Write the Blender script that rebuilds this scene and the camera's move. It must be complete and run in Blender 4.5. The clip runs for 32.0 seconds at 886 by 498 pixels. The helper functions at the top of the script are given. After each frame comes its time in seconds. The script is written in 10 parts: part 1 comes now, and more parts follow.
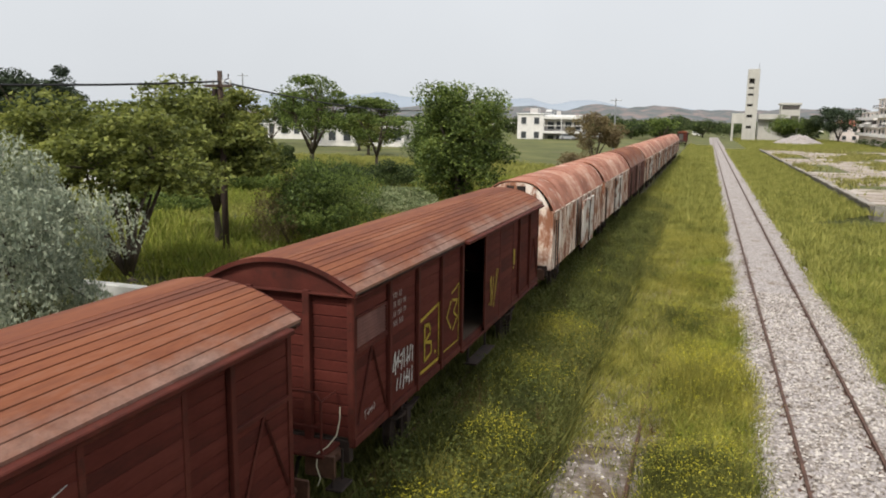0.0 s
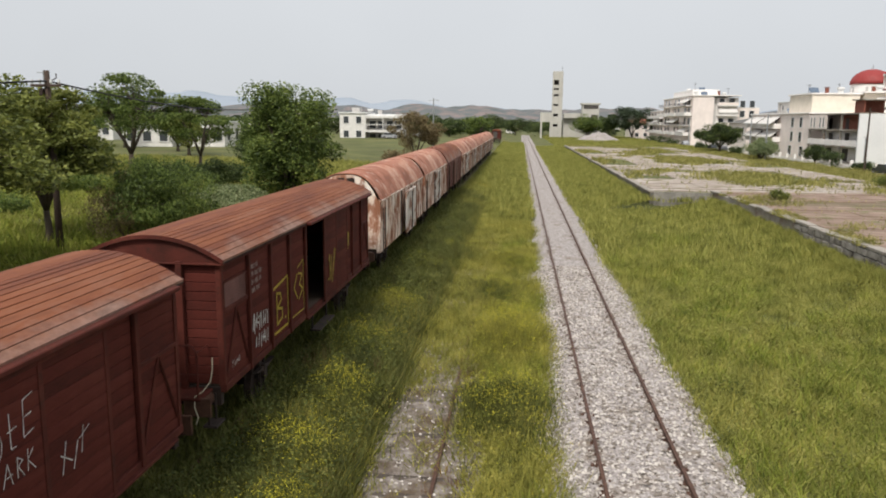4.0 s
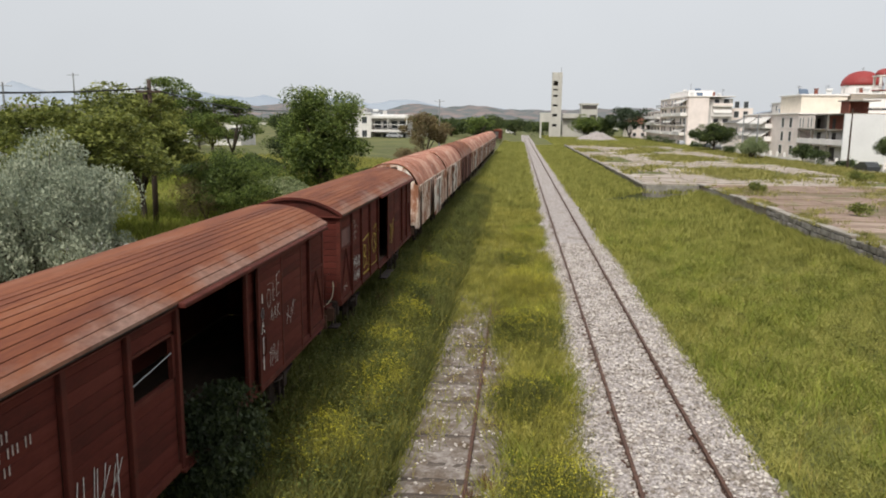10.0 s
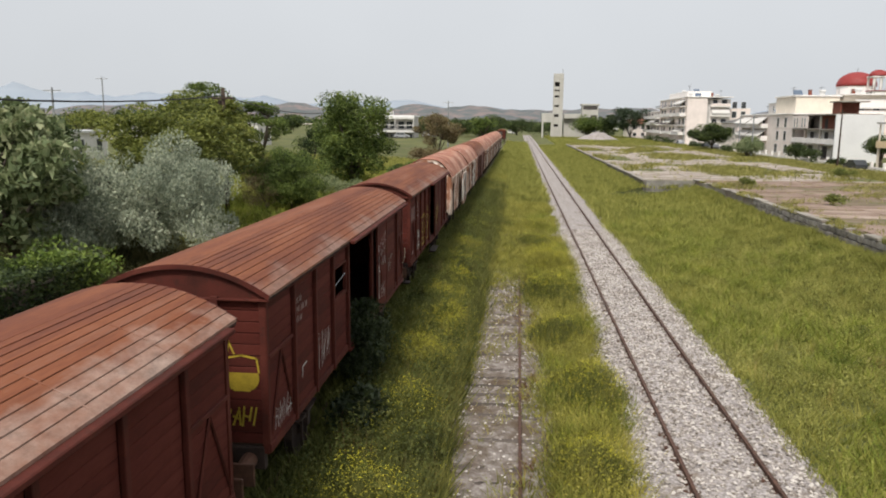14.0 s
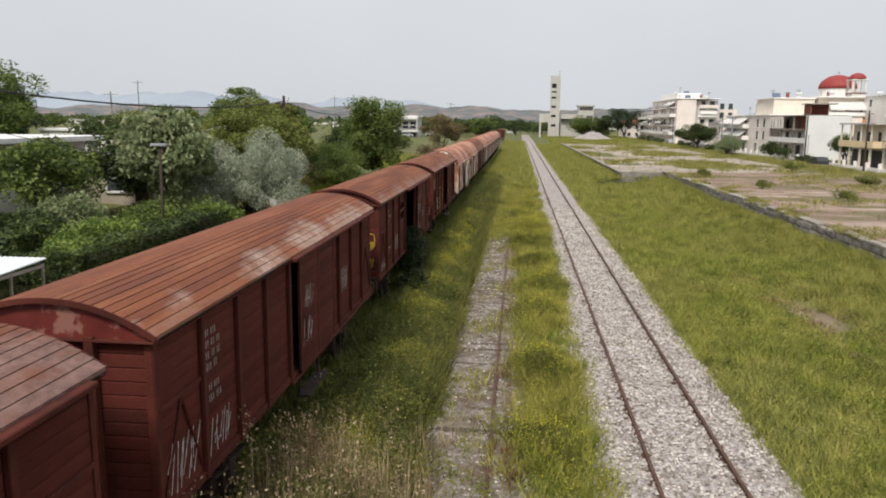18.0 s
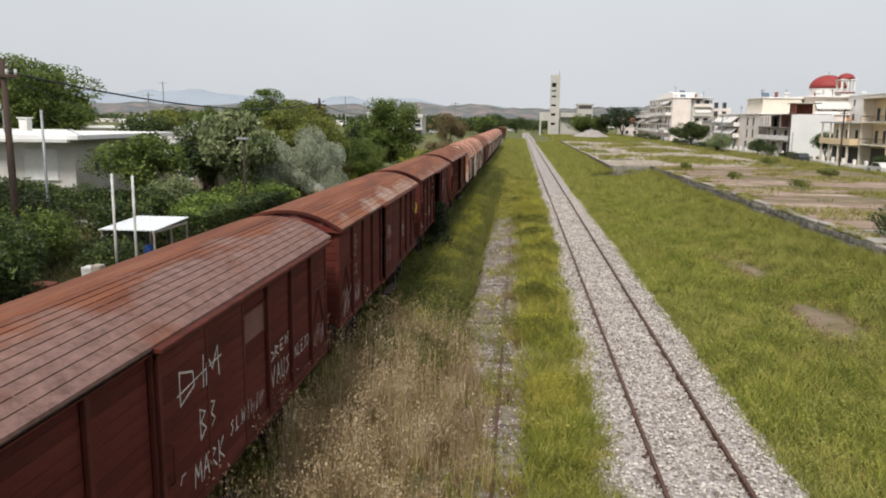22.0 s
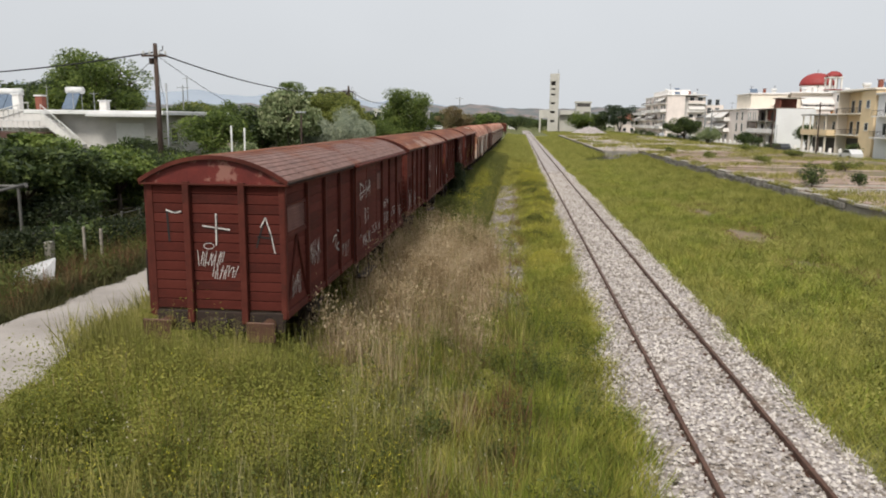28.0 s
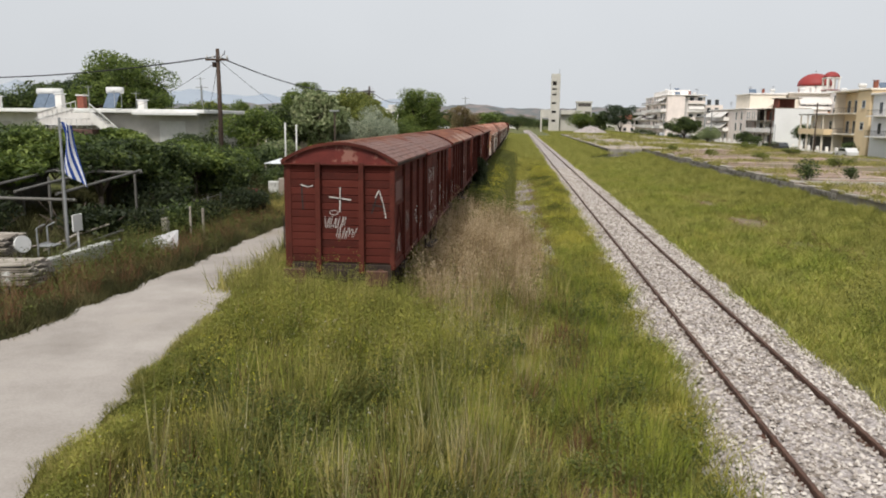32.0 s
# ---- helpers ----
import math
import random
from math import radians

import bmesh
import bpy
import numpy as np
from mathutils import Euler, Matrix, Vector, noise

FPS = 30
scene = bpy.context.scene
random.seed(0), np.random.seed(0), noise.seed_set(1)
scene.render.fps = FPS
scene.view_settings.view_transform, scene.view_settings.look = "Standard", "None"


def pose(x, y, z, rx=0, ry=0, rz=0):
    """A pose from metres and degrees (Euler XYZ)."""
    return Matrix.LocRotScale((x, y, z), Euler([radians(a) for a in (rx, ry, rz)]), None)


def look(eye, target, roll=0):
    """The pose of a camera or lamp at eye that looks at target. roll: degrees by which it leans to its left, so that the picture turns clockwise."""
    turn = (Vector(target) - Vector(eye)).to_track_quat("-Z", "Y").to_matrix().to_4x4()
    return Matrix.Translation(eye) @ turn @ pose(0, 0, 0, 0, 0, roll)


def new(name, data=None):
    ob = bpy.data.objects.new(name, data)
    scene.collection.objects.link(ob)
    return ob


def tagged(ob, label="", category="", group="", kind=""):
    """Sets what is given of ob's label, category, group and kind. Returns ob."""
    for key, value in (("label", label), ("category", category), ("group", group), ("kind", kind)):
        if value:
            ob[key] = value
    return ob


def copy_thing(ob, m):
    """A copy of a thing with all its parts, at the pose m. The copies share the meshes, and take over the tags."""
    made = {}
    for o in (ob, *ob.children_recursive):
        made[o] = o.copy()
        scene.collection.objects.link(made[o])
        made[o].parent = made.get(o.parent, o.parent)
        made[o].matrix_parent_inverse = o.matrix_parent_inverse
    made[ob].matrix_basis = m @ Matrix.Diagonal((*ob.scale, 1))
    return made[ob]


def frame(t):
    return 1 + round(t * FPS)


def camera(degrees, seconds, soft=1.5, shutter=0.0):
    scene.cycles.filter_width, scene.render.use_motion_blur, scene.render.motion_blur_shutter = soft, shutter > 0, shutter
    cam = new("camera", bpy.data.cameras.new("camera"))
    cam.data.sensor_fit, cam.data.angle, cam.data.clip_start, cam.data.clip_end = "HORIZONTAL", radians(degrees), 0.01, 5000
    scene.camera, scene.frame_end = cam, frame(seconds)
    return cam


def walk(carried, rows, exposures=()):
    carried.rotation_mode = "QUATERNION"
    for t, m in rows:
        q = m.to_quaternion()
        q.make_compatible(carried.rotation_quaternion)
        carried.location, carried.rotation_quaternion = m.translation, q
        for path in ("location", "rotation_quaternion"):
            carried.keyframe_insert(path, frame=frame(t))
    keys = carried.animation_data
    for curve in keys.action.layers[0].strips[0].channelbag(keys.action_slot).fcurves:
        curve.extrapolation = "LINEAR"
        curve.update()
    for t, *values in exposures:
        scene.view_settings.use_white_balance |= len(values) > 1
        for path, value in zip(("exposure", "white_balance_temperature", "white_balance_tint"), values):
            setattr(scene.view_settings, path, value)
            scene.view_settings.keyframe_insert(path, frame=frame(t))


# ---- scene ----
cam = camera(61.34, 32.0, soft=1.9)
ROWS = [  # seconds, place, turn
    (0, -0.067, 0.171, 6.363, 80.185, -0.725, 19.282),
    (0.5, -0.043, -0.457, 6.353, 80.201, -0.721, 19.247),
    (1, 0.070, -1.261, 6.334, 80.170, -0.746, 19.209),
    (1.5, 0.243, -2.122, 6.323, 80.185, -0.745, 19.160),
    (2, 0.370, -2.436, 6.338, 80.287, -0.679, 12.900),
    (2.5, 0.372, -2.454, 6.337, 80.338, -0.538, 3.655),
    (3, 0.368, -2.446, 6.331, 80.328, -0.533, 2.918),
    (3.5, 0.366, -2.429, 6.328, 80.281, -0.551, 5.830),
    (5.5, 0.595, -4.067, 6.338, 80.294, -0.584, 5.844),
    (6, 0.725, -5.061, 6.331, 80.296, -0.592, 5.811),
    (6.5, 0.864, -6.249, 6.319, 80.291, -0.599, 5.801),
    (7, 1.031, -7.518, 6.299, 80.281, -0.625, 5.775),
    (7.5, 1.099, -8.258, 6.319, 80.277, -0.605, 5.778),
    (8, 1.103, -8.471, 6.308, 80.308, -0.627, 5.791),
    (8.5, 0.864, -8.625, 6.316, 80.309, -0.613, 5.764),
    (9, 0.347, -8.673, 6.308, 80.292, -0.595, 5.761),
    (9.5, 0.100, -8.665, 6.313, 80.291, -0.585, 5.767),
    (10, -0.216, -8.647, 6.301, 80.290, -0.587, 5.727),
    (10.5, -0.698, -8.686, 6.311, 80.286, -0.571, 5.745),
    (11, -0.966, -8.789, 6.338, 80.294, -0.552, 5.734),
    (11.5, -1.146, -9.181, 6.341, 80.310, -0.527, 5.736),
    (12, -1.261, -9.773, 6.341, 80.304, -0.502, 5.746),
    (12.5, -1.281, -10.703, 6.356, 80.301, -0.492, 5.731),
    (13, -1.263, -11.801, 6.369, 80.305, -0.479, 5.737),
    (13.5, -1.216, -12.994, 6.378, 80.309, -0.501, 5.725),
    (14, -1.149, -14.334, 6.367, 80.307, -0.487, 5.724),
    (14.5, -1.050, -15.774, 6.363, 80.321, -0.476, 5.713),
    (16.5, -0.525, -21.563, 6.347, 80.328, -0.489, 5.716),
    (17, -0.397, -23.038, 6.367, 80.323, -0.525, 5.712),
    (17.5, -0.398, -24.549, 6.377, 80.323, -0.578, 5.709),
    (18, -0.581, -25.913, 6.367, 80.311, -0.573, 5.707),
    (18.5, -0.760, -26.672, 6.396, 80.299, -0.566, 5.730),
    (19, -0.828, -27.330, 6.380, 80.294, -0.558, 5.757),
    (19.5, -0.835, -28.150, 6.387, 80.264, -0.570, 5.751),
    (20, -0.793, -29.160, 6.394, 80.235, -0.559, 5.757),
    (20.5, -0.707, -30.300, 6.393, 80.219, -0.544, 5.752),
    (21, -0.613, -31.597, 6.400, 80.200, -0.549, 5.751),
    (21.5, -0.548, -32.930, 6.422, 80.177, -0.620, 5.747),
    (22, -0.666, -34.280, 6.411, 80.170, -0.604, 5.740),
    (22.5, -0.848, -35.552, 6.442, 80.153, -0.602, 5.738),
    (23, -0.963, -36.871, 6.435, 80.165, -0.596, 5.751),
    (23.5, -1.017, -38.317, 6.462, 80.121, -0.665, 5.750),
    (24, -0.995, -39.820, 6.459, 80.118, -0.669, 5.743),
    (24.5, -0.935, -41.362, 6.455, 80.130, -0.657, 5.725),
    (25, -0.851, -42.683, 6.338, 80.139, -0.606, 5.731),
    (25.5, -0.867, -43.031, 5.910, 80.159, -0.574, 5.760),
    (27.5, -0.829, -43.232, 5.014, 80.207, -0.588, 5.754),
    (28, -0.778, -43.729, 5.013, 80.219, -0.583, 5.736),
    (28.5, -0.703, -44.447, 5.001, 80.215, -0.593, 5.740),
    (29, -0.594, -45.380, 4.977, 80.204, -0.608, 5.724),
    (29.5, -0.475, -46.368, 4.966, 80.178, -0.596, 5.723),
    (30, -0.514, -46.899, 4.955, 80.201, -0.620, 5.719),
    (30.5, -0.901, -47.250, 4.941, 80.194, -0.623, 5.702),
    (31, -1.199, -47.397, 4.925, 80.204, -0.625, 5.684),
    (31.5, -1.528, -47.482, 4.907, 80.202, -0.646, 5.648),
    (32, -1.986, -47.540, 4.894, 80.205, -0.633, 5.646),
]
walk(cam, [(t, pose(*place)) for t, *place in ROWS],
     exposures=((0.0, 0.12), (1.0, 0.13), (2.0, 0.16), (2.8, 0.0), (32.0, 0.0)))

# ---------------------------------------------------------------- light
world = bpy.data.worlds.new("overcast_sky")
scene.world = world
world.use_nodes = True
wt = world.node_tree
wt.nodes.clear()
w_out = wt.nodes.new("ShaderNodeOutputWorld")
w_bg = wt.nodes.new("ShaderNodeBackground")
w_sky = wt.nodes.new("ShaderNodeTexSky")
w_sky.sky_type = "NISHITA"
w_sky.sun_disc = False
w_sky.sun_elevation = radians(52)
w_sky.sun_rotation = radians(195)
w_sky.dust_density = 4.0
w_mul = wt.nodes.new("ShaderNodeMix")
w_mul.data_type = "RGBA"
w_mul.blend_type = "MULTIPLY"
w_mul.inputs[0].default_value = 1.0
w_mul.inputs[7].default_value = (0.05, 0.05, 0.05, 1)
w_tc = wt.nodes.new("ShaderNodeTexCoord")
w_sep = wt.nodes.new("ShaderNodeSeparateXYZ")
w_ramp = wt.nodes.new("ShaderNodeValToRGB")
w_ramp.color_ramp.elements[0].position = 0.0
w_ramp.color_ramp.elements[0].color = (0.70, 0.73, 0.765, 1)
w_ramp.color_ramp.elements[1].position = 0.45
w_ramp.color_ramp.elements[1].color = (0.86, 0.875, 0.90, 1)
w_cloud = wt.nodes.new("ShaderNodeTexNoise")
w_cloud.inputs["Scale"].default_value = 1.6
w_cloud.inputs["Detail"].default_value = 4
w_cr = wt.nodes.new("ShaderNodeMapRange")
w_cr.inputs[1].default_value, w_cr.inputs[2].default_value = 0.3, 0.7
w_cr.inputs[3].default_value, w_cr.inputs[4].default_value = 0.94, 1.06
w_soft = wt.nodes.new("ShaderNodeMix")
w_soft.data_type, w_soft.blend_type = "RGBA", "MULTIPLY"
w_soft.inputs[0].default_value = 1.0
w_mix = wt.nodes.new("ShaderNodeMix")
w_mix.data_type = "RGBA"
w_mix.inputs[0].default_value = 0.9
wl = wt.links.new
wl(w_tc.outputs["Generated"], w_sep.inputs[0])
wl(w_sep.outputs[2], w_ramp.inputs[0])
wl(w_tc.outputs["Generated"], w_cloud.inputs[0])
wl(w_cloud.outputs[0], w_cr.inputs[0])
wl(w_ramp.outputs[0], w_soft.inputs[6])
wl(w_cr.outputs[0], w_soft.inputs[7])
wl(w_sky.outputs[0], w_mul.inputs[6])
wl(w_mul.outputs[2], w_mix.inputs[6])
wl(w_soft.outputs[2], w_mix.inputs[7])
wl(w_mix.outputs[2], w_bg.inputs[0])
w_bg.inputs[1].default_value = 1.0
wl(w_bg.outputs[0], w_out.inputs[0])

sun = new("sun", bpy.data.lights.new("sun", "SUN"))
sun.data.energy = 3.6
sun.data.angle = radians(14)
sun.data.color = (1.0, 0.95, 0.87)
sun.matrix_world = look((-14, -52, 68), (0, 0, 0))

# ---------------------------------------------------------------- materials
TONE = 0.85  # keeps all base colours in step with each other


def material(name, stops, scale=1.0, rough=0.85, bump=0.0, fine=30.0, metal=0.0, stretch=(1, 1, 1), coord="Object",
             island=0.0, obj_rand=0.0, patch=None, detail=6.0, translucent=0.0, bump_dist=0.01, gloss=0.35):
    """stops: (position, colour) of a ramp over a two-scale noise. patch: (colour, scale, low, high) laid on top by a second noise."""
    stops = [(p, tuple(v * TONE for v in c)) for p, c in stops]
    m = bpy.data.materials.new(name)
    m.use_nodes = True
    nt = m.node_tree
    bs = nt.nodes["Principled BSDF"]
    ln = nt.links.new
    tc = nt.nodes.new("ShaderNodeTexCoord")
    mp = nt.nodes.new("ShaderNodeMapping")
    mp.inputs["Scale"].default_value = stretch
    ln(tc.outputs[coord], mp.inputs[0])
    n1 = nt.nodes.new("ShaderNodeTexNoise")
    n1.inputs["Scale"].default_value = scale
    n1.inputs["Detail"].default_value = detail
    n1.inputs["Roughness"].default_value = 0.6
    ln(mp.outputs[0], n1.inputs[0])
    n2 = nt.nodes.new("ShaderNodeTexNoise")
    n2.inputs["Scale"].default_value = fine
    n2.inputs["Detail"].default_value = 3
    ln(mp.outputs[0], n2.inputs[0])
    add = nt.nodes.new("ShaderNodeMath")
    add.operation = "MULTIPLY_ADD"
    add.inputs[1].default_value = 0.35
    ln(n2.outputs[0], add.inputs[0])
    sub = nt.nodes.new("ShaderNodeMath")
    sub.operation = "SUBTRACT"
    sub.inputs[1].default_value = 0.175
    ln(n1.outputs[0], sub.inputs[0])
    ln(sub.outputs[0], add.inputs[2])
    last = add.outputs[0]
    if island or obj_rand:
        src = nt.nodes.new("ShaderNodeNewGeometry") if island else nt.nodes.new("ShaderNodeObjectInfo")
        out = src.outputs["Random Per Island"] if island else src.outputs["Random"]
        k = nt.nodes.new("ShaderNodeMath")
        k.operation = "MULTIPLY_ADD"
        k.inputs[1].default_value = island or obj_rand
        ln(out, k.inputs[0])
        h = nt.nodes.new("ShaderNodeMath")
        h.operation = "SUBTRACT"
        h.inputs[1].default_value = (island or obj_rand) / 2
        ln(last, h.inputs[0])
        ln(h.outputs[0], k.inputs[2])
        last = k.outputs[0]
    rp = nt.nodes.new("ShaderNodeValToRGB")
    el = rp.color_ramp.elements
    while len(el) < len(stops):
        el.new(0.5)
    for e, (p, c) in zip(el, stops):
        e.position, e.color = p, (*c, 1)
    ln(last, rp.inputs[0])
    col = rp.outputs[0]
    if patch:
        pc, ps, lo, hi = patch
        pc = tuple(v * TONE for v in pc)
        n3 = nt.nodes.new("ShaderNodeTexNoise")
        n3.inputs["Scale"].default_value = ps
        n3.inputs["Detail"].default_value = 8
        n3.inputs["Roughness"].default_value = 0.65
        ln(mp.outputs[0], n3.inputs[0])
        mr = nt.nodes.new("ShaderNodeMapRange")
        mr.inputs[1].default_value, mr.inputs[2].default_value = lo, hi
        ln(n3.outputs[0], mr.inputs[0])
        mx = nt.nodes.new("ShaderNodeMix")
        mx.data_type = "RGBA"
        ln(mr.outputs[0], mx.inputs[0])
        ln(col, mx.inputs[6])
        mx.inputs[7].default_value = (*pc, 1)
        col = mx.outputs[2]
    ln(col, bs.inputs["Base Color"])
    bs.inputs["Roughness"].default_value = rough
    bs.inputs["Metallic"].default_value = metal
    bs.inputs["Specular IOR Level"].default_value = gloss
    if bump:
        bp = nt.nodes.new("ShaderNodeBump")
        bp.inputs["Strength"].default_value = bump
        bp.inputs["Distance"].default_value = bump_dist
        ln(add.outputs[0], bp.inputs["Height"])
        ln(bp.outputs[0], bs.inputs["Normal"])
    if translucent:
        tr = nt.nodes.new("ShaderNodeBsdfTranslucent")
        ln(col, tr.inputs[0])
        ms = nt.nodes.new("ShaderNodeMixShader")
        ms.inputs[0].default_value = translucent
        ln(bs.outputs[0], ms.inputs[1])
        ln(tr.outputs[0], ms.inputs[2])
        ln(ms.outputs[0], nt.nodes["Material Output"].inputs[0])
    return m


def plain(name, c, rough=0.7, var=0.25, scale=3.0, **kw):
    lo = tuple(v * (1 - var) for v in c)
    hi = tuple(min(1, v * (1 + var)) for v in c)
    return material(name, [(0.3, lo), (0.7, hi)], scale=scale, rough=rough, **kw)


M_PLANK = material("oxide_red_planks", [(0.25, (0.056, 0.0155, 0.012)), (0.5, (0.098, 0.0225, 0.0165)), (0.75, (0.128, 0.034, 0.025))],
                   scale=2.2, rough=0.82, bump=0.45, fine=30, stretch=(1, 0.3, 1.6), obj_rand=0.3, gloss=0.12,
                   patch=((0.05, 0.019, 0.014), 1.7, 0.56, 0.85))
M_STEEL = material("oxide_red_steel", [(0.25, (0.048, 0.0155, 0.0115)), (0.55, (0.100, 0.0245, 0.0175)), (0.8, (0.138, 0.044, 0.029))],
                   scale=2.0, rough=0.78, bump=0.2, fine=60, gloss=0.15, patch=((0.045, 0.02, 0.015), 5.0, 0.58, 0.75))
def roof_paint(name, wear, lo, hi, edge, k=1.0, along=(-1.0, 0.0), drop=0.0):
    """Rusty painted boards; wear: the bare colour that shows through towards the eaves by a ragged noise."""
    m = material(name, [(0.25, (0.135 * k, 0.047 * k, 0.030 * k)), (0.42, (0.20 * k, 0.066 * k, 0.036 * k)), (0.58, (0.275 * k, 0.096 * k, 0.045 * k)), (0.75, (0.29 * k, 0.135 * k, 0.09 * k))],
                 scale=0.8, rough=0.75, bump=0.3, gloss=0.2, fine=18, stretch=(2.2, 0.28, 1), obj_rand=0.15, detail=9.0, patch=((0.15 * k, 0.056 * k, 0.036 * k), 2.2, 0.54, 0.80))
    nt = m.node_tree
    ln = nt.links.new
    bs = nt.nodes["Principled BSDF"]
    base = bs.inputs["Base Color"].links[0].from_socket
    tc = nt.nodes.new("ShaderNodeTexCoord")
    sp = nt.nodes.new("ShaderNodeSeparateXYZ")
    ln(tc.outputs["Object"], sp.inputs[0])
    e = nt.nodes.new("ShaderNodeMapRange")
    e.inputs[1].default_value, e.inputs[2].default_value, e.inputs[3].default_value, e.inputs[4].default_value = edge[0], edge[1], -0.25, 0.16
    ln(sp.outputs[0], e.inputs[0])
    mp = nt.nodes.new("ShaderNodeMapping")
    mp.inputs["Scale"].default_value = (1.2, 0.75, 1)
    ln(tc.outputs["Object"], mp.inputs[0])
    nz = nt.nodes.new("ShaderNodeTexNoise")
    nz.inputs["Scale"].default_value, nz.inputs["Detail"].default_value, nz.inputs["Roughness"].default_value = 0.9, 7, 0.62
    ln(mp.outputs[0], nz.inputs[0])
    ad = nt.nodes.new("ShaderNodeMath")
    ad.operation = "ADD"
    ln(nz.outputs[0], ad.inputs[0])
    ln(e.outputs[0], ad.inputs[1])
    ya = nt.nodes.new("ShaderNodeMapRange")
    ya.inputs[1].default_value, ya.inputs[2].default_value, ya.inputs[3].default_value, ya.inputs[4].default_value = along[0], along[1], -drop, 0.0
    ln(sp.outputs[1], ya.inputs[0])
    ay = nt.nodes.new("ShaderNodeMath")
    ay.operation = "ADD"
    ln(ad.outputs[0], ay.inputs[0])
    ln(ya.outputs[0], ay.inputs[1])
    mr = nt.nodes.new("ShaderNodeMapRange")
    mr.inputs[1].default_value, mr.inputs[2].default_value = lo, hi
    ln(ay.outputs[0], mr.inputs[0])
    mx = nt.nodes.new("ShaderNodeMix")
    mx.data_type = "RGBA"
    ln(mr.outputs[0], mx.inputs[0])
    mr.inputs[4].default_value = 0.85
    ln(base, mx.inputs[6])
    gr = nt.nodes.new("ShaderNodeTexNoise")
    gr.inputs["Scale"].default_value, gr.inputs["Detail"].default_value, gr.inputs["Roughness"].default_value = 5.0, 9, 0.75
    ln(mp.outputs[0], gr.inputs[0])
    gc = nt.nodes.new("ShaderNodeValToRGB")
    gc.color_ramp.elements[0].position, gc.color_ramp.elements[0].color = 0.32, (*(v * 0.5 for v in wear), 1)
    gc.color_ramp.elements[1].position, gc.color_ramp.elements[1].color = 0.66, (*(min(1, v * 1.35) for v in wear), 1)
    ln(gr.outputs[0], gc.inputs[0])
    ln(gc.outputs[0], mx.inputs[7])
    ln(mx.outputs[2], bs.inputs["Base Color"])
    return m


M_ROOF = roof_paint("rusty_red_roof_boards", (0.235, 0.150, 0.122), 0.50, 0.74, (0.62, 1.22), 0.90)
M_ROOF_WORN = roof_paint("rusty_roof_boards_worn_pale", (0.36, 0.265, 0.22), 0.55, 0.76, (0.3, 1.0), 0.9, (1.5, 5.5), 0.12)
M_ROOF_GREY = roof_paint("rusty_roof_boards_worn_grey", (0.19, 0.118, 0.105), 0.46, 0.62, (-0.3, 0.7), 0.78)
M_TYMP = material("flaking_red_end_panel", [(0.3, (0.09, 0.012, 0.01)), (0.6, (0.15, 0.022, 0.016)), (0.8, (0.17, 0.03, 0.02))],
                  scale=2.5, rough=0.6, bump=0.3, fine=30, patch=((0.27, 0.12, 0.095), 2.4, 0.555, 0.60))
M_DARK = material("black_brown_underframe", [(0.3, (0.018, 0.012, 0.01)), (0.7, (0.05, 0.03, 0.022))], scale=4, rough=0.8, bump=0.3)
M_INSIDE = material("dark_bare_wood_inside", [(0.3, (0.05, 0.035, 0.025)), (0.7, (0.10, 0.07, 0.05))], scale=2, rough=0.9, stretch=(1, 0.3, 3))
M_WHITE = material("white_paint_eaten_by_rust", [(0.32, (0.34, 0.145, 0.08)), (0.42, (0.56, 0.34, 0.25)), (0.49, (0.82, 0.67, 0.56)), (0.66, (0.92, 0.84, 0.76))],
                   scale=1.5, rough=0.7, bump=0.3, fine=14, stretch=(1, 1.3, 0.5), coord="Object", patch=((0.32, 0.135, 0.075), 1.9, 0.47, 0.57))
M_WDOOR = material("dirty_white_door_paint", [(0.3, (0.50, 0.43, 0.37)), (0.6, (0.70, 0.65, 0.60))], scale=2, rough=0.65, bump=0.15,
                   patch=((0.24, 0.10, 0.055), 1.7, 0.51, 0.58))
M_RROOF = material("rusted_sheet_roof", [(0.28, (0.25, 0.085, 0.045)), (0.5, (0.42, 0.165, 0.10)), (0.62, (0.53, 0.28, 0.19)), (0.75, (0.66, 0.48, 0.39))],
                   scale=1.4, rough=0.7, bump=0.3, fine=18, obj_rand=0.2, patch=((0.60, 0.46, 0.38), 2.6, 0.585, 0.67))
M_BROWN = material("brown_painted_wagon_side", [(0.3, (0.11, 0.04, 0.03)), (0.6, (0.19, 0.08, 0.06)), (0.8, (0.30, 0.18, 0.14))], scale=1.5, rough=0.7, bump=0.3, fine=15, stretch=(1, 1, 0.4))
M_RAIL = material("rusty_rail_steel", [(0.3, (0.065, 0.032, 0.022)), (0.7, (0.15, 0.075, 0.05))], scale=6, rough=0.6, metal=0.2, bump=0.2, fine=50)
M_SLEEPER = material("weathered_grey_sleeper", [(0.3, (0.06, 0.046, 0.038)), (0.7, (0.14, 0.115, 0.098))], scale=3, rough=0.9, bump=0.4, fine=25, stretch=(0.4, 2, 1), obj_rand=0.25)
# Bed kept darker than its stones, to stand for shade in the gaps.
M_BALLAST = material("pale_limestone_ballast", [(0.28, (0.13, 0.108, 0.095)), (0.42, (0.28, 0.248, 0.235)), (0.56, (0.44, 0.40, 0.385)), (0.72, (0.62, 0.58, 0.565))],
                     scale=13, rough=0.92, bump=1.0, fine=34, patch=((0.22, 0.17, 0.12), 1.3, 0.54, 0.70), bump_dist=0.03)
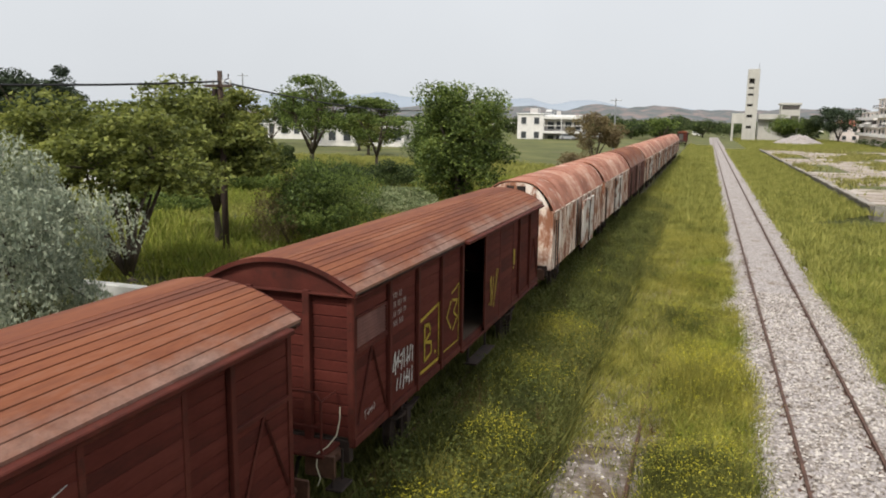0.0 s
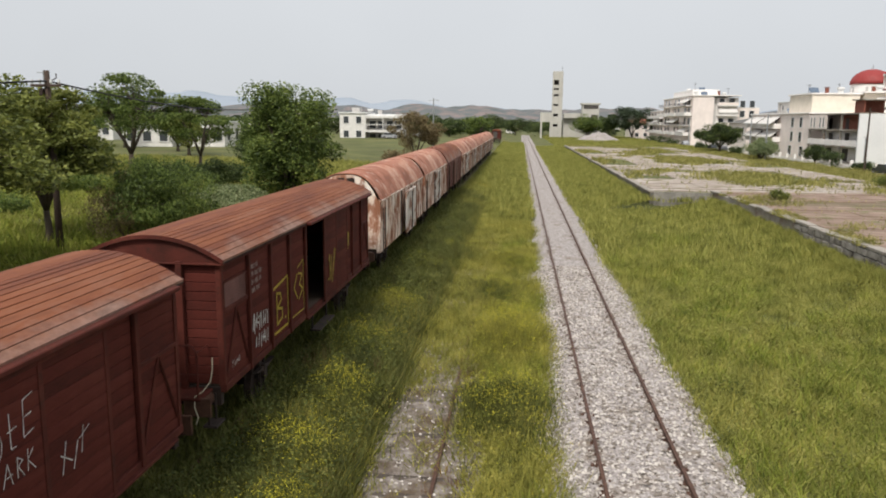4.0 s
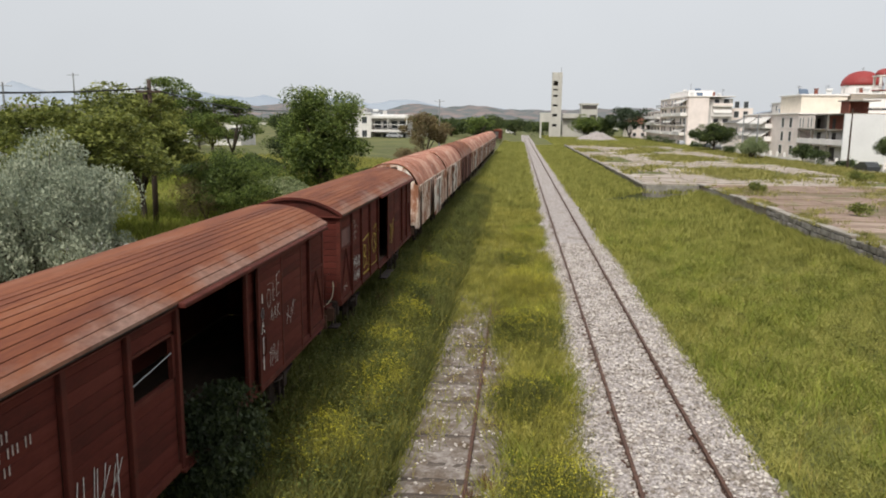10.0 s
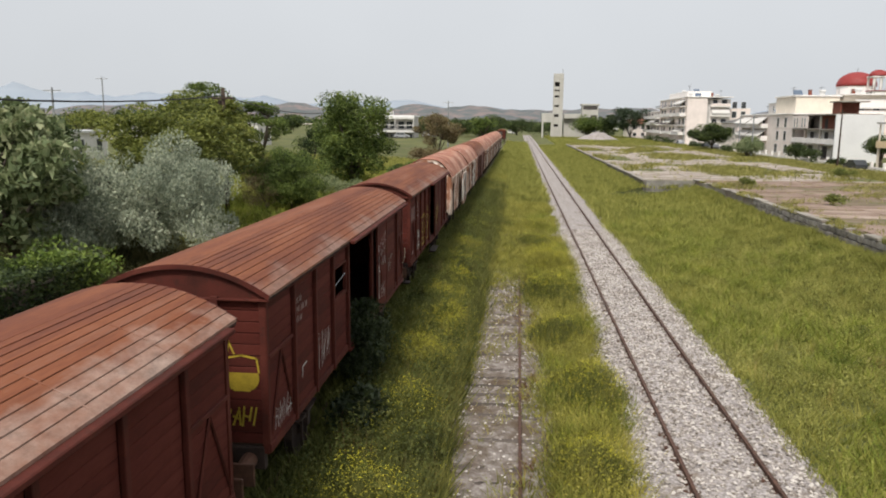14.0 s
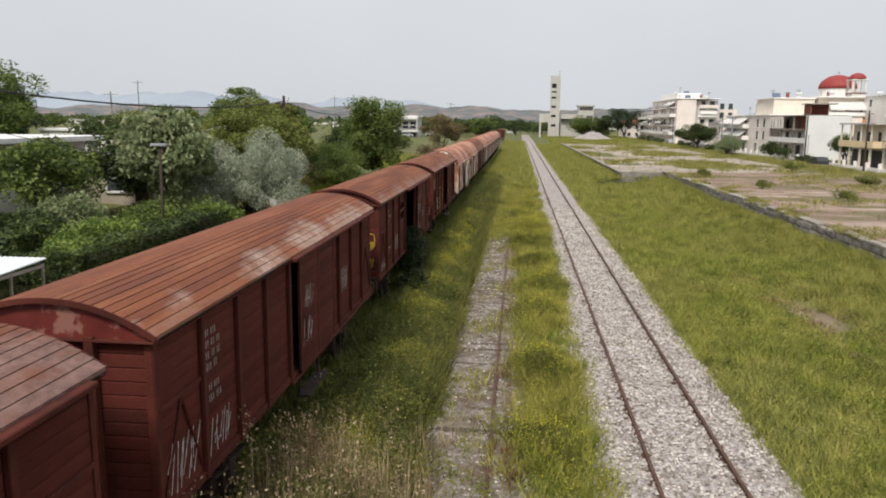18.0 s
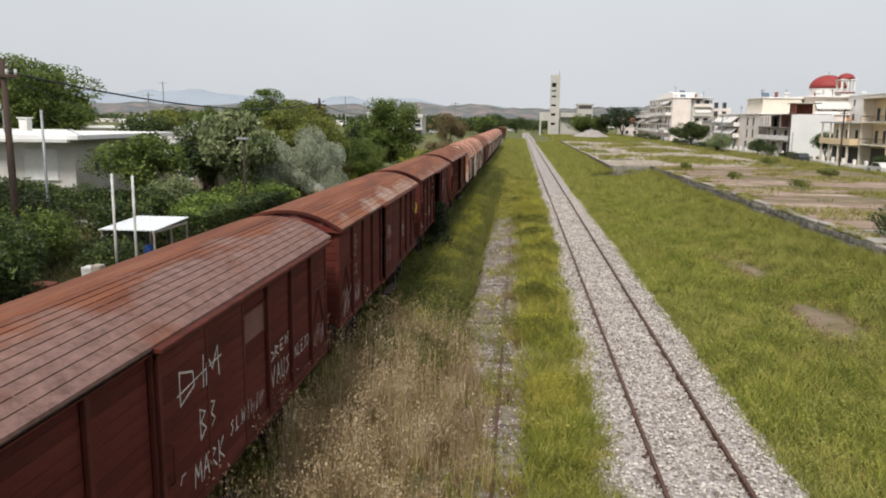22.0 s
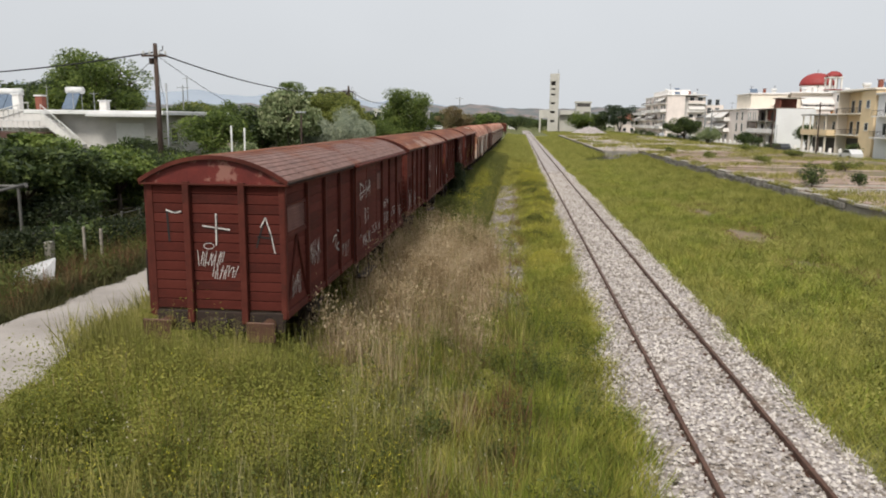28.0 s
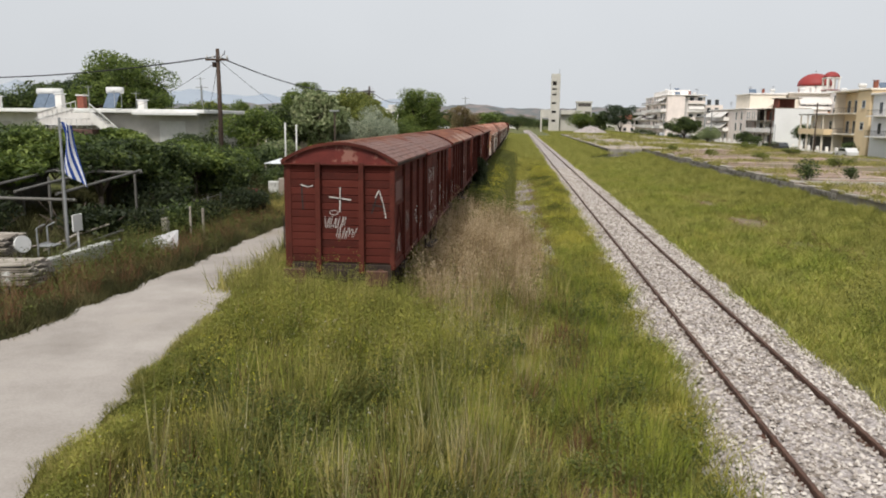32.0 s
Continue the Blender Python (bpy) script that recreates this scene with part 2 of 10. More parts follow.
M_OLDBALLAST = material("dirty_siding_ballast", [(0.22, (0.085, 0.066, 0.054)), (0.42, (0.20, 0.165, 0.145)), (0.6, (0.32, 0.285, 0.26)), (0.8, (0.48, 0.445, 0.42))],
                        scale=7, rough=0.95, bump=0.9, fine=24, patch=((0.12, 0.085, 0.055), 1.1, 0.44, 0.60), bump_dist=0.03)
M_STONE = material("pale_ballast_stones", [(0.2, (0.21, 0.178, 0.15)), (0.45, (0.425, 0.38, 0.345)), (0.8, (0.67, 0.62, 0.575))], scale=1.2, rough=0.9, island=0.75)
M_ROADM = material("pale_worn_concrete_road", [(0.25, (0.26, 0.232, 0.21)), (0.5, (0.36, 0.327, 0.30)), (0.75, (0.45, 0.415, 0.385))], scale=0.7, rough=0.92, bump=0.25, fine=30,
                   patch=((0.30, 0.26, 0.215), 0.35, 0.52, 0.7))
M_CONC = material("stained_concrete", [(0.25, (0.22, 0.20, 0.17)), (0.55, (0.36, 0.33, 0.29)), (0.8, (0.46, 0.43, 0.39))], scale=0.8, rough=0.92, bump=0.35, fine=14, obj_rand=0.2,
                  patch=((0.20, 0.13, 0.085), 0.5, 0.48, 0.66))
M_RSTONE = material("rough_grey_wall_stone", [(0.25, (0.11, 0.10, 0.085)), (0.5, (0.22, 0.205, 0.18)), (0.8, (0.34, 0.32, 0.29))], scale=2.5, rough=0.95, bump=0.6, fine=18, obj_rand=0.35)
M_TILE = material("brown_platform_slab", [(0.25, (0.22, 0.15, 0.112)), (0.5, (0.33, 0.24, 0.19)), (0.75, (0.45, 0.36, 0.30))], scale=0.6, rough=0.92, bump=0.3, fine=12, obj_rand=0.3,
                  patch=((0.16, 0.16, 0.06), 0.8, 0.55, 0.68))
M_FARSLAB = material("pale_pinkish_slabs", [(0.25, (0.30, 0.24, 0.20)), (0.5, (0.42, 0.36, 0.315)), (0.75, (0.52, 0.465, 0.42))], scale=0.35, rough=0.92, bump=0.3, fine=8, patch=((0.20, 0.17, 0.09), 0.45, 0.52, 0.66))
M_SOIL = material("trodden_brown_soil", [(0.25, (0.13, 0.095, 0.06)), (0.5, (0.20, 0.15, 0.10)), (0.75, (0.27, 0.21, 0.145))], scale=0.7, rough=0.98, bump=0.5, fine=6, patch=((0.13, 0.13, 0.05), 0.5, 0.48, 0.62), bump_dist=0.05)
# Soil tone lowered so the gaps between plants read as shaded.
M_GROUND = material("meadow_soil_and_turf", [(0.25, (0.065, 0.07, 0.024)), (0.45, (0.105, 0.115, 0.034)), (0.6, (0.14, 0.145, 0.045)), (0.8, (0.20, 0.17, 0.08))],
                    scale=0.12, rough=0.98, bump=0.5, fine=2.5, patch=((0.15, 0.12, 0.065), 0.09, 0.58, 0.75), bump_dist=0.1)


def blades(name, a, b, c, translucent=0.26, island=0.30):
    a, b, c = (tuple(v * w for v, w in zip(q, (1.06, 0.97, 0.88))) for q in (a, b, c))
    a, c = tuple(v * 0.8 for v in a), tuple(v * 1.06 for v in c)
    return material(name, [(0.28, a), (0.5, b), (0.72, c)], scale=1.1, rough=0.8, fine=3.0, island=island, translucent=translucent)


M_GRASS = blades("green_meadow_grass", (0.162, 0.192, 0.042), (0.288, 0.322, 0.08), (0.425, 0.435, 0.135))
# Rank green, darkened for the shade beside and under the wagons.
M_LUSH = blades("lush_dark_and_shade_toned_weeds", (0.062, 0.078, 0.021), (0.128, 0.152, 0.04), (0.235, 0.245, 0.075))
M_YGRASS = blades("yellow_green_weeds", (0.182, 0.202, 0.04), (0.31, 0.32, 0.066), (0.45, 0.435, 0.11))
M_DRY = blades("dry_straw_grass", (0.215, 0.16, 0.085), (0.395, 0.32, 0.20), (0.66, 0.58, 0.44))
M_MIXED = blades("mixed_tall_weeds", (0.11, 0.13, 0.03), (0.265, 0.28, 0.076), (0.49, 0.465, 0.19))
M_MIXLEAF = blades("mixed_weed_leaves", (0.095, 0.125, 0.022), (0.225, 0.26, 0.05), (0.38, 0.38, 0.095), island=0.08)
M_DARKLEAF = blades("dark_weed_leaves", (0.05, 0.072, 0.02), (0.10, 0.132, 0.033), (0.17, 0.205, 0.055), island=0.14)
M_FRESH = blades("fresh_green_tussocks", (0.115, 0.168, 0.022), (0.22, 0.292, 0.042), (0.37, 0.415, 0.08))
M_GOLD = blades("golden_ripening_grass", (0.30, 0.25, 0.06), (0.44, 0.39, 0.12), (0.58, 0.52, 0.22))
M_SCRUB = blades("brown_green_verge_scrub", (0.045, 0.05, 0.02), (0.09, 0.098, 0.038), (0.175, 0.165, 0.08))
M_PALEGRASS = blades("pale_silvery_seeding_grass", (0.20, 0.22, 0.095), (0.36, 0.37, 0.185), (0.60, 0.58, 0.37))
M_RUST = blades("dry_reddish_dock_weeds", (0.10, 0.055, 0.03), (0.19, 0.105, 0.06), (0.30, 0.19, 0.11))
M_FLOWER = material("yellow_mustard_flowers", [(0.2, (0.60, 0.54, 0.03)), (0.8, (0.86, 0.78, 0.06))], scale=2, rough=0.7, island=0.6, translucent=0.2)
M_WFLOWER = material("cream_seed_heads", [(0.2, (0.40, 0.36, 0.25)), (0.8, (0.60, 0.56, 0.42))], scale=2, rough=0.8, island=0.6)


def leafm(name, a, b, c, translucent=0.35, k=1.75):
    a, b, c = (tuple(v * k * w for v, w in zip(q, (1.07, 0.99, 1.0))) for q in (a, b, c))
    return material(name, [(0.22, a), (0.5, b), (0.8, c)], scale=0.5, rough=0.6, fine=4, island=0.5, translucent=translucent)


M_LEAF = leafm("mid_green_leaves", (0.018, 0.032, 0.008), (0.056, 0.088, 0.018), (0.13, 0.172, 0.038), k=2.0)
M_LEAFD = leafm("dark_green_leaves", (0.012, 0.022, 0.008), (0.036, 0.06, 0.017), (0.10, 0.135, 0.036), k=1.6)
# Very dark leaves; puts shade into the colour at the door and yard.
M_LEAFDD = leafm("very_dark_and_shade_toned_leaves", (0.010, 0.018, 0.007), (0.022, 0.036, 0.012), (0.045, 0.062, 0.02), k=1.2)
M_LEAFY = leafm("olive_yellow_leaves", (0.030, 0.041, 0.009), (0.084, 0.106, 0.022), (0.165, 0.188, 0.045), k=2.0)
M_LEAFB = leafm("fresh_bright_leaves", (0.036, 0.064, 0.011), (0.085, 0.135, 0.022), (0.15, 0.205, 0.042))
M_SILVER = leafm("silver_grey_leaves", (0.13, 0.17, 0.12), (0.25, 0.30, 0.215), (0.40, 0.45, 0.33), 0.35, 1.45)
M_PALE = leafm("pale_dusty_leaves", (0.05, 0.075, 0.03), (0.12, 0.16, 0.07), (0.24, 0.27, 0.15))
M_BRNLEAF = leafm("brownish_thin_leaves", (0.06, 0.045, 0.02), (0.12, 0.10, 0.05), (0.17, 0.15, 0.07))
M_PINE = leafm("dark_pine_needles", (0.008, 0.018, 0.008), (0.02, 0.036, 0.015), (0.04, 0.06, 0.024), 0.1, 1.5)
M_BARK = material("grey_brown_bark", [(0.3, (0.06, 0.045, 0.035)), (0.7, (0.15, 0.12, 0.095))], scale=4, rough=0.95, bump=0.6, fine=30, stretch=(1, 1, 0.25))
M_POLE = material("creosoted_pole_wood", [(0.3, (0.04, 0.026, 0.02)), (0.7, (0.095, 0.065, 0.05))], scale=3, rough=0.9, bump=0.3, stretch=(1, 1, 0.15))
M_GREYPOLE = plain("galvanised_grey_metal", (0.32, 0.33, 0.34), rough=0.5, metal=0.3)
M_WIRE = plain("black_cable", (0.02, 0.02, 0.022), rough=0.6)
M_GRAFW = plain("white_spray_paint", (0.55, 0.52, 0.50), rough=0.6, var=0.5, scale=9)
M_GRAFY = plain("yellow_spray_paint", (0.40, 0.29, 0.03), rough=0.6, var=0.3, scale=6)
M_GRAFK = plain("black_spray_paint", (0.02, 0.017, 0.016), rough=0.6)
M_STENCIL = plain("faded_white_stencil", (0.36, 0.30, 0.28), rough=0.7, var=0.5, scale=12)

# ---------------------------------------------------------------- mesh helpers


class Geo:
    """Vertices and faces of one mesh in the making."""

    def __init__(self):
        self.v, self.f = [], []

    def add(self, verts, faces):
        o = len(self.v)
        self.v += [tuple(p) for p in verts]
        self.f += [tuple(i + o for i in q) for q in faces]
        return self

    def box(self, x0, x1, y0, y1, z0, z1, c=0.0):
        """A box, with chamfered edges where c is given."""
        if c <= 0:
            p = [(x, y, z) for z in (z0, z1) for y in (y0, y1) for x in (x0, x1)]
            return self.add(p, [(0, 2, 3, 1), (4, 5, 7, 6), (0, 1, 5, 4), (2, 6, 7, 3), (0, 4, 6, 2), (1, 3, 7, 5)])
        p = []
        for sz, z in ((1, z0), (-1, z1)):
            for sy, y in ((1, y0), (-1, y1)):
                for sx, x in ((1, x0), (-1, x1)):
                    p += [(x, y + sy * c, z + sz * c), (x + sx * c, y, z + sz * c), (x + sx * c, y + sy * c, z)]
        f = [(0, 6, 18, 12)[::-1], (3, 9, 21, 15), (1, 4, 16, 13), (7, 10, 22, 19)[::-1], (2, 8, 11, 5), (14, 20, 23, 17)[::-1]]
        for a, b, ka, kb in ((0, 1, 1, 2), (2, 3, 1, 2), (4, 5, 1, 2), (6, 7, 1, 2), (0, 2, 0, 2), (1, 3, 0, 2), (4, 6, 0, 2), (5, 7, 0, 2), (0, 4, 0, 1), (1, 5, 0, 1), (2, 6, 0, 1), (3, 7, 0, 1)):
            f.append((a * 3 + ka, b * 3 + ka, b * 3 + kb, a * 3 + kb))
        f += [(i * 3, i * 3 + 1, i * 3 + 2) for i in range(8)]
        return self.add(p, f)

    def tube(self, pts, radii, n=8, cap=True):
        pts = [Vector(p) for p in pts]
        if not hasattr(radii, "__len__"):
            radii = [radii] * len(pts)
        o = len(self.v)
        up = None
        for i, p in enumerate(pts):
            d = (pts[min(i + 1, len(pts) - 1)] - pts[max(i - 1, 0)]).normalized()
            if up is None:
                up = Vector((0, 0, 1)) if abs(d.z) < 0.9 else Vector((1, 0, 0))
            a = d.cross(up).normalized()
            b = a.cross(d)
            up = b
            for k in range(n):
                t = 2 * math.pi * k / n
                self.v.append(tuple(p + (a * math.cos(t) + b * math.sin(t)) * radii[i]))
        for i in range(len(pts) - 1):
            for k in range(n):
                k2 = (k + 1) % n
                self.f.append((o + i * n + k, o + i * n + k2, o + (i + 1) * n + k2, o + (i + 1) * n + k))
        if cap:
            self.f.append(tuple(o + k for k in range(n))[::-1])
            self.f.append(tuple(o + (len(pts) - 1) * n + k for k in range(n)))
        return self

    def extrude(self, prof, y0, y1):
        """A closed (x, z) outline drawn along y."""
        n = len(prof)
        p = [(x, y0, z) for x, z in prof] + [(x, y1, z) for x, z in prof]
        f = [(i, (i + 1) % n, n + (i + 1) % n, n + i) for i in range(n)]
        return self.add(p, f + [tuple(range(n))[::-1], tuple(range(n, 2 * n))])

    def ribbon(self, pts, w, axis, off):
        """A flat painted stroke along pts (u, v) on the plane axis = off ('x': u is y, v is z; 'y': u is x, v is z)."""
        for (u0, v0), (u1, v1) in zip(pts, pts[1:]):
            d = Vector((u1 - u0, v1 - v0))
            if d.length < 1e-6:
                continue
            d.normalize()
            n = Vector((-d.y, d.x)) * w / 2
            e = d * w * 0.35
            q = [(u0 + n.x - e.x, v0 + n.y - e.y), (u0 - n.x - e.x, v0 - n.y - e.y), (u1 - n.x + e.x, v1 - n.y + e.y), (u1 + n.x + e.x, v1 + n.y + e.y)]
            self.add([(off, a, b) if axis == "x" else (a, off, b) for a, b in q], [(0, 1, 2, 3)])
        return self

    def mesh(self, name, mat):
        me = bpy.data.meshes.new(name)
        me.from_pydata(self.v, [], self.f)
        me.materials.append(mat)
        me.update()
        return me


def fixed(me):
    """Turns all faces of a closed mesh outwards."""
    bm = bmesh.new()
    bm.from_mesh(me)
    bmesh.ops.recalc_face_normals(bm, faces=bm.faces)
    bm.to_mesh(me)
    bm.free()
    return me


def part(name, geo, mat, parent=None, label="", smooth=False, at=(0, 0, 0)):
    """Links a Geo (or a mesh) as one object under a thing or under a part."""
    me = geo if isinstance(geo, bpy.types.Mesh) else fixed(geo.mesh(name, mat))
    if smooth:
        me.shade_smooth()
    ob = new(name, me)
    ob.location = at
    if parent is not None:
        ob.parent = parent
    if label:
        ob["label"] = label
    return ob


def thing(name, label, category, group="", at=(0, 0, 0), rz=0.0, kind=""):
    ob = new(name)
    ob.empty_display_size = 0.2
    ob.location = at
    ob.rotation_euler = (0, 0, radians(rz))
    return tagged(ob, label, category, group, kind)


def solo(name, geo, mat, label, category, group="", kind="", smooth=False, at=(0, 0, 0)):
    return tagged(part(name, geo, mat, smooth=smooth, at=at), label, category, group, kind)


def array_mesh(name, verts, faces_n, mat):
    """A mesh from a numpy array of loose faces, faces_n corners each."""
    me = bpy.data.meshes.new(name)
    n = len(verts)
    me.vertices.add(n)
    me.vertices.foreach_set("co", np.asarray(verts, np.float32).ravel())
    me.loops.add(n)
    me.loops.foreach_set("vertex_index", np.arange(n, dtype=np.int32))
    me.polygons.add(n // faces_n)
    me.polygons.foreach_set("loop_start", np.arange(0, n, faces_n, dtype=np.int32))
    me.polygons.foreach_set("loop_total", np.full(n // faces_n, faces_n, np.int32))
    me.materials.append(mat)
    me.update(calc_edges=True)
    return me


# ---------------------------------------------------------------- ground
LEVELS_X = np.array([-400, -40, -20, -14, -11.2, -7.6, -6.9, -4.6, -2.2, 2.0, 400.0])
LEVELS_Z = np.array([2.0, 2.0, 1.9, 1.5, 1.08, 1.05, 0.62, 0.45, 0.02, 0.0, 0.0])


def level(x, y):
    """The ground's height."""
    x, y = np.asarray(x, float), np.asarray(y, float)
    z = np.interp(x, LEVELS_X, LEVELS_Z)
    lump = 0.05 * np.sin(x * 0.9 + 0.3 * y) * np.sin(y * 0.53 + 1.1) + 0.035 * np.sin(x * 2.1 - y * 1.3)
    flat = np.clip(np.minimum(np.abs(x - 2.67) - 2.2, np.maximum(np.abs(x + 9.3) - 1.9, 0)), 0, 1)
    bank = np.interp(x, [-7.7, -6.9, -4.6, -2.6, -1.0], [0.0, 0.36, 0.32, 0.22, 0.0]) * np.clip((-32.6 - y) / 2.0, 0, 1)
    edge = np.where(y > 53.0, 9.9, 14.4)
    rise = np.clip((x - edge + 4.6) / 4.6, 0, 1) ** 1.4 * np.interp(x, [30, 40], [1.0, 0.0]) * np.interp(y, [-30, 0, 14, 30, 52, 90, 170, 200], [0.7, 0.72, 0.62, 0.52, 0.78, 0.9, 0.85, 0.0])
    return z + bank + lump * flat + rise - 0.02


MAIN_X, OLD_X, TRAIN_X, TRAIN_Z = 2.71, -1.70, -5.72, 0.53


def sheet(name, xs, ys, zf, mat, label, category):
    X, Y = np.meshgrid(xs, ys)
    Z = zf(X, Y)
    v = np.stack([X, Y, Z], -1).reshape(-1, 3)
    nx, ny = len(xs), len(ys)
    i = (np.arange(ny - 1)[:, None] * nx + np.arange(nx - 1)[None]).ravel()
    f = np.stack([i, i + 1, i + nx + 1, i + nx], -1)
    me = bpy.data.meshes.new(name)
    me.from_pydata(v.tolist(), [], f.tolist())
    me.materials.append(mat)
    me.update()
    me.shade_smooth()
    return tagged(new(name, me), label, category, kind="structure")


gx = np.concatenate([[-4500, -2000, -900, -400, -200, -120, -80, -55], np.arange(-40, 40.01, 0.8), [55, 80, 120, 200, 400, 900, 2000, 4500]])
gy = np.concatenate([[-3000, -900, -300, -120, -80], np.arange(-60, 160.01, 1.2), [180, 210, 250, 300, 400, 600, 1000, 2000, 4800]])
sheet("ground", gx, gy, lambda X, Y: level(X, Y) - 0.015, M_GROUND, "flat green meadow soil with grass and weeds", "ground")

bx = np.arange(0.72, 4.64, 0.10)
by = np.concatenate([np.arange(-52, 60, 0.12), np.arange(60, 360, 1.5)])


def bed(X, Y):
    d = np.abs(X - MAIN_X)
    n = 0.028 * np.sin(X * 31 + Y * 17) * np.sin(Y * 23 - X * 11) + np.random.RandomState(3).uniform(-0.022, 0.022, X.shape)
    return np.interp(d, [0, 1.25, 1.98], [0.125, 0.11, -0.06]) + n * (Y < 60)


sheet("ballast_bed", bx, by, bed, M_BALLAST, "bed of pale crushed stone under the main track", "ballast")


def old_bed(X, Y):
    n = np.random.RandomState(4).uniform(-0.02, 0.02, X.shape)
    return np.interp(np.abs(X - OLD_X), [0, 1.1, 1.9], [0.055, 0.05, -0.12]) + n


sheet("old_ballast_bed", np.arange(OLD_X - 1.9, OLD_X + 1.95, 0.12), np.arange(-48, 45, 0.15), old_bed, M_OLDBALLAST,
      "thin weedy ballast of a disused siding", "ballast")
rx = np.linspace(-10.9, -7.3, 22)
ry = np.arange(-75, 20, 1.0)
wob = lambda y, s: 0.22 * np.sin(y * 0.31 + s) + 0.15 * np.sin(y * 0.83 + 2 * s)


lane_left = lambda y: np.interp(y, [-75, -36, -33, -29, -24, 20], [-10.8, -10.7, -10.6, -10.4, -10.35, -10.6]) + 0.25 * wob(y, 0.4) + 0.07 * np.sin(2.3 * y) + 0.06 * np.sin(5.1 * y + 1)
lane_right = lambda y: np.interp(y, [-75, -42, -31, -22, 20], [-6.6, -6.8, -8.15, -8.4, -8.4]) + 0.1 * wob(y, 2.2) + 0.05 * np.sin(1.9 * y) + 0.07 * np.sin(4.3 * y + 2)


def road_sheet():
    g = Geo()
    left, right = lane_left, lane_right
    us = np.linspace(0, 1, 15)
    rows = []
    for y in np.arange(-75, 30, 0.25):
        a, b = left(y), right(y)
        rows.append([(a + (b - a) * u, y, 1.075 + 0.03 * math.sin(math.pi * u) + 0.012 * math.sin(5 * u + y)) for u in us])
    n = len(us)
    g.v = [p for r in rows for p in r]
    for j in range(len(rows) - 1):
        for i in range(n - 1):
            g.f.append((j * n + i, j * n + i + 1, (j + 1) * n + i + 1, (j + 1) * n + i))
    me = g.mesh("road", M_ROADM)
    me.shade_smooth()
    return tagged(new("road", me), "narrow pale worn concrete lane beside the wagons", "road", kind="structure")


road_sheet()

# ---------------------------------------------------------------- tracks
RAIL = [(-0.07, 0), (0.07, 0), (0.07, 0.012), (0.012, 0.028), (0.012, 0.105), (0.034, 0.115), (0.034, 0.148), (0.026, 0.155),
        (-0.026, 0.155), (-0.034, 0.148), (-0.034, 0.115), (-0.012, 0.105), (-0.012, 0.028), (-0.07, 0.012)]


def track(name, cx, z, y0, y1, label, gap, offset=0.73, cant=0.0, sleepers=True):
    tr = thing(name, label, "railway track", at=(cx, 0, z))
    for s in (-1, 1):
        part("rail", Geo().extrude([(s * offset + x, h - 0.155) for x, h in RAIL], y0, y1), M_RAIL, tr)
    return tr


main = track("main_track", MAIN_X, 0.25, -52, 330, "single railway track with rusty rails on pale ballast", 0.6)
siding = track("disused_siding", OLD_X, 0.12, -48, 120, "disused siding with rusty rail sunk in weeds", 0.62)
track("wagon_siding", TRAIN_X, TRAIN_Z, -40, 300, "overgrown siding that carries the parked wagons", 0.6)


def stones(n, seed, xf, yf, zf, size):
    r = np.random.RandomState(seed)
    x, y = xf(r, n), yf(r, n)
    z = zf(x, y)
    s = r.uniform(size[0], size[1], n)
    base = np.array([(1, 0, 0), (0, 1, 0), (-1, 0, 0), (0, -1, 0), (0, 0, 0.75), (0, 0, -0.6)])
    fac = np.array([(0, 1, 4), (1, 2, 4), (2, 3, 4), (3, 0, 4), (1, 0, 5), (2, 1, 5), (3, 2, 5), (0, 3, 5)])
    p = base[None] * r.uniform(0.6, 1.3, (n, 6, 1)) * s[:, None, None]
    a = r.uniform(0, 6.28, n)
    c, q = np.cos(a)[:, None], np.sin(a)[:, None]
    P = np.stack([p[..., 0] * c - p[..., 1] * q + x[:, None], p[..., 0] * q + p[..., 1] * c + y[:, None], p[..., 2] + z[:, None]], -1)
    V = P.reshape(-1, 3)
    F = (fac[None] + (np.arange(n) * 6)[:, None, None]).reshape(-1, 3)
    me = bpy.data.meshes.new("loose_stones")
    me.from_pydata(V.tolist(), [], F.tolist())
    me.materials.append(M_STONE)
    me.update()
    return me


tagged(new("ballast_stones", stones(64000, 5, lambda r, n: r.uniform(0.85, 4.5, n), lambda r, n: -50 + 80 * r.uniform(0, 1, n) ** 1.35, lambda x, y: bed(x, y) + 0.008, (0.022, 0.052))),
       "loose pale crushed stones on the main track", "ballast stones", kind="stuff")
tagged(new("siding_stones", stones(6000, 6, lambda r, n: r.uniform(-3.2, 0.1, n), lambda r, n: r.uniform(-38, 18, n), lambda x, y: old_bed(x, y) + 0.01, (0.018, 0.045))),
       "loose pale stones between the sunken sleepers", "ballast stones", kind="stuff")

# ---------------------------------------------------------------- red covered wagons
LEN, HALF, FLOOR, EAVE, APEX, ROOF_HALF = 12.72, 1.165, 1.30, 3.47, 3.87, 1.265
POSTS = [0.0, 1.27, 2.54, 3.81, 5.08, 7.64, 8.91, 10.18, 11.45, 12.72]


def arc(u, drop=0.0):
    """Roof height over the wagon's floor line at u, from -1 to 1 across."""
    return EAVE + (APEX - EAVE) * (1 - abs(u) ** 2.1) - drop


def shared(name, geo, mat):
    return fixed(geo.mesh(name, mat))


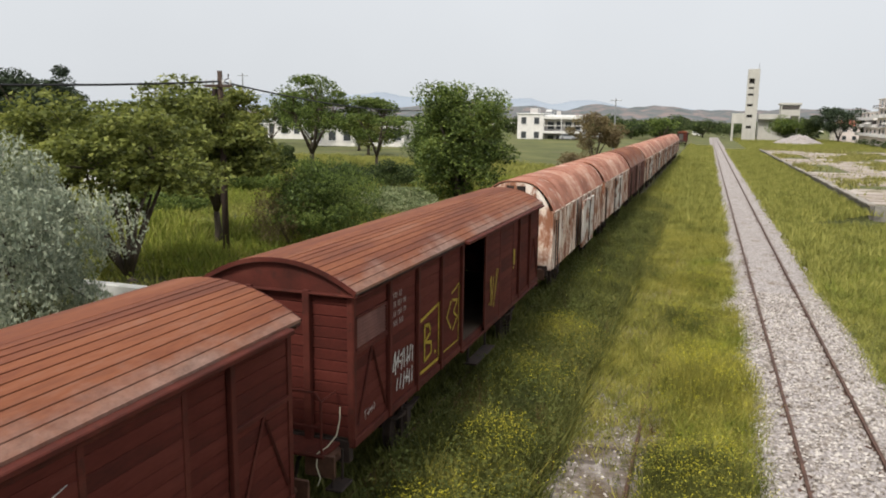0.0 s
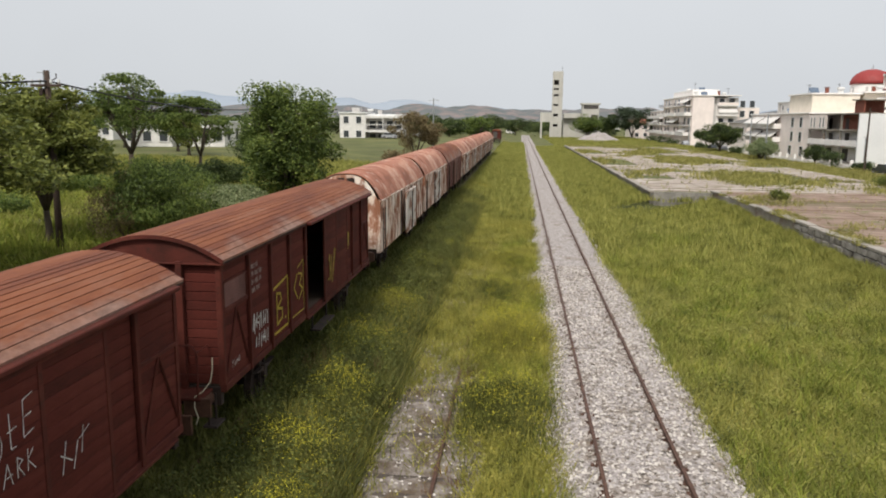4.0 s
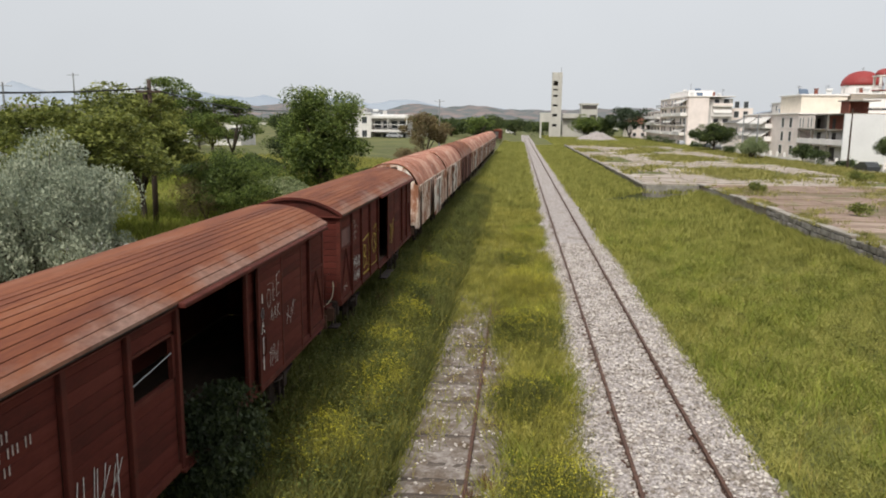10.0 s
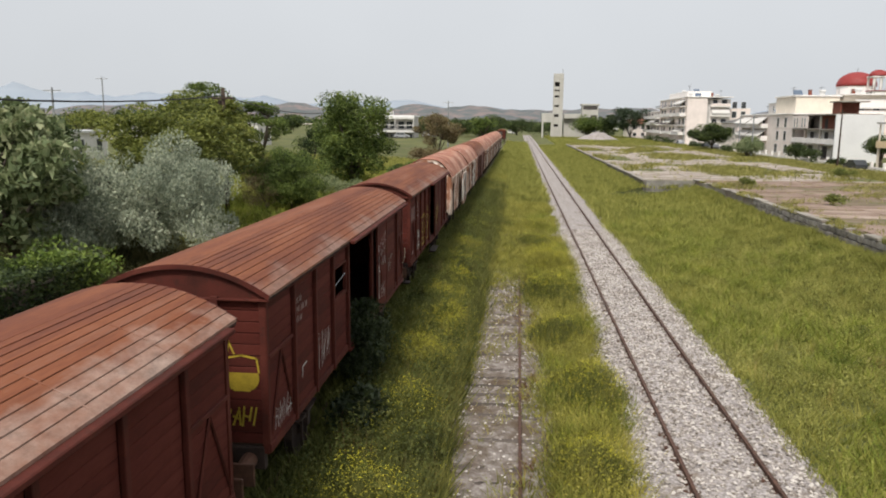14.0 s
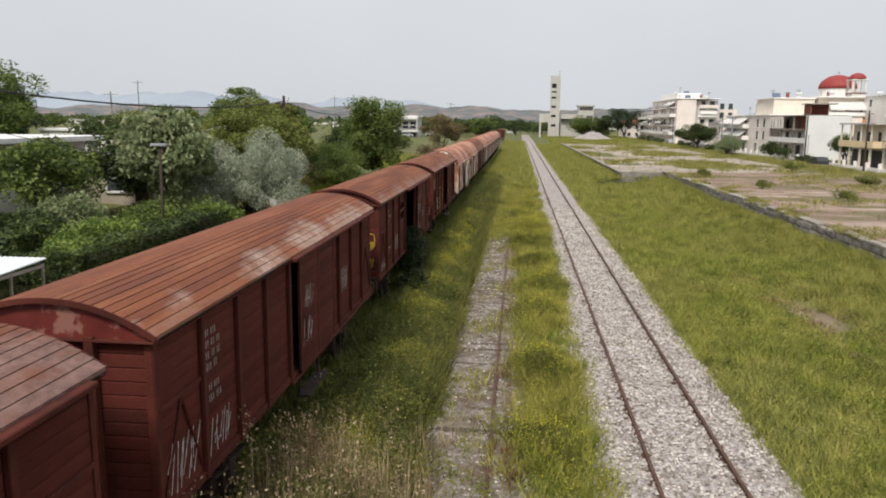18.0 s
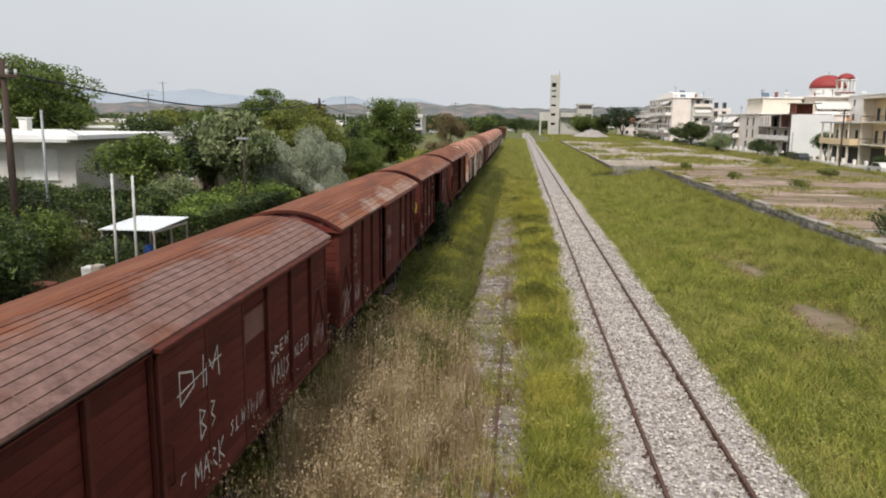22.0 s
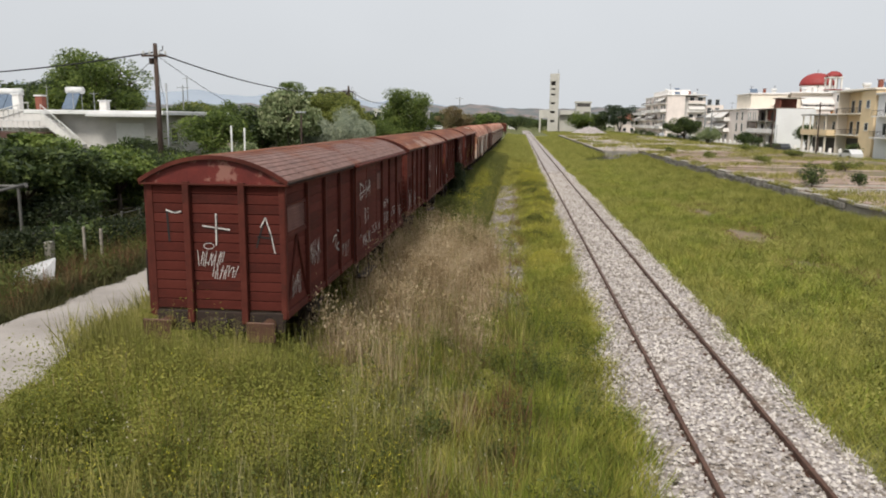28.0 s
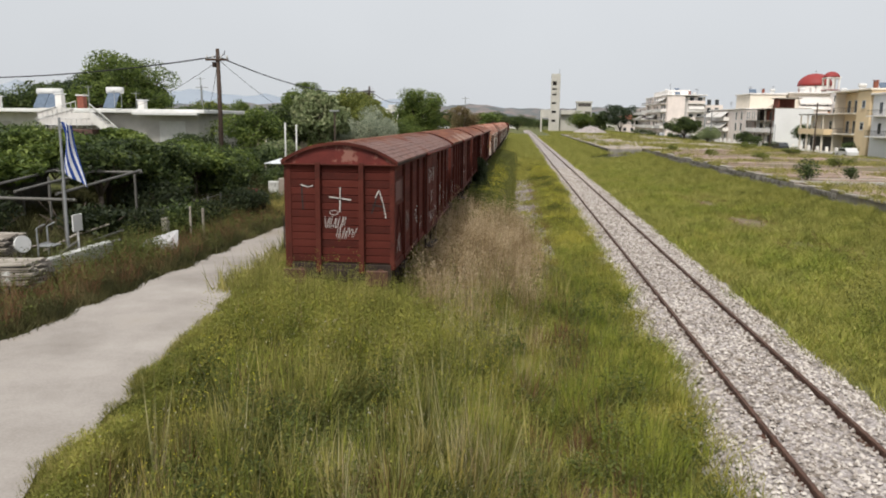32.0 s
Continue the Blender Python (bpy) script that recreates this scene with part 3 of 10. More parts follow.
P_ROWS = 13
P_H = (EAVE - 0.06 - FLOOR) / P_ROWS
ME_SIDE_PLANK = shared("side_plank", Geo().box(-0.022, 0.022, 0.0, 1.19, 0.002, P_H - 0.002, 0.003), M_PLANK)
ME_END_PLANK = shared("end_plank", Geo().box(-0.34, 0.34, -0.02, 0.02, 0.004, P_H - 0.008, 0.005), M_PLANK)
ME_END_PLANK_MID = shared("end_plank_mid", Geo().box(-0.43, 0.43, -0.02, 0.02, 0.004, P_H - 0.008, 0.005), M_PLANK)
ME_DOOR_PLANK = shared("door_plank", Geo().box(-0.018, 0.018, 0.0, 1.22, 0.002, P_H - 0.002, 0.003), M_PLANK)
N_ROOF = 21


def roof_board_mesh(i, mat):
    g = Geo()
    u0, u1 = -1 + 2 * i / N_ROOF, -1 + 2 * (i + 1) / N_ROOF
    prof = []
    for k in range(3):
        u = u0 + (u1 - u0) * (0.03 + k / 2 * 0.94)
        prof.append((u * ROOF_HALF, arc(u) + 0.012 + 0.0035 * (k if u0 >= 0 else 2 - k)))
    low = [(x, z - 0.04) for x, z in prof[::-1]]
    return shared("roof_board", g.extrude(prof + low, -0.10, LEN + 0.10), mat)


ME_ROOF = {m: [roof_board_mesh(i, m) for i in range(N_ROOF)] for m in (M_ROOF, M_ROOF_WORN, M_ROOF_GREY)}
ME_POST = shared("side_post", Geo().box(0.0, 0.065, -0.045, 0.045, FLOOR - 0.12, EAVE - 0.03, 0.008), M_STEEL)
ME_END_POST = shared("end_post", Geo().box(-0.055, 0.055, -0.11, 0.0, FLOOR - 0.22, EAVE - 0.02, 0.008), M_STEEL)


def wheel_mesh():
    g = Geo()
    prof = [(0.0, 0.07), (0.07, 0.07), (0.10, 0.05), (0.38, 0.04), (0.40, 0.066), (0.46, 0.066), (0.46, -0.045), (0.49, -0.05), (0.49, -0.066), (0.40, -0.066), (0.38, -0.03), (0.10, -0.04), (0.0, -0.05)]
    n = 20
    for k in range(n):
        a = 2 * math.pi * k / n
        for r, x in prof:
            g.v.append((x, r * math.cos(a), r * math.sin(a)))
    m = len(prof)
    for k in range(n):
        for j in range(m - 1):
            g.f.append((k * m + j, k * m + j + 1, ((k + 1) % n) * m + j + 1, ((k + 1) % n) * m + j))
    return shared("wheel", g, M_DARK)


ME_WHEEL = wheel_mesh()
ME_AXLE = shared("axle", Geo().tube([(-0.9, 0, 0), (0.9, 0, 0)], 0.075, 10), M_DARK)


def spring_geo():
    g = Geo()
    for k in range(5):
        h = 0.6 - 0.1 * k
        for s in (-1, 1):
            g.add([(-0.05, 0, 0.02 * k), (0.05, 0, 0.02 * k), (0.05, s * h, 0.02 * k + 0.10 * (h / 0.6) ** 2), (-0.05, s * h, 0.02 * k + 0.10 * (h / 0.6) ** 2),
                   (-0.05, 0, 0.02 * k + 0.016), (0.05, 0, 0.02 * k + 0.016), (0.05, s * h, 0.016 + 0.02 * k + 0.10 * (h / 0.6) ** 2), (-0.05, s * h, 0.016 + 0.02 * k + 0.10 * (h / 0.6) ** 2)],
                  [(0, 1, 2, 3), (4, 5, 6, 7), (0, 1, 5, 4), (1, 2, 6, 5), (2, 3, 7, 6), (3, 0, 4, 7)])
    return g.box(-0.07, 0.07, -0.09, 0.09, -0.16, 0.14, 0.01)


ME_SPRING = shared("leaf_spring", spring_geo(), M_DARK)
ME_HORN = shared("axle_guard", Geo().extrude([(-0.02, -0.25), (0.02, -0.25), (0.02, 0.62), (-0.02, 0.62)], -0.16, -0.10).extrude([(-0.02, -0.25), (0.02, -0.25), (0.02, 0.62), (-0.02, 0.62)], 0.10, 0.16), M_DARK)


def buffer_geo(s):
    return Geo().tube([(0, 0.0, 0), (0, s * 0.36, 0)], [0.12, 0.10], 12).tube([(0, s * 0.36, 0), (0, s * 0.48, 0)], 0.07, 10)


ME_BUF = {s: shared("buffer", buffer_geo(s), M_RAIL) for s in (-1, 1)}
ME_BUFHEAD = shared("buffer_head", Geo().box(-0.24, 0.24, -0.02, 0.02, -0.17, 0.17, 0.015), M_RAIL)


def running_gear(w, length, wheelbase=7.6):
    """Underframe, axles, springs, buffers and couplings of one wagon."""
    part("underframe", Geo().box(-0.98, -0.88, 0.02, length - 0.02, 0.98, 1.24, 0.01).box(0.88, 0.98, 0.02, length - 0.02, 0.98, 1.24, 0.01)
         .box(-1.1, 1.1, -0.02, 0.12, 0.92, 1.26, 0.01).box(-1.1, 1.1, length - 0.12, length + 0.02, 0.92, 1.26, 0.01)
         .box(-0.1, 0.1, 0.1, length - 0.1, 1.0, 1.2).box(-0.9, 0.9, length / 2 - 0.06, length / 2 + 0.06, 1.0, 1.2), M_DARK, w)
    for yc in (length / 2 - wheelbase / 2, length / 2 + wheelbase / 2):
        part("axle", ME_AXLE, M_DARK, w, at=(0, yc, 0.46))
        for s in (-1, 1):
            ob = part("wheel", ME_WHEEL, M_DARK, w, at=(s * 0.78, yc, 0.46))
            ob.rotation_euler = (0, 0, 0 if s > 0 else math.pi)
            part("leaf_spring", ME_SPRING, M_DARK, w, at=(s * 0.96, yc, 0.72))
            part("axle_guard", ME_HORN, M_DARK, w, at=(s * 0.93, yc, 0.46))
    for s, y in ((-1, 0.0), (1, length)):
        for x in (-0.875, 0.875):
            b = part("buffer", ME_BUF[s], M_STEEL, w, at=(x, y, 1.06))
            part("buffer_head", ME_BUFHEAD, M_STEEL, b, at=(0, s * 0.49, 0))
        part("coupling", Geo().tube([(0, y, 1.0), (0, y + s * 0.22, 0.98), (0, y + s * 0.26, 0.7), (0, y + s * 0.18, 0.55)], 0.035, 8)
             .box(-0.16, 0.16, min(y, y + s * 0.12), max(y, y + s * 0.12), 0.88, 1.16, 0.02), M_DARK, w)
        part("brake_hose", Geo().tube([(0.32, y, 1.0), (0.33, y + s * 0.15, 0.9), (0.30, y + s * 0.2, 0.62), (0.22, y + s * 0.14, 0.5)], 0.03, 8), M_DARK, w)


def covered_wagon(label, y0, slide, window=None, shutters=(0,), platform=False, tall=0.0, paint=M_ROOF):
    """A red-brown covered van with its near end at y0. slide: how far its door has been pushed along; window: a panel whose hatch is open."""
    w = thing("covered_wagon", label, "freight wagon", "covered wagons of the parked train", at=(TRAIN_X, y0, TRAIN_Z + tall))
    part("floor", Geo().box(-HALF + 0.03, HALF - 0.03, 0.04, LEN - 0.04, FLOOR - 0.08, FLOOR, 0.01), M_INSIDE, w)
    running_gear(w, LEN)
    # far long wall, planks in one piece, and the far end
    g = Geo().box(-HALF, -HALF + 0.045, 0.03, LEN - 0.03, FLOOR, EAVE - 0.05, 0.006)
    part("far_side_wall", g, M_PLANK, w)
    for y in POSTS:
        part("side_post", ME_POST, M_STEEL, w, at=(-HALF - 0.062, min(max(y, 0.05), LEN - 0.05), 0))
    g = Geo().box(-HALF + 0.03, HALF - 0.03, LEN - 0.045, LEN - 0.005, FLOOR, EAVE - 0.05, 0.006)
    part("far_end_wall", g, M_PLANK, w)
    # near end: three fields of boards between two stanchions
    for r in range(P_ROWS):
        z = FLOOR + r * P_H
        part("end_plank", ME_END_PLANK, M_PLANK, w, at=(-0.79, 0.024, z))
        part("end_plank", ME_END_PLANK_MID, M_PLANK, w, at=(0.0, 0.026, z))
        part("end_plank", ME_END_PLANK, M_PLANK, w, at=(0.79, 0.024, z))
    for x in (-0.47, 0.47):
        part("end_post", ME_END_POST, M_STEEL, w, at=(x, 0.012, 0))
        ob = part("end_post", ME_END_POST, M_STEEL, w, at=(x, LEN - 0.012, 0))
        ob.rotation_euler = (0, 0, math.pi)
    for x in (-HALF, HALF):
        for y in (0.0, LEN):
            s, d = (1 if x > 0 else -1), (1 if y > 0 else -1)
            part("corner_post", Geo().box(min(x, x - s * 0.09), max(x, x - s * 0.09), y - 0.012, y + 0.012, FLOOR - 0.14, EAVE - 0.02, 0.004)
                 .box(x - 0.014, x + 0.014, min(y, y - d * 0.09), max(y, y - d * 0.09), FLOOR - 0.14, EAVE - 0.02, 0.004), M_STEEL, w)
    for y, d in ((0.0, -1), (LEN, 1)):
        n = 20
        top = [(-1 + 2 * k / n) for k in range(n + 1)]
        prof = [(u * (ROOF_HALF - 0.01), arc(u) - 0.035) for u in top] + [(ROOF_HALF - 0.01, EAVE - 0.055), (-ROOF_HALF + 0.01, EAVE - 0.055)]
        part("roof_end_panel", Geo().extrude(prof, y - 0.035 if d < 0 else y, y if d < 0 else y + 0.035), M_STEEL if paint is M_ROOF else M_TYMP, w)
        rim = [(u * (ROOF_HALF + 0.006), arc(u) + 0.015) for u in top] + [(u * (ROOF_HALF - 0.02), arc(u) - 0.05) for u in top[::-1]]
        part("roof_rim", Geo().extrude(rim, y + d * 0.10 - 0.012, y + d * 0.10 + 0.012), M_STEEL, w)
        part("end_sill", Geo().box(-ROOF_HALF + 0.01, ROOF_HALF - 0.01, min(y, y + d * 0.10), max(y, y + d * 0.10), EAVE - 0.075, EAVE - 0.045, 0.006), M_STEEL, w)
    # roof boards
    us = [-1 + k / 10 for k in range(21)]
    part("roof_deck", Geo().extrude([(u * (ROOF_HALF - 0.012), arc(u) - 0.008) for u in us] + [(u * (ROOF_HALF - 0.012), arc(u) - 0.06) for u in us[::-1]], -0.09, LEN + 0.09), M_DARK, w)
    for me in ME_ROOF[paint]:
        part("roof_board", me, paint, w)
    part("eaves_rail", Geo().box(HALF - 0.02, ROOF_HALF - 0.012, 0, LEN, EAVE - 0.085, EAVE - 0.035, 0.008), M_STEEL, w)
    part("eaves_rail", Geo().box(-ROOF_HALF + 0.012, -HALF + 0.02, 0, LEN, EAVE - 0.085, EAVE - 0.035, 0.008), M_STEEL, w)
    part("sole_rail", Geo().box(HALF - 0.05, HALF + 0.03, 0, LEN, FLOOR - 0.13, FLOOR - 0.005, 0.008), M_STEEL, w)
    # near long wall
    for k, (a, b) in enumerate(zip(POSTS, POSTS[1:])):
        if k == 4:
            continue
        for r in range(P_ROWS):
            if window == k and 7 <= r <= 10:
                continue
            if k in shutters and r in (8, 9, 10):
                continue
            part("side_plank", ME_SIDE_PLANK, M_PLANK, w, at=(HALF - 0.03, a + 0.04, FLOOR + r * P_H))
        z0, z1 = FLOOR + 8 * P_H, FLOOR + 11 * P_H
        if k in shutters:
            sh = part("ventilation_shutter", Geo().box(HALF - 0.02, HALF + 0.02, a + 0.06, a + 0.10, z0, z1).box(HALF - 0.02, HALF + 0.02, b - 0.10, b - 0.06, z0, z1)
                      .box(HALF - 0.02, HALF + 0.02, a + 0.06, b - 0.06, z0, z0 + 0.03).box(HALF - 0.02, HALF + 0.02, a + 0.06, b - 0.06, z1 - 0.03, z1), M_STEEL, w)
            n = 9
            for j in range(n):
                z = z0 + 0.04 + (z1 - z0 - 0.08) * j / (n - 1)
                g = Geo().add([(HALF - 0.03, a + 0.1, z + 0.02), (HALF - 0.03, b - 0.1, z + 0.02), (HALF + 0.012, b - 0.1, z - 0.02), (HALF + 0.012, a + 0.1, z - 0.02),
                               (HALF - 0.03, a + 0.1, z + 0.028), (HALF - 0.03, b - 0.1, z + 0.028), (HALF + 0.012, b - 0.1, z - 0.012), (HALF + 0.012, a + 0.1, z - 0.012)],
                              [(0, 1, 2, 3), (4, 5, 6, 7), (0, 1, 5, 4), (2, 3, 7, 6), (1, 2, 6, 5), (3, 0, 4, 7)])
                part("louvre", g, M_BROWN, sh)
        if k in (0, 8):
            br = Geo()
            zl, zh = FLOOR + 0.1, FLOOR + 7.6 * P_H
            br.tube([(HALF + 0.012, a + 0.09, zl), (HALF + 0.012, (a + b) / 2, zh)], 0.018, 4).tube([(HALF + 0.012, b - 0.09, zl), (HALF + 0.012, (a + b) / 2, zh)], 0.018, 4)
            part("diagonal_brace", br, M_STEEL, w)
            part("belt_rail", Geo().box(HALF - 0.01, HALF + 0.025, a + 0.05, b - 0.05, zh, zh + 0.06, 0.006), M_STEEL, w)
    if window is not None:
        a, b = POSTS[window], POSTS[window + 1]
        z0, z1 = FLOOR + 7 * P_H, FLOOR + 11 * P_H
        part("hatch_frame", Geo().box(HALF - 0.05, HALF + 0.015, a + 0.05, a + 0.12, z0, z1).box(HALF - 0.05, HALF + 0.015, b - 0.12, b - 0.05, z0, z1)
             .box(HALF - 0.05, HALF + 0.015, a + 0.05, b - 0.05, z0 - 0.02, z0 + 0.04).box(HALF - 0.05, HALF + 0.015, a + 0.05, b - 0.05, z1 - 0.04, z1), M_STEEL, w)
        part("hatch_bar", Geo().tube([(HALF + 0.0, a + 0.1, (z0 + z1) / 2 - 0.05), (HALF + 0.0, b - 0.1, (z0 + z1) / 2 + 0.06)], 0.009, 6), M_GREYPOLE, w, "pale bent metal bar")
    for y in POSTS[1:-1]:
        part("side_post", ME_POST, M_STEEL, w, at=(HALF - 0.004, y, 0))
    # sliding door with its rails
    part("door_rail_cover", Geo().box(HALF + 0.02, HALF + 0.20, 5.02, 12.5, EAVE - 0.075, EAVE - 0.01, 0.012), M_STEEL, w)
    part("door_track", Geo().box(HALF + 0.02, HALF + 0.10, 5.0, 12.4, FLOOR - 0.14, FLOOR - 0.09, 0.008), M_STEEL, w)
    d0 = 5.06 + slide
    dr = part("sliding_door", Geo().box(HALF + 0.062, HALF + 0.072, d0 + 0.01, d0 + 2.61, FLOOR - 0.06, EAVE - 0.11), M_DARK, w)
    for u in (0.0, 1.27, 2.54):
        part("door_stile", Geo().box(HALF + 0.073, HALF + 0.115, d0 + u, d0 + u + 0.08, FLOOR - 0.07, EAVE - 0.10, 0.006), M_STEEL, dr)
    for z in (FLOOR - 0.07, EAVE - 0.16):
        part("door_rail", Geo().box(HALF + 0.074, HALF + 0.112, d0, d0 + 2.62, z, z + 0.06, 0.005), M_STEEL, dr)
    for half in (0, 1):
        for r in range(P_ROWS):
            part("door_plank", ME_DOOR_PLANK, M_PLANK, dr, at=(HALF + 0.085, d0 + 0.06 + half * 1.28, FLOOR + r * P_H - 0.02))
    part("door_handle", Geo().tube([(HALF + 0.12, d0 + 0.16, FLOOR + 0.5), (HALF + 0.17, d0 + 0.16, FLOOR + 0.55), (HALF + 0.17, d0 + 0.16, FLOOR + 0.95), (HALF + 0.12, d0 + 0.16, FLOOR + 1.0)], 0.014, 6), M_STEEL, dr)
    # grab iron at the corner, steps under the door
    part("grab_iron", Geo().tube([(-HALF - 0.02, 0.06, FLOOR + 0.25), (-HALF - 0.10, 0.06, FLOOR + 0.27), (-HALF - 0.10, 0.06, FLOOR + 0.98), (-HALF - 0.02, 0.06, FLOOR + 1.0)], 0.016, 6), M_DARK, w)
    part("door_step", Geo().box(HALF - 0.05, HALF + 0.22, 5.6, 7.1, 0.72, 0.76, 0.008).box(HALF - 0.02, HALF + 0.02, 5.65, 5.7, 0.74, 1.2).box(HALF - 0.02, HALF + 0.02, 7.0, 7.05, 0.74, 1.2), M_DARK, w)
    if platform:
        part("brake_platform", Geo().box(-0.85, 0.95, -0.55, 0.0, 1.18, 1.23, 0.01), M_STEEL, w)
        part("platform_railing", Geo().tube([(0.25, -0.50, 1.22), (0.25, -0.50, 2.0), (0.32, -0.50, 2.12), (0.82, -0.50, 2.12), (0.90, -0.50, 2.0), (0.90, -0.50, 1.22)], 0.02, 8)
             .tube([(0.25, -0.50, 1.62), (0.90, -0.50, 1.62)], 0.015, 6).tube([(0.9, -0.5, 2.0), (0.9, -0.04, 2.0)], 0.015, 6), M_STEEL, w, "bent pipe railing")
        part("platform_step", Geo().box(0.95, 1.2, -0.5, -0.1, 0.7, 0.74, 0.01).tube([(1.05, -0.45, 0.72), (1.05, -0.45, 1.2)], 0.02, 6).tube([(1.05, -0.15, 0.72), (1.05, -0.15, 1.2)], 0.02, 6), M_DARK, w)
        part("dangling_rope", Geo().tube([(1.0, -0.10, 1.80), (1.02, -0.16, 1.62), (1.0, -0.22, 1.42), (0.93, -0.36, 1.30), (0.84, -0.50, 1.24), (0.86, -0.57, 1.08), (0.92, -0.58, 0.92), (0.88, -0.58, 0.80)], 0.010, 6), M_WFLOWER, w, "frayed pale rope")
    return w


W_Y = [-31.91, -18.30, -4.65, 9.30]
w0 = covered_wagon("red-brown covered goods wagon, door shut, at the train's end", W_Y[0], 0.0, shutters=(0, 5), paint=M_ROOF_GREY)
w1 = covered_wagon("red-brown covered goods wagon with peeling roof and door ajar", W_Y[1], 0.42, shutters=(), paint=M_ROOF_WORN)
w2 = covered_wagon("red-brown covered goods wagon with wide open door and hatch", W_Y[2], 2.95, window=3, shutters=())
w3 = covered_wagon("red-brown covered goods wagon with half-open door and yellow graffiti", W_Y[3], 1.5, shutters=(0,), platform=True)

# the wagons differ a little in length
for w, f in ((w0, 0.977), (w1, 0.965), (w2, 0.965), (w3, 0.965)):
    w.scale = (1, f, 1)


def seams(w, spots, paint, u0=0.22):
    """Raised joints of the sheets that patch the roof on the side towards the line."""
    for y in spots:
        us = [u0 + (0.985 - u0) * k / 8 for k in range(9)]
        g = Geo()
        prof = [(u * ROOF_HALF, arc(u) + 0.019) for u in us] + [(u * ROOF_HALF, arc(u) - 0.01) for u in us[::-1]]
        part("roof_seam", g.extrude(prof, y - 0.012, y + 0.012), paint, w)


seams(w0, (0.9, 3.1, 5.4, 6.6, 8.6, 10.9), M_ROOF_GREY)
seams(w1, (4.3, 5.6, 7.4, 8.4, 9.7, 11.2), M_ROOF_WORN, 0.45)
seams(w3, (3.0, 9.0), M_ROOF, 0.7)

# ---- painted marks on them (all lie a few millimetres proud of what they are on)


def strokes(w, name, mat, axis, off, lines, width, label=""):
    g = Geo()
    for pts in lines:
        g.ribbon(pts, width, axis, off)
    me = g.mesh(name, mat)
    ob = new(name, me)
    ob.parent = w
    ob["kind"] = "stuff"
    if label:
        ob["label"] = label
    return ob


def bars(w, name, mat, axis, off, u0, u1, v0, v1, n, seed, width, slant=0.25, label=""):
    """Illegible writing: n short slanted bars filling a field."""
    r = random.Random(seed)
    lines = []
    for k in range(n):
        u = u0 + (u1 - u0) * (k + 0.5) / n
        h = (v1 - v0) * r.uniform(0.55, 1.0)
        b = v0 + (v1 - v0 - h) * r.random()
        lines.append([(u - slant * h * r.uniform(0.2, 1), b), (u + slant * h * r.uniform(-0.6, 1), b + h)])
        if r.random() < 0.45:
            lines.append([(u - (u1 - u0) / n * 0.5, b + h * r.uniform(0.2, 0.8)), (u + (u1 - u0) / n * 0.6, b + h * r.uniform(0.2, 0.9))])
    return strokes(w, name, mat, axis, off, lines, width, label)


EY = -0.006
strokes(w0, "graffiti_cross", M_GRAFW, "y", EY, [[(0.0, 2.92), (-0.01, 2.40)], [(-0.23, 2.72), (0.23, 2.66)]], 0.024, "white sprayed cross")
strokes(w0, "graffiti_outline", M_GRAFK, "y", EY - 0.001, [[(0.022, 2.90), (0.012, 2.40)], [(-0.22, 2.695), (0.22, 2.637)]], 0.012, "black shadow lines of the cross")
strokes(w0, "graffiti_letter", M_GRAFK, "y", EY, [[(-0.84, 2.94), (-0.82, 2.45)], [(-0.85, 2.95), (-0.60, 2.94)]], 0.034, "black sprayed Greek letter gamma")
strokes(w0, "graffiti_highlight", M_GRAFW, "y", EY - 0.002, [[(-0.85, 2.97), (-0.70, 2.92), (-0.60, 2.95)]], 0.022, "white highlight on the letter")
strokes(w0, "graffiti_letter", M_GRAFK, "y", EY, [[(0.68, 2.38), (0.83, 2.87)], [(0.84, 2.87), (0.98, 2.36)], [(0.70, 2.56), (0.96, 2.53)]], 0.03, "black sprayed letter A")
strokes(w0, "graffiti_highlight", M_GRAFW, "y", EY - 0.002, [[(0.76, 2.72), (0.84, 2.88), (0.93, 2.60), (0.99, 2.29)]], 0.02, "white highlight on the letter A")
bars(w0, "graffiti_tag", M_GRAFW, "y", EY, -0.33, 0.14, 2.04, 2.30, 11, 2, 0.011, label="white illegible sprayed tag")
bars(w0, "graffiti_tag", M_GRAFW, "y", EY, -0.10, 0.34, 1.82, 2.06, 9, 3, 0.011, label="white illegible sprayed tag")
strokes(w0, "graffiti_ring", M_GRAFW, "y", EY, [[(-0.14 + 0.09 * math.cos(a * 0.6), 2.38 + 0.05 * math.sin(a * 0.6)) for a in range(12)]], 0.014, "white sprayed ring")
SX, PX, DX = HALF + 0.005, HALF + 0.012, HALF + 0.109
for i, (u0, u1, v0, v1, n, wd) in enumerate(((0.25, 0.9, 1.45, 1.9, 7, 0.016), (1.5, 2.2, 1.75, 2.25, 6, 0.018), (4.0, 4.7, 1.45, 1.8, 7, 0.012),
                                             (8.0, 8.7, 1.45, 1.75, 7, 0.012), (11.6, 12.5, 1.4, 1.85, 9, 0.015))):
    bars(w0, "graffiti_tag", M_GRAFW, "x", SX, u0, u1, v0, v1, n, 20 + i, wd, label="white illegible sprayed tag")
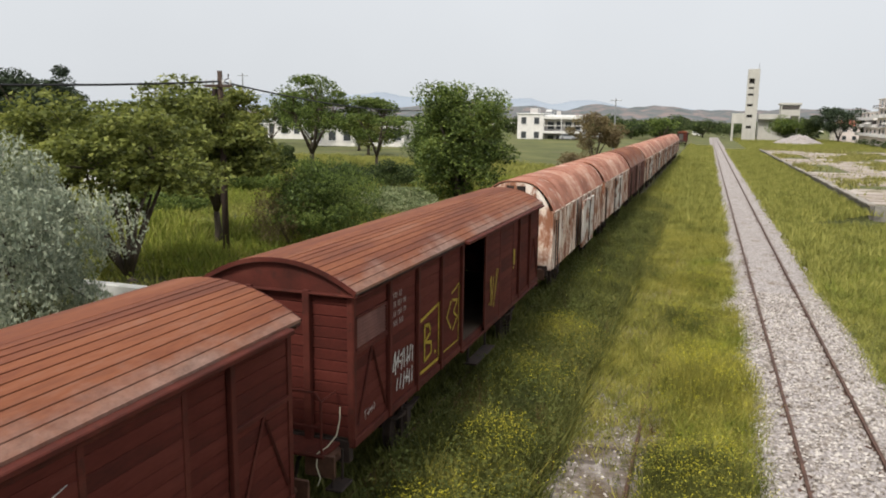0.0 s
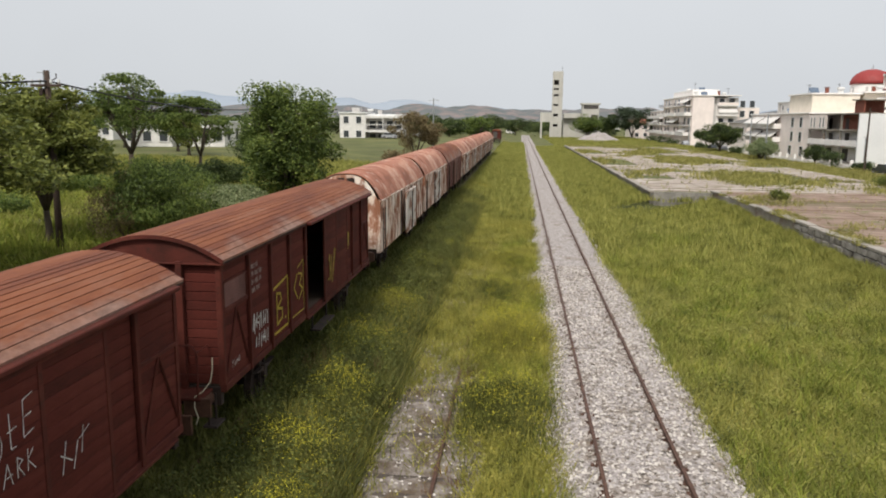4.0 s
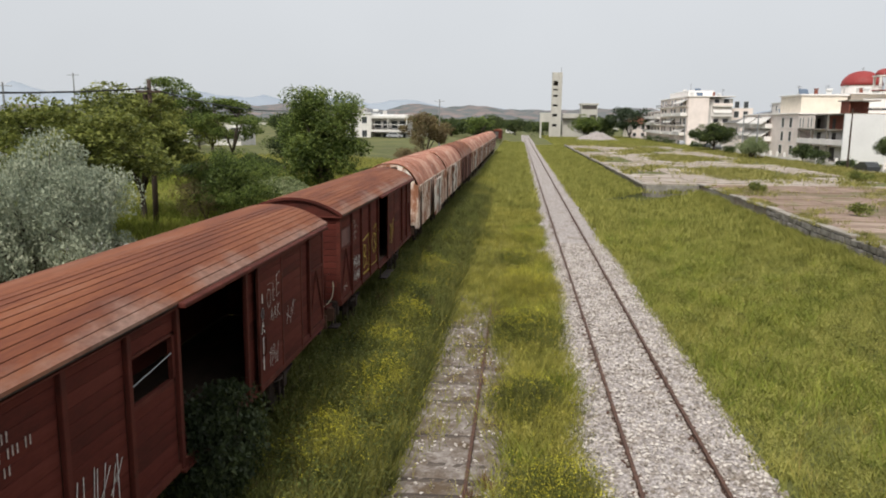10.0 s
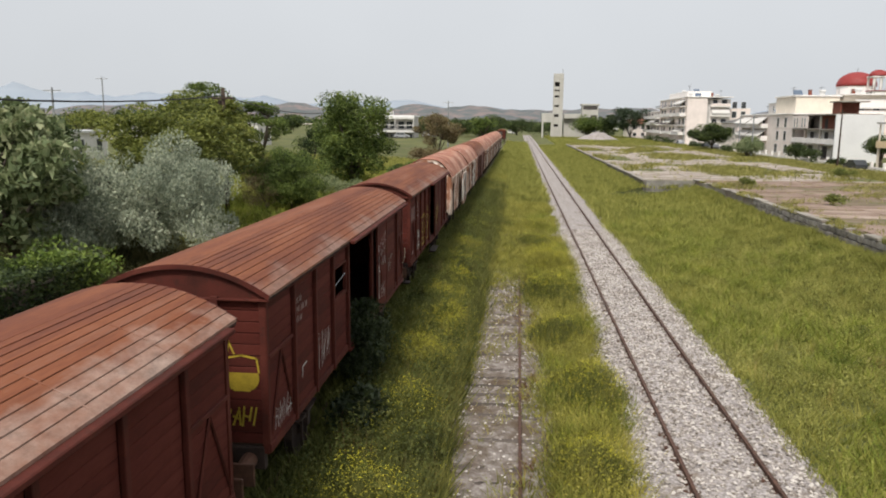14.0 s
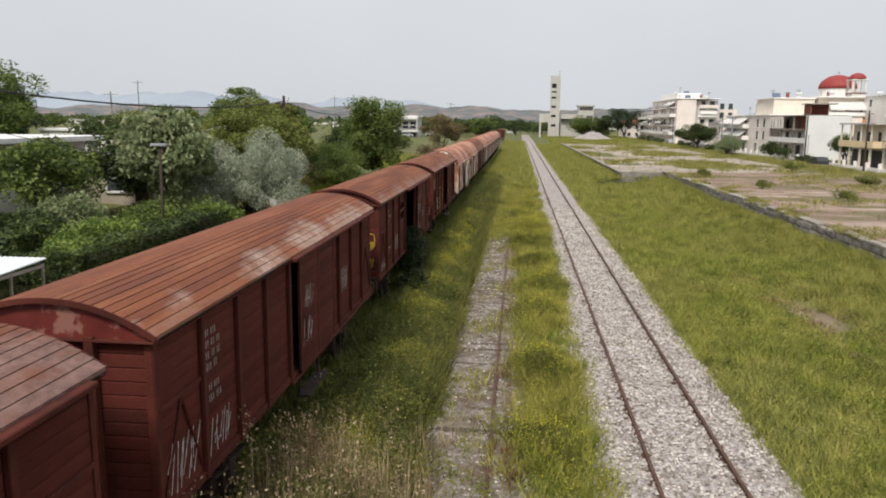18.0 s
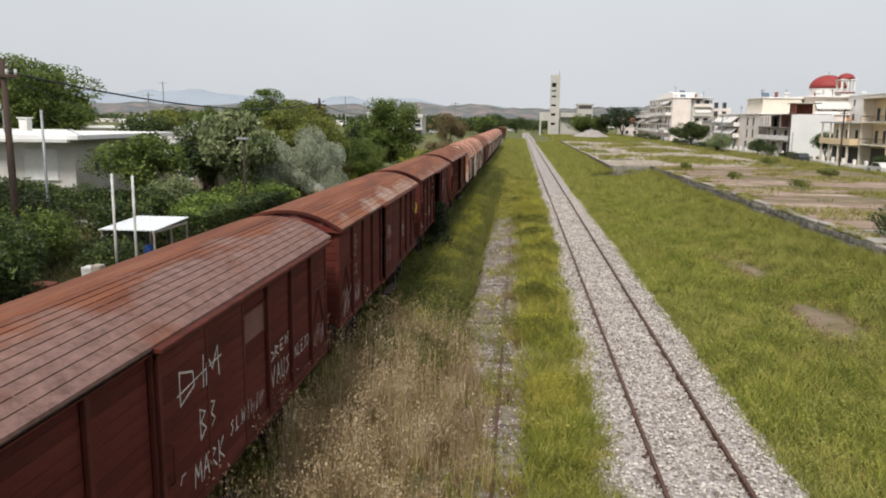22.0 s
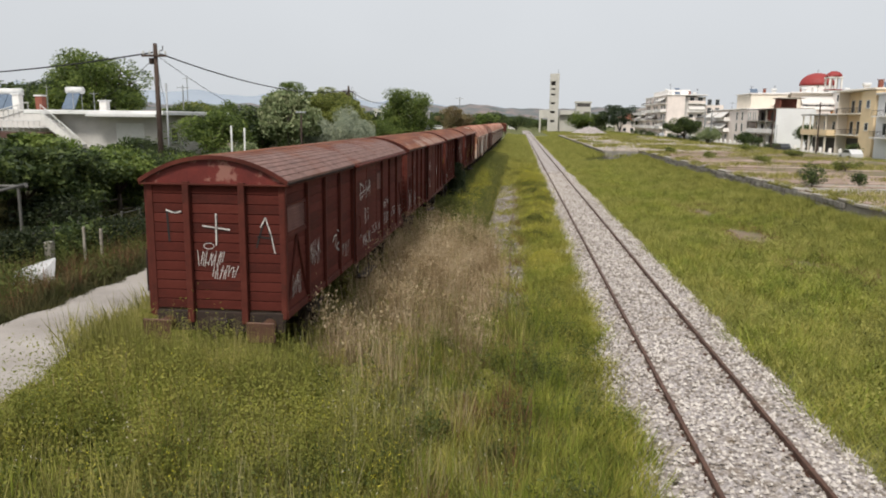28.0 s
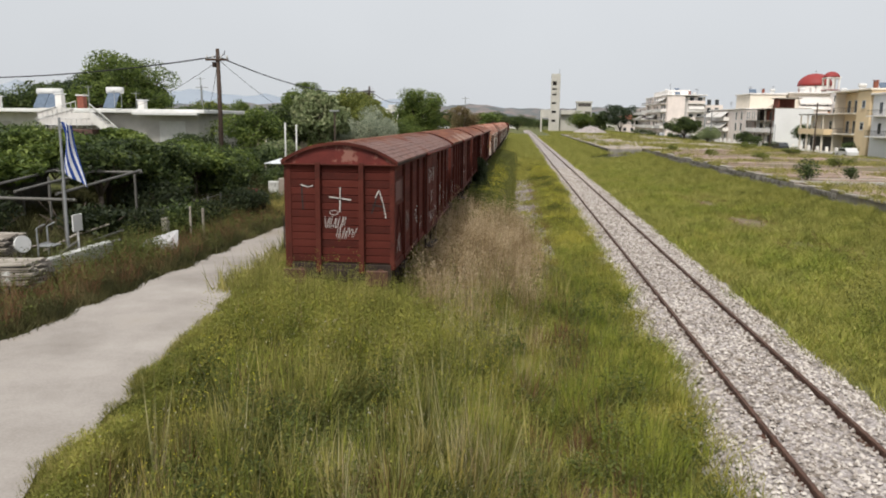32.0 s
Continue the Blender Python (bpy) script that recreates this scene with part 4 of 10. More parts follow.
GLYPHS = {
    "D": [[(0, 0), (0, 1), (0.7, 0.75), (0.75, 0.3), (0, 0)]], "I": [[(0.2, 0), (0.25, 1)]], "M": [[(0, 0), (0.1, 1), (0.4, 0.35), (0.75, 1), (0.8, 0)]],
    "B": [[(0, 0), (0, 1), (0.6, 0.8), (0.1, 0.55), (0.65, 0.25), (0, 0)]], "3": [[(0.1, 1), (0.7, 0.85), (0.25, 0.55), (0.7, 0.3), (0.05, 0)]], "A": [[(0, 0), (0.4, 1), (0.75, 0)], [(0.15, 0.4), (0.65, 0.4)]],
    "R": [[(0, 0), (0, 1), (0.6, 0.8), (0.1, 0.5), (0.7, 0)]], "K": [[(0, 0), (0, 1)], [(0.65, 1), (0.05, 0.45), (0.7, 0)]], "S": [[(0.65, 0.9), (0.1, 0.8), (0.55, 0.4), (0, 0)]],
    "L": [[(0.05, 1), (0, 0), (0.55, 0.05)]], "W": [[(0, 1), (0.15, 0), (0.4, 0.7), (0.65, 0), (0.85, 1)]], "E": [[(0.6, 1), (0, 0.95), (0.05, 0), (0.6, 0.05)], [(0.03, 0.5), (0.5, 0.5)]],
    "V": [[(0, 1), (0.3, 0), (0.7, 1)]], "U": [[(0, 1), (0.05, 0.1), (0.5, 0), (0.65, 1)]], "N": [[(0, 0), (0.05, 1), (0.6, 0), (0.65, 1)]], ".": [[(0.1, 0), (0.14, 0.06)]],
}


def sprayed(w, word, off, u0, u1, v0, v1, width, rise=0.0, mat=None):
    """Hand-sprayed capitals that fill the field from (u0, v0) to (u1, v1) of a wagon's side."""
    n = sum(0.35 if c in ".I" else 1 for c in word)
    step, u, lines = (u1 - u0) / n, u0, []
    for c in word:
        w_ = step * (0.35 if c in ".I" else 1)
        k = 0.95 * step
        for stroke in GLYPHS[c]:
            lines.append([(u + k * p, v0 + rise * (u - u0) + (v1 - v0) * q) for p, q in stroke])
        u += w_
    return strokes(w, "graffiti_word", mat or M_GRAFW, "x", off, lines, width, "white sprayed capital letters")


sprayed(w0, "DIM", DX, 5.57, 6.85, 2.6, 3.0, 0.028)
strokes(w0, "graffiti_stroke", M_GRAFW, "x", DX + 0.001, [[(5.50, 2.74), (6.1, 2.79), (6.8, 2.84)]], 0.022, "white sprayed line through the letters")
sprayed(w0, "B3", DX, 6.08, 6.62, 1.97, 2.36, 0.026)
sprayed(w0, "MARK", DX, 5.86, 6.86, 1.44, 1.73, 0.026)
strokes(w0, "graffiti_stroke", M_GRAFW, "x", DX, [[(5.47, 1.68), (5.52, 1.76), (5.62, 1.76)]], 0.024, "short white sprayed stroke")
sprayed(w0, "S.L.W", DX, 7.04, 7.62, 1.62, 1.82, 0.022)
strokes(w0, "graffiti_figure", M_GRAFW, "x", SX, [[(3.64, 2.17), (3.78, 2.12), (3.92, 1.99), (3.76, 1.9), (3.54, 1.81), (3.85, 1.68)], [(3.24, 1.97), (3.36, 2.07), (3.57, 2.08), (3.44, 1.86)]], 0.034, "white sprayed arch and figure 2")

sprayed(w0, "DREW", SX, 9.06, 10.1, 1.97, 2.15, 0.024, 0.12)
sprayed(w0, "VAUS", SX, 9.1, 10.15, 1.54, 1.86, 0.026)
sprayed(w0, "NLE3D", SX, 10.42, 11.4, 1.64, 1.86, 0.02)


def stencil(w, y, z, rows, off, seed, size=0.09):
    """Rows of small upright bars, one to a character."""
    r = random.Random(seed)
    g = Geo()
    for k in range(rows):
        u = y
        for j in range(r.randint(2, 3)):
            for c in range(r.randint(2, 3)):
                h = size * r.uniform(0.85, 1.0)
                g.ribbon([(u, z - 1.7 * size * k), (u, z - 1.7 * size * k + h)], size * 0.24, "x", off)
                u += size * 0.72
            u += size * 0.6
    ob = new("stencilled_marks", g.mesh("stencilled_marks", M_STENCIL))
    ob.parent = w
    ob["kind"] = "stuff"
    ob["label"] = "faded white stencilled figures as plain bars"


stencil(w1, 1.45, 3.05, 4, SX, 1)
stencil(w1, 1.5, 2.3, 2, SX, 2)
stencil(w2, 1.5, 3.0, 3, SX, 3)
stencil(w3, 1.5, 3.05, 4, SX, 4)
bars(w1, "graffiti_tag", M_GRAFW, "x", SX, 0.2, 1.1, 1.4, 2.05, 11, 51, 0.018, label="white illegible sprayed tag")
bars(w1, "graffiti_tag", M_GRAFW, "x", SX, 1.5, 2.2, 1.4, 1.9, 7, 52, 0.018, label="white illegible sprayed tag")
bars(w1, "graffiti_tag", M_GRAFW, "x", DX, 5.8, 6.4, 2.35, 2.8, 6, 53, 0.018, label="white illegible sprayed letters")
bars(w1, "graffiti_tag", M_GRAFW, "x", DX, 5.7, 6.3, 1.7, 2.2, 6, 54, 0.018, label="white illegible sprayed letters")
bars(w1, "graffiti_tag", M_GRAFW, "x", SX, 9.2, 9.9, 1.9, 2.5, 7, 55, 0.02, label="white illegible sprayed tag")
bars(w2, "graffiti_tag", M_GRAFW, "x", SX, 0.3, 1.1, 1.36, 1.75, 8, 61, 0.016, label="white illegible sprayed tag")
bars(w2, "graffiti_tag", M_GRAFW, "x", SX, 2.7, 3.6, 1.5, 2.15, 7, 62, 0.018, label="white illegible sprayed tag")
strokes(w2, "graffiti_corner", M_GRAFW, "x", SX, [[(1.75, 1.72), (1.75, 1.88), (2.0, 1.9)]], 0.03, "white painted corner mark")
# the slid door: letters O with dots, L, E over A, R, K
ring = lambda u, v, a, b: [(u + a * math.cos(t * 0.52), v + b * math.sin(t * 0.52)) for t in range(13)]
D0 = 5.06 + 2.95
strokes(w2, "graffiti_letters", M_GRAFW, "x", DX, [ring(D0 + 0.55, 2.72, 0.10, 0.16), [(D0 + 0.50, 2.96), (D0 + 0.53, 2.97)], [(D0 + 0.60, 2.97), (D0 + 0.63, 2.98)],
        [(D0 + 0.78, 2.98), (D0 + 0.78, 2.62), (D0 + 0.86, 2.62)], [(D0 + 0.74, 2.80), (D0 + 0.88, 2.82)], [(D0 + 1.0, 3.04), (D0 + 0.98, 2.66), (D0 + 1.14, 2.70)], [(D0 + 1.0, 3.04), (D0 + 1.16, 3.08)], [(D0 + 0.99, 2.86), (D0 + 1.12, 2.88)],
        [(D0 + 0.62, 2.28), (D0 + 0.70, 2.50), (D0 + 0.76, 2.27)], [(D0 + 0.65, 2.36), (D0 + 0.76, 2.37)], [(D0 + 0.84, 2.30), (D0 + 0.85, 2.5), (D0 + 0.93, 2.45), (D0 + 0.86, 2.40), (D0 + 0.94, 2.28)],
        [(D0 + 1.02, 2.52), (D0 + 1.0, 2.30)], [(D0 + 1.1, 2.5), (D0 + 1.01, 2.41), (D0 + 1.12, 2.28)]], 0.013, "white sprayed letters")
bars(w2, "graffiti_tag", M_GRAFW, "x", DX, D0 + 1.55, D0 + 2.1, 1.95, 2.4, 3, 63, 0.015, label="white sprayed tag")
bars(w2, "graffiti_tag", M_GRAFW, "x", DX, D0 + 0.5, D0 + 1.0, 1.45, 1.85, 5, 64, 0.014, label="white sprayed tag")
strokes(w2, "graffiti_column", M_GRAFW, "x", DX, [[(D0 + 0.20, 2.85), (D0 + 0.20, 2.72)], ring(D0 + 0.2, 2.52, 0.05, 0.08), [(D0 + 0.14, 2.2), (D0 + 0.2, 2.38), (D0 + 0.26, 2.2)], [(D0 + 0.2, 2.1), (D0 + 0.2, 1.55)]], 0.05, "white sprayed column of strokes")
strokes(w2, "graffiti_face", M_GRAFY, "y", EY, [[(0.80 - 0.24 * math.sqrt(1 - (k / 8) ** 2), 2.28 + 0.027 * k), (0.80 + 0.24 * math.sqrt(1 - (k / 8) ** 2), 2.28 + 0.027 * k)] for k in range(-7, 3)]
        + [[(0.56, 2.36), (0.60, 2.56), (0.80, 2.60), (1.02, 2.56), (1.05, 2.36)], [(0.60, 2.60), (0.62, 2.80), (0.70, 2.62)]], 0.03, "yellow sprayed round shape")
bars(w2, "graffiti_tag", M_GRAFY, "y", EY, 0.58, 1.04, 1.55, 1.85, 6, 65, 0.03, label="yellow illegible sprayed tag")
# yellow framed letter and heart
strokes(w3, "graffiti_frame", M_GRAFY, "x", SX, [[(2.66, 1.42), (2.66, 2.36), (3.72, 2.48), (3.72, 1.42), (2.66, 1.42)]], 0.055, "yellow sprayed frame")
strokes(w3, "graffiti_letter", M_GRAFY, "x", SX + 0.002, [[(2.95, 1.58), (2.95, 2.24)], [(2.95, 2.24), (3.2, 2.2), (3.25, 2.05), (2.97, 1.93)], [(2.97, 1.93), (3.3, 1.85), (3.3, 1.66), (2.95, 1.58)], [(3.5, 1.62), (3.53, 1.60)]], 0.06, "yellow sprayed letter B")
strokes(w3, "graffiti_bar", M_GRAFY, "x", SX, [[(3.95, 1.5), (3.98, 2.45)]], 0.05, "yellow sprayed stroke")
strokes(w3, "graffiti_frame", M_GRAFY, "x", SX, [[(4.02, 1.45), (4.95, 1.45), (4.95, 2.62), (4.5, 2.5)]], 0.035, "yellow sprayed frame")
strokes(w3, "graffiti_heart", M_GRAFY, "x", SX, [[(4.45, 2.35), (4.2, 2.08), (4.45, 1.82)], [(4.55, 2.36), (4.85, 2.3), (4.62, 2.1), (4.88, 1.95), (4.58, 1.76)]], 0.05, "yellow sprayed heart sign")
bars(w3, "graffiti_tag", M_GRAFW, "x", SX, 1.42, 2.42, 1.78, 2.15, 8, 71, 0.04, label="white illegible sprayed tag")
bars(w3, "graffiti_tag", M_GRAFW, "x", SX, 1.6, 2.42, 1.42, 1.72, 6, 72, 0.04, label="white illegible sprayed tag")
bars(w3, "graffiti_tag", M_GRAFY, "x", DX, 6.95, 7.6, 1.6, 2.45, 5, 73, 0.05, label="yellow illegible sprayed letters")
strokes(w3, "graffiti_shield", M_GRAFY, "x", SX, [[(9.3, 2.2 + 0.05 * k), (9.8, 2.2 + 0.05 * k)] for k in range(8)] + [[(9.4, 2.1), (9.7, 2.1)], [(9.5, 2.0), (9.6, 2.0)]], 0.06, "yellow sprayed shield")
bars(w3, "graffiti_tag", M_GRAFW, "x", SX, 0.35, 0.8, 1.45, 1.62, 4, 74, 0.011, label="white sprayed scribble")

# ---------------------------------------------------------------- rusty refrigerated vans beyond them
R_LEN, R_EAVE, R_APEX, R_FLOOR = 11.75, 3.02, 3.93, 1.12


def rarc(u):
    return R_EAVE + (R_APEX - R_EAVE) * (1 - abs(u) ** 2.9)


def fridge_van(body_mat, roof_mat, y0, label, door_out=0.0, hatch=False):
    w = thing("refrigerated_wagon", label, "freight wagon", "refrigerated wagons of the parked train", at=(TRAIN_X, y0, TRAIN_Z))
    running_gear(w, R_LEN, 7.0)
    hw = 1.24
    part("side_wall", Geo().box(hw - 0.08, hw, 0, R_LEN, R_FLOOR, R_EAVE, 0.01), body_mat, w)
    part("side_wall", Geo().box(-hw, -hw + 0.08, 0, R_LEN, R_FLOOR, R_EAVE, 0.01), body_mat, w)
    n = 18
    us = [-1 + 2 * k / n for k in range(n + 1)]
    for y, d in ((0.0, 1), (R_LEN, -1)):
        prof = [(u * (hw - 0.085), rarc(u) - 0.03) for u in us] + [(hw - 0.085, R_FLOOR), (-hw + 0.085, R_FLOOR)]
        part("end_wall", Geo().extrude(prof, min(y, y + d * 0.08), max(y, y + d * 0.08)), body_mat, w)
        for x in (-0.62, 0.0, 0.62):
            part("end_rib", Geo().box(x - 0.04, x + 0.04, min(y, y - d * 0.06), max(y, y - d * 0.06), R_FLOOR, rarc(x / hw) - 0.1, 0.006), body_mat, w)
    part("floor", Geo().box(-hw + 0.08, hw - 0.08, 0.08, R_LEN - 0.08, R_FLOOR - 0.05, R_FLOOR + 0.03), M_INSIDE, w)
    if hatch:
        # Dark panel for the shade in the hatch opening; the end wall is whole.
        part("end_hatch", Geo().box(-0.30, 0.32, -0.02, 0.0, R_APEX - 0.42, R_APEX - 0.14, 0.006), M_DARK, w, "hatch opening, its shade drawn as a dark panel")
    sheets_n = 6
    for k in range(sheets_n):
        a, b = k * R_LEN / sheets_n, (k + 1) * R_LEN / sheets_n
        lift = 0.012 if k % 2 else 0.0
        prof = [(u * (hw + 0.02), rarc(u) + 0.03 + lift) for u in us] + [(u * (hw + 0.02), rarc(u) - 0.0 + lift) for u in us[::-1]]
        part("roof_sheet", Geo().extrude(prof, a - 0.02, b + 0.02), roof_mat, w, smooth=False)
    part("gutter", Geo().box(hw, hw + 0.05, 0, R_LEN, R_EAVE - 0.06, R_EAVE, 0.006), body_mat, w)
    for k in range(17):
        y = 0.25 + k * (R_LEN - 0.5) / 16
        if 4.4 < y < 7.4:
            continue
        part("rib", Geo().box(hw, hw + 0.03, y - 0.03, y + 0.03, R_FLOOR, R_EAVE - 0.07, 0.006), body_mat, w)
    y_d = 4.5 + (0.2 if door_out else 0)
    dr = part("plug_door", Geo().box(hw + 0.02 + door_out, hw + 0.10 + door_out, y_d, y_d + 2.7, R_FLOOR + 0.02, R_EAVE - 0.10, 0.03), M_WDOOR if body_mat is M_WHITE else body_mat, w, "dirty white rounded plug door" if body_mat is M_WHITE else "")
    part("door_bar", Geo().tube([(hw + 0.13 + door_out, y_d + 1.35, R_FLOOR + 0.1), (hw + 0.13 + door_out, y_d + 1.35, R_EAVE - 0.2)], 0.02, 6), M_DARK, dr)
    part("door_post", Geo().box(hw, hw + 0.03, y_d - 0.1, y_d - 0.02, R_FLOOR, R_EAVE - 0.05), M_DARK, w)
    part("door_post", Geo().box(hw, hw + 0.03, y_d + 2.72, y_d + 2.8, R_FLOOR, R_EAVE - 0.05), M_DARK, w)
    part("ladder", Geo().tube([(hw + 0.06, 0.3, R_FLOOR - 0.3), (hw + 0.06, 0.3, R_EAVE - 0.3)], 0.018, 6).tube([(hw + 0.06, 0.7, R_FLOOR - 0.3), (hw + 0.06, 0.7, R_EAVE - 0.3)], 0.018, 6)
         .tube([(hw + 0.06, 0.3, R_FLOOR + 0.3), (hw + 0.06, 0.7, R_FLOOR + 0.3)], 0.015, 6).tube([(hw + 0.06, 0.3, R_FLOOR + 0.8), (hw + 0.06, 0.7, R_FLOOR + 0.8)], 0.015, 6).tube([(hw + 0.06, 0.3, R_FLOOR + 1.3), (hw + 0.06, 0.7, R_FLOOR + 1.3)], 0.015, 6), M_DARK, w)
    return w


fridge_van(M_WHITE, M_RROOF, 23.45, "white refrigerated wagon eaten by rust, plug door hanging out", 0.16, True)
r1 = fridge_van(M_WHITE, M_RROOF, 36.0, "white refrigerated wagon heavily streaked with rust")
fridge_van(M_BROWN, M_ROOF, 48.5, "brown rusty refrigerated wagon with arched roof")
for k in range(6):
    copy_thing(r1, pose(TRAIN_X, 61.0 + 12.5 * k, TRAIN_Z))

# ---------------------------------------------------------------- grass and weeds
def smooth_noise(x, y, s, seed=0.0):
    """A cheap rolling field between 0 and 1 with features about s metres wide."""
    a = np.sin(x / s * 2.1 + seed) + np.sin(y / s * 1.7 + 1.3 * seed) + np.sin((x + y) / s * 1.3 + 2.1 * seed) + np.sin((x - 0.6 * y) / s * 2.9 + 0.7 * seed)
    b = np.sin(x / s * 5.3 + 2 * seed) * np.sin(y / s * 4.7 - seed)
    return np.clip(0.5 + 0.13 * a + 0.16 * b, 0, 1)


def scatter(seed, n, x0, x1, y0, y1, keep=None):
    r = np.random.RandomState(seed)
    x, y = r.uniform(x0, x1, n), r.uniform(y0, y1, n)
    if keep is not None:
        k = r.uniform(0, 1, n) < keep(x, y)
        x, y = x[k], y[k]
    return r, x, y


def tuft_verts(r, x, y, z, h, k, width, spread, lean):
    """k triangular blades at each point."""
    n = len(x)
    bx = (x[:, None] + r.normal(0, spread, (n, k))).ravel()
    by = (y[:, None] + r.normal(0, spread, (n, k))).ravel()
    bz = np.repeat(z, k)
    hh = np.repeat(h, k) * r.uniform(0.55, 1.15, n * k)
    a = r.uniform(0, 2 * math.pi, n * k)
    w = width * r.uniform(0.6, 1.4, n * k)
    l = 1.7 * lean * hh * r.uniform(0.25, 1.0, n * k)
    la = r.uniform(0, 2 * math.pi, n * k)
    P = np.empty((n * k, 3, 3))
    P[:, 0] = np.stack([bx - np.cos(a) * w / 2, by - np.sin(a) * w / 2, bz - 0.03], -1)
    P[:, 1] = np.stack([bx + np.cos(a) * w / 2, by + np.sin(a) * w / 2, bz - 0.03], -1)
    P[:, 2] = np.stack([bx + np.cos(la) * l, by + np.sin(la) * l, bz + hh], -1)
    return P.reshape(-1, 3)


def leaf_verts(r, x, y, z, size, flat=0.6):
    """One pointed leaf at each point."""
    n = len(x)
    a = r.normal(0, 1, (n, 3))
    a[:, 2] *= flat
    a /= np.linalg.norm(a, axis=1)[:, None] + 1e-9
    b = np.cross(a, r.normal(0, 1, (n, 3)))
    b /= np.linalg.norm(b, axis=1)[:, None] + 1e-9
    s = size * r.uniform(0.6, 1.4, n)
    c = np.stack([x, y, z], -1)
    P = np.empty((n, 3, 3))
    P[:, 0] = c - a * s[:, None] * 0.45 + b * s[:, None] * 0.28
    P[:, 1] = c - a * s[:, None] * 0.45 - b * s[:, None] * 0.28
    P[:, 2] = c + a * s[:, None] * 0.55
    return P.reshape(-1, 3)


def stuff(name, verts, nv, mat, label, category):
    return tagged(new(name, array_mesh(name, verts, nv, mat)), label, category, kind="stuff")


def meadow(name, seed, n, box, hf, k, width, spread, lean, mat, label, keep=None, category="grass"):
    r, x, y = scatter(seed, n, *box, keep=keep)
    h = hf(x, y) * r.uniform(0.7, 1.25, len(x))
    return stuff(name, tuft_verts(r, x, y, level(x, y), h, k, width, spread, lean), 3, mat, label, category)


def right_keep(x, y):
    bare = 1.5 * np.exp(-((x - 9.5) / 0.75) ** 2) * np.clip((y + 18) / 3, 0, 1) * np.clip((5 - y) / 3, 0, 1) * np.clip(smooth_noise(x * 0.4, y, 2.2, 2.0) * 2.2 - 0.55, 0, 1)
    return np.clip(np.clip((x - 4.15) / 0.7 + 0.6 * (smooth_noise(x, y, 1.1, 4) - 0.55), 0, 1) * (1 - 1.3 * bare), 0, 1)


meadow("meadow_grass", 11, 74000, (4.0, 14.5, -46, 34), lambda x, y: 0.16 + 0.26 * smooth_noise(x, y, 4.0, 1.0), 4, 0.024, 0.10, 0.85, M_GRASS,
       "lush green meadow grass beside the track", right_keep)
meadow("meadow_weeds", 12, 26000, (4.2, 14.5, -46, 40), lambda x, y: 0.24 + 0.25 * smooth_noise(x, y, 2.0, 5.0), 4, 0.032, 0.12, 0.9, M_FRESH,
       "fresher weeds among the meadow grass", lambda x, y: right_keep(x, y) * (smooth_noise(x, y, 3.2, 3.0) > 0.52), "weeds")
meadow("meadow_yellowing_grass", 13, 17000, (4.2, 14.5, -46, 60), lambda x, y: 0.28 + 0.2 * smooth_noise(x, y, 2.0, 7.0), 3, 0.024, 0.12, 0.8, M_YGRASS,
       "yellowing meadow grass", lambda x, y: right_keep(x, y) * (smooth_noise(x, y, 4.1, 6.0) > 0.5))
meadow("far_meadow_grass", 14, 52000, (4.3, 14.5, 30, 190), lambda x, y: 0.32 + 0.25 * smooth_noise(x, y, 5.0, 1.0), 3, 0.07, 0.14, 0.5, M_GRASS,
       "green meadow grass farther along the track", lambda x, y: (x < np.where(y > 54, 10.2, 14.5)) * np.clip((x - 4.2) / 0.6, 0, 1))


def strip_keep(x, y):
    """Between the running line and the old siding, and over the siding where it is grown in."""
    near = np.clip((x + 0.42) / 0.35, 0, 1) * np.clip((1.25 + 0.5 * smooth_noise(x * 0.2, y, 1.6, 3) - x) / 0.4, 0, 1)
    bare = np.clip((y + 31) / 5, 0, 1) * np.clip((19 - y) / 6, 0, 1)
    over = (1 - bare * np.clip(1.22 - 0.42 * smooth_noise(x, y, 1.3, 9) - 0.8 * np.clip(np.abs(x + 1.5) - 0.68, 0, 1) * 1.4, 0, 1)) * ((x < -0.35) & (x > -3.1))
    gap = 1 - 0.85 * np.clip(smooth_noise(x * 0.6, y, 2.3, 14) - 0.62, 0, 0.3) / 0.3
    return np.clip(np.maximum(near * gap, over), 0, 1)


meadow("siding_grass", 21, 66000, (-3.1, 1.5, -48, 60), lambda x, y: 0.20 + 0.24 * smooth_noise(x, y, 2.2, 1.5), 4, 0.022, 0.09, 0.8, M_YGRASS,
       "yellow-green grass between the two tracks", strip_keep)
meadow("siding_fresh_grass", 26, 16000, (-0.4, 1.5, -48, 40), lambda x, y: 0.26 + 0.25 * smooth_noise(x, y, 1.4, 2.5), 4, 0.024, 0.08, 0.6, M_FRESH,
       "fresh green grass beside the ballast", lambda x, y: strip_keep(x, y) * (smooth_noise(x, y, 1.9, 29) > 0.42))
meadow("siding_green_grass", 22, 34000, (-3.1, 1.5, -48, 80), lambda x, y: 0.20 + 0.24 * smooth_noise(x, y, 1.8, 2.5), 4, 0.024, 0.09, 0.8, M_GRASS,
       "green grass between the two tracks", strip_keep)
meadow("far_siding_grass", 23, 26000, (-4.4, 1.3, 45, 220), lambda x, y: 0.38 + 0.3 * smooth_noise(x, y, 4.0, 1.5), 3, 0.07, 0.14, 0.5, M_GRASS,
       "green grass between the far wagons and the track")
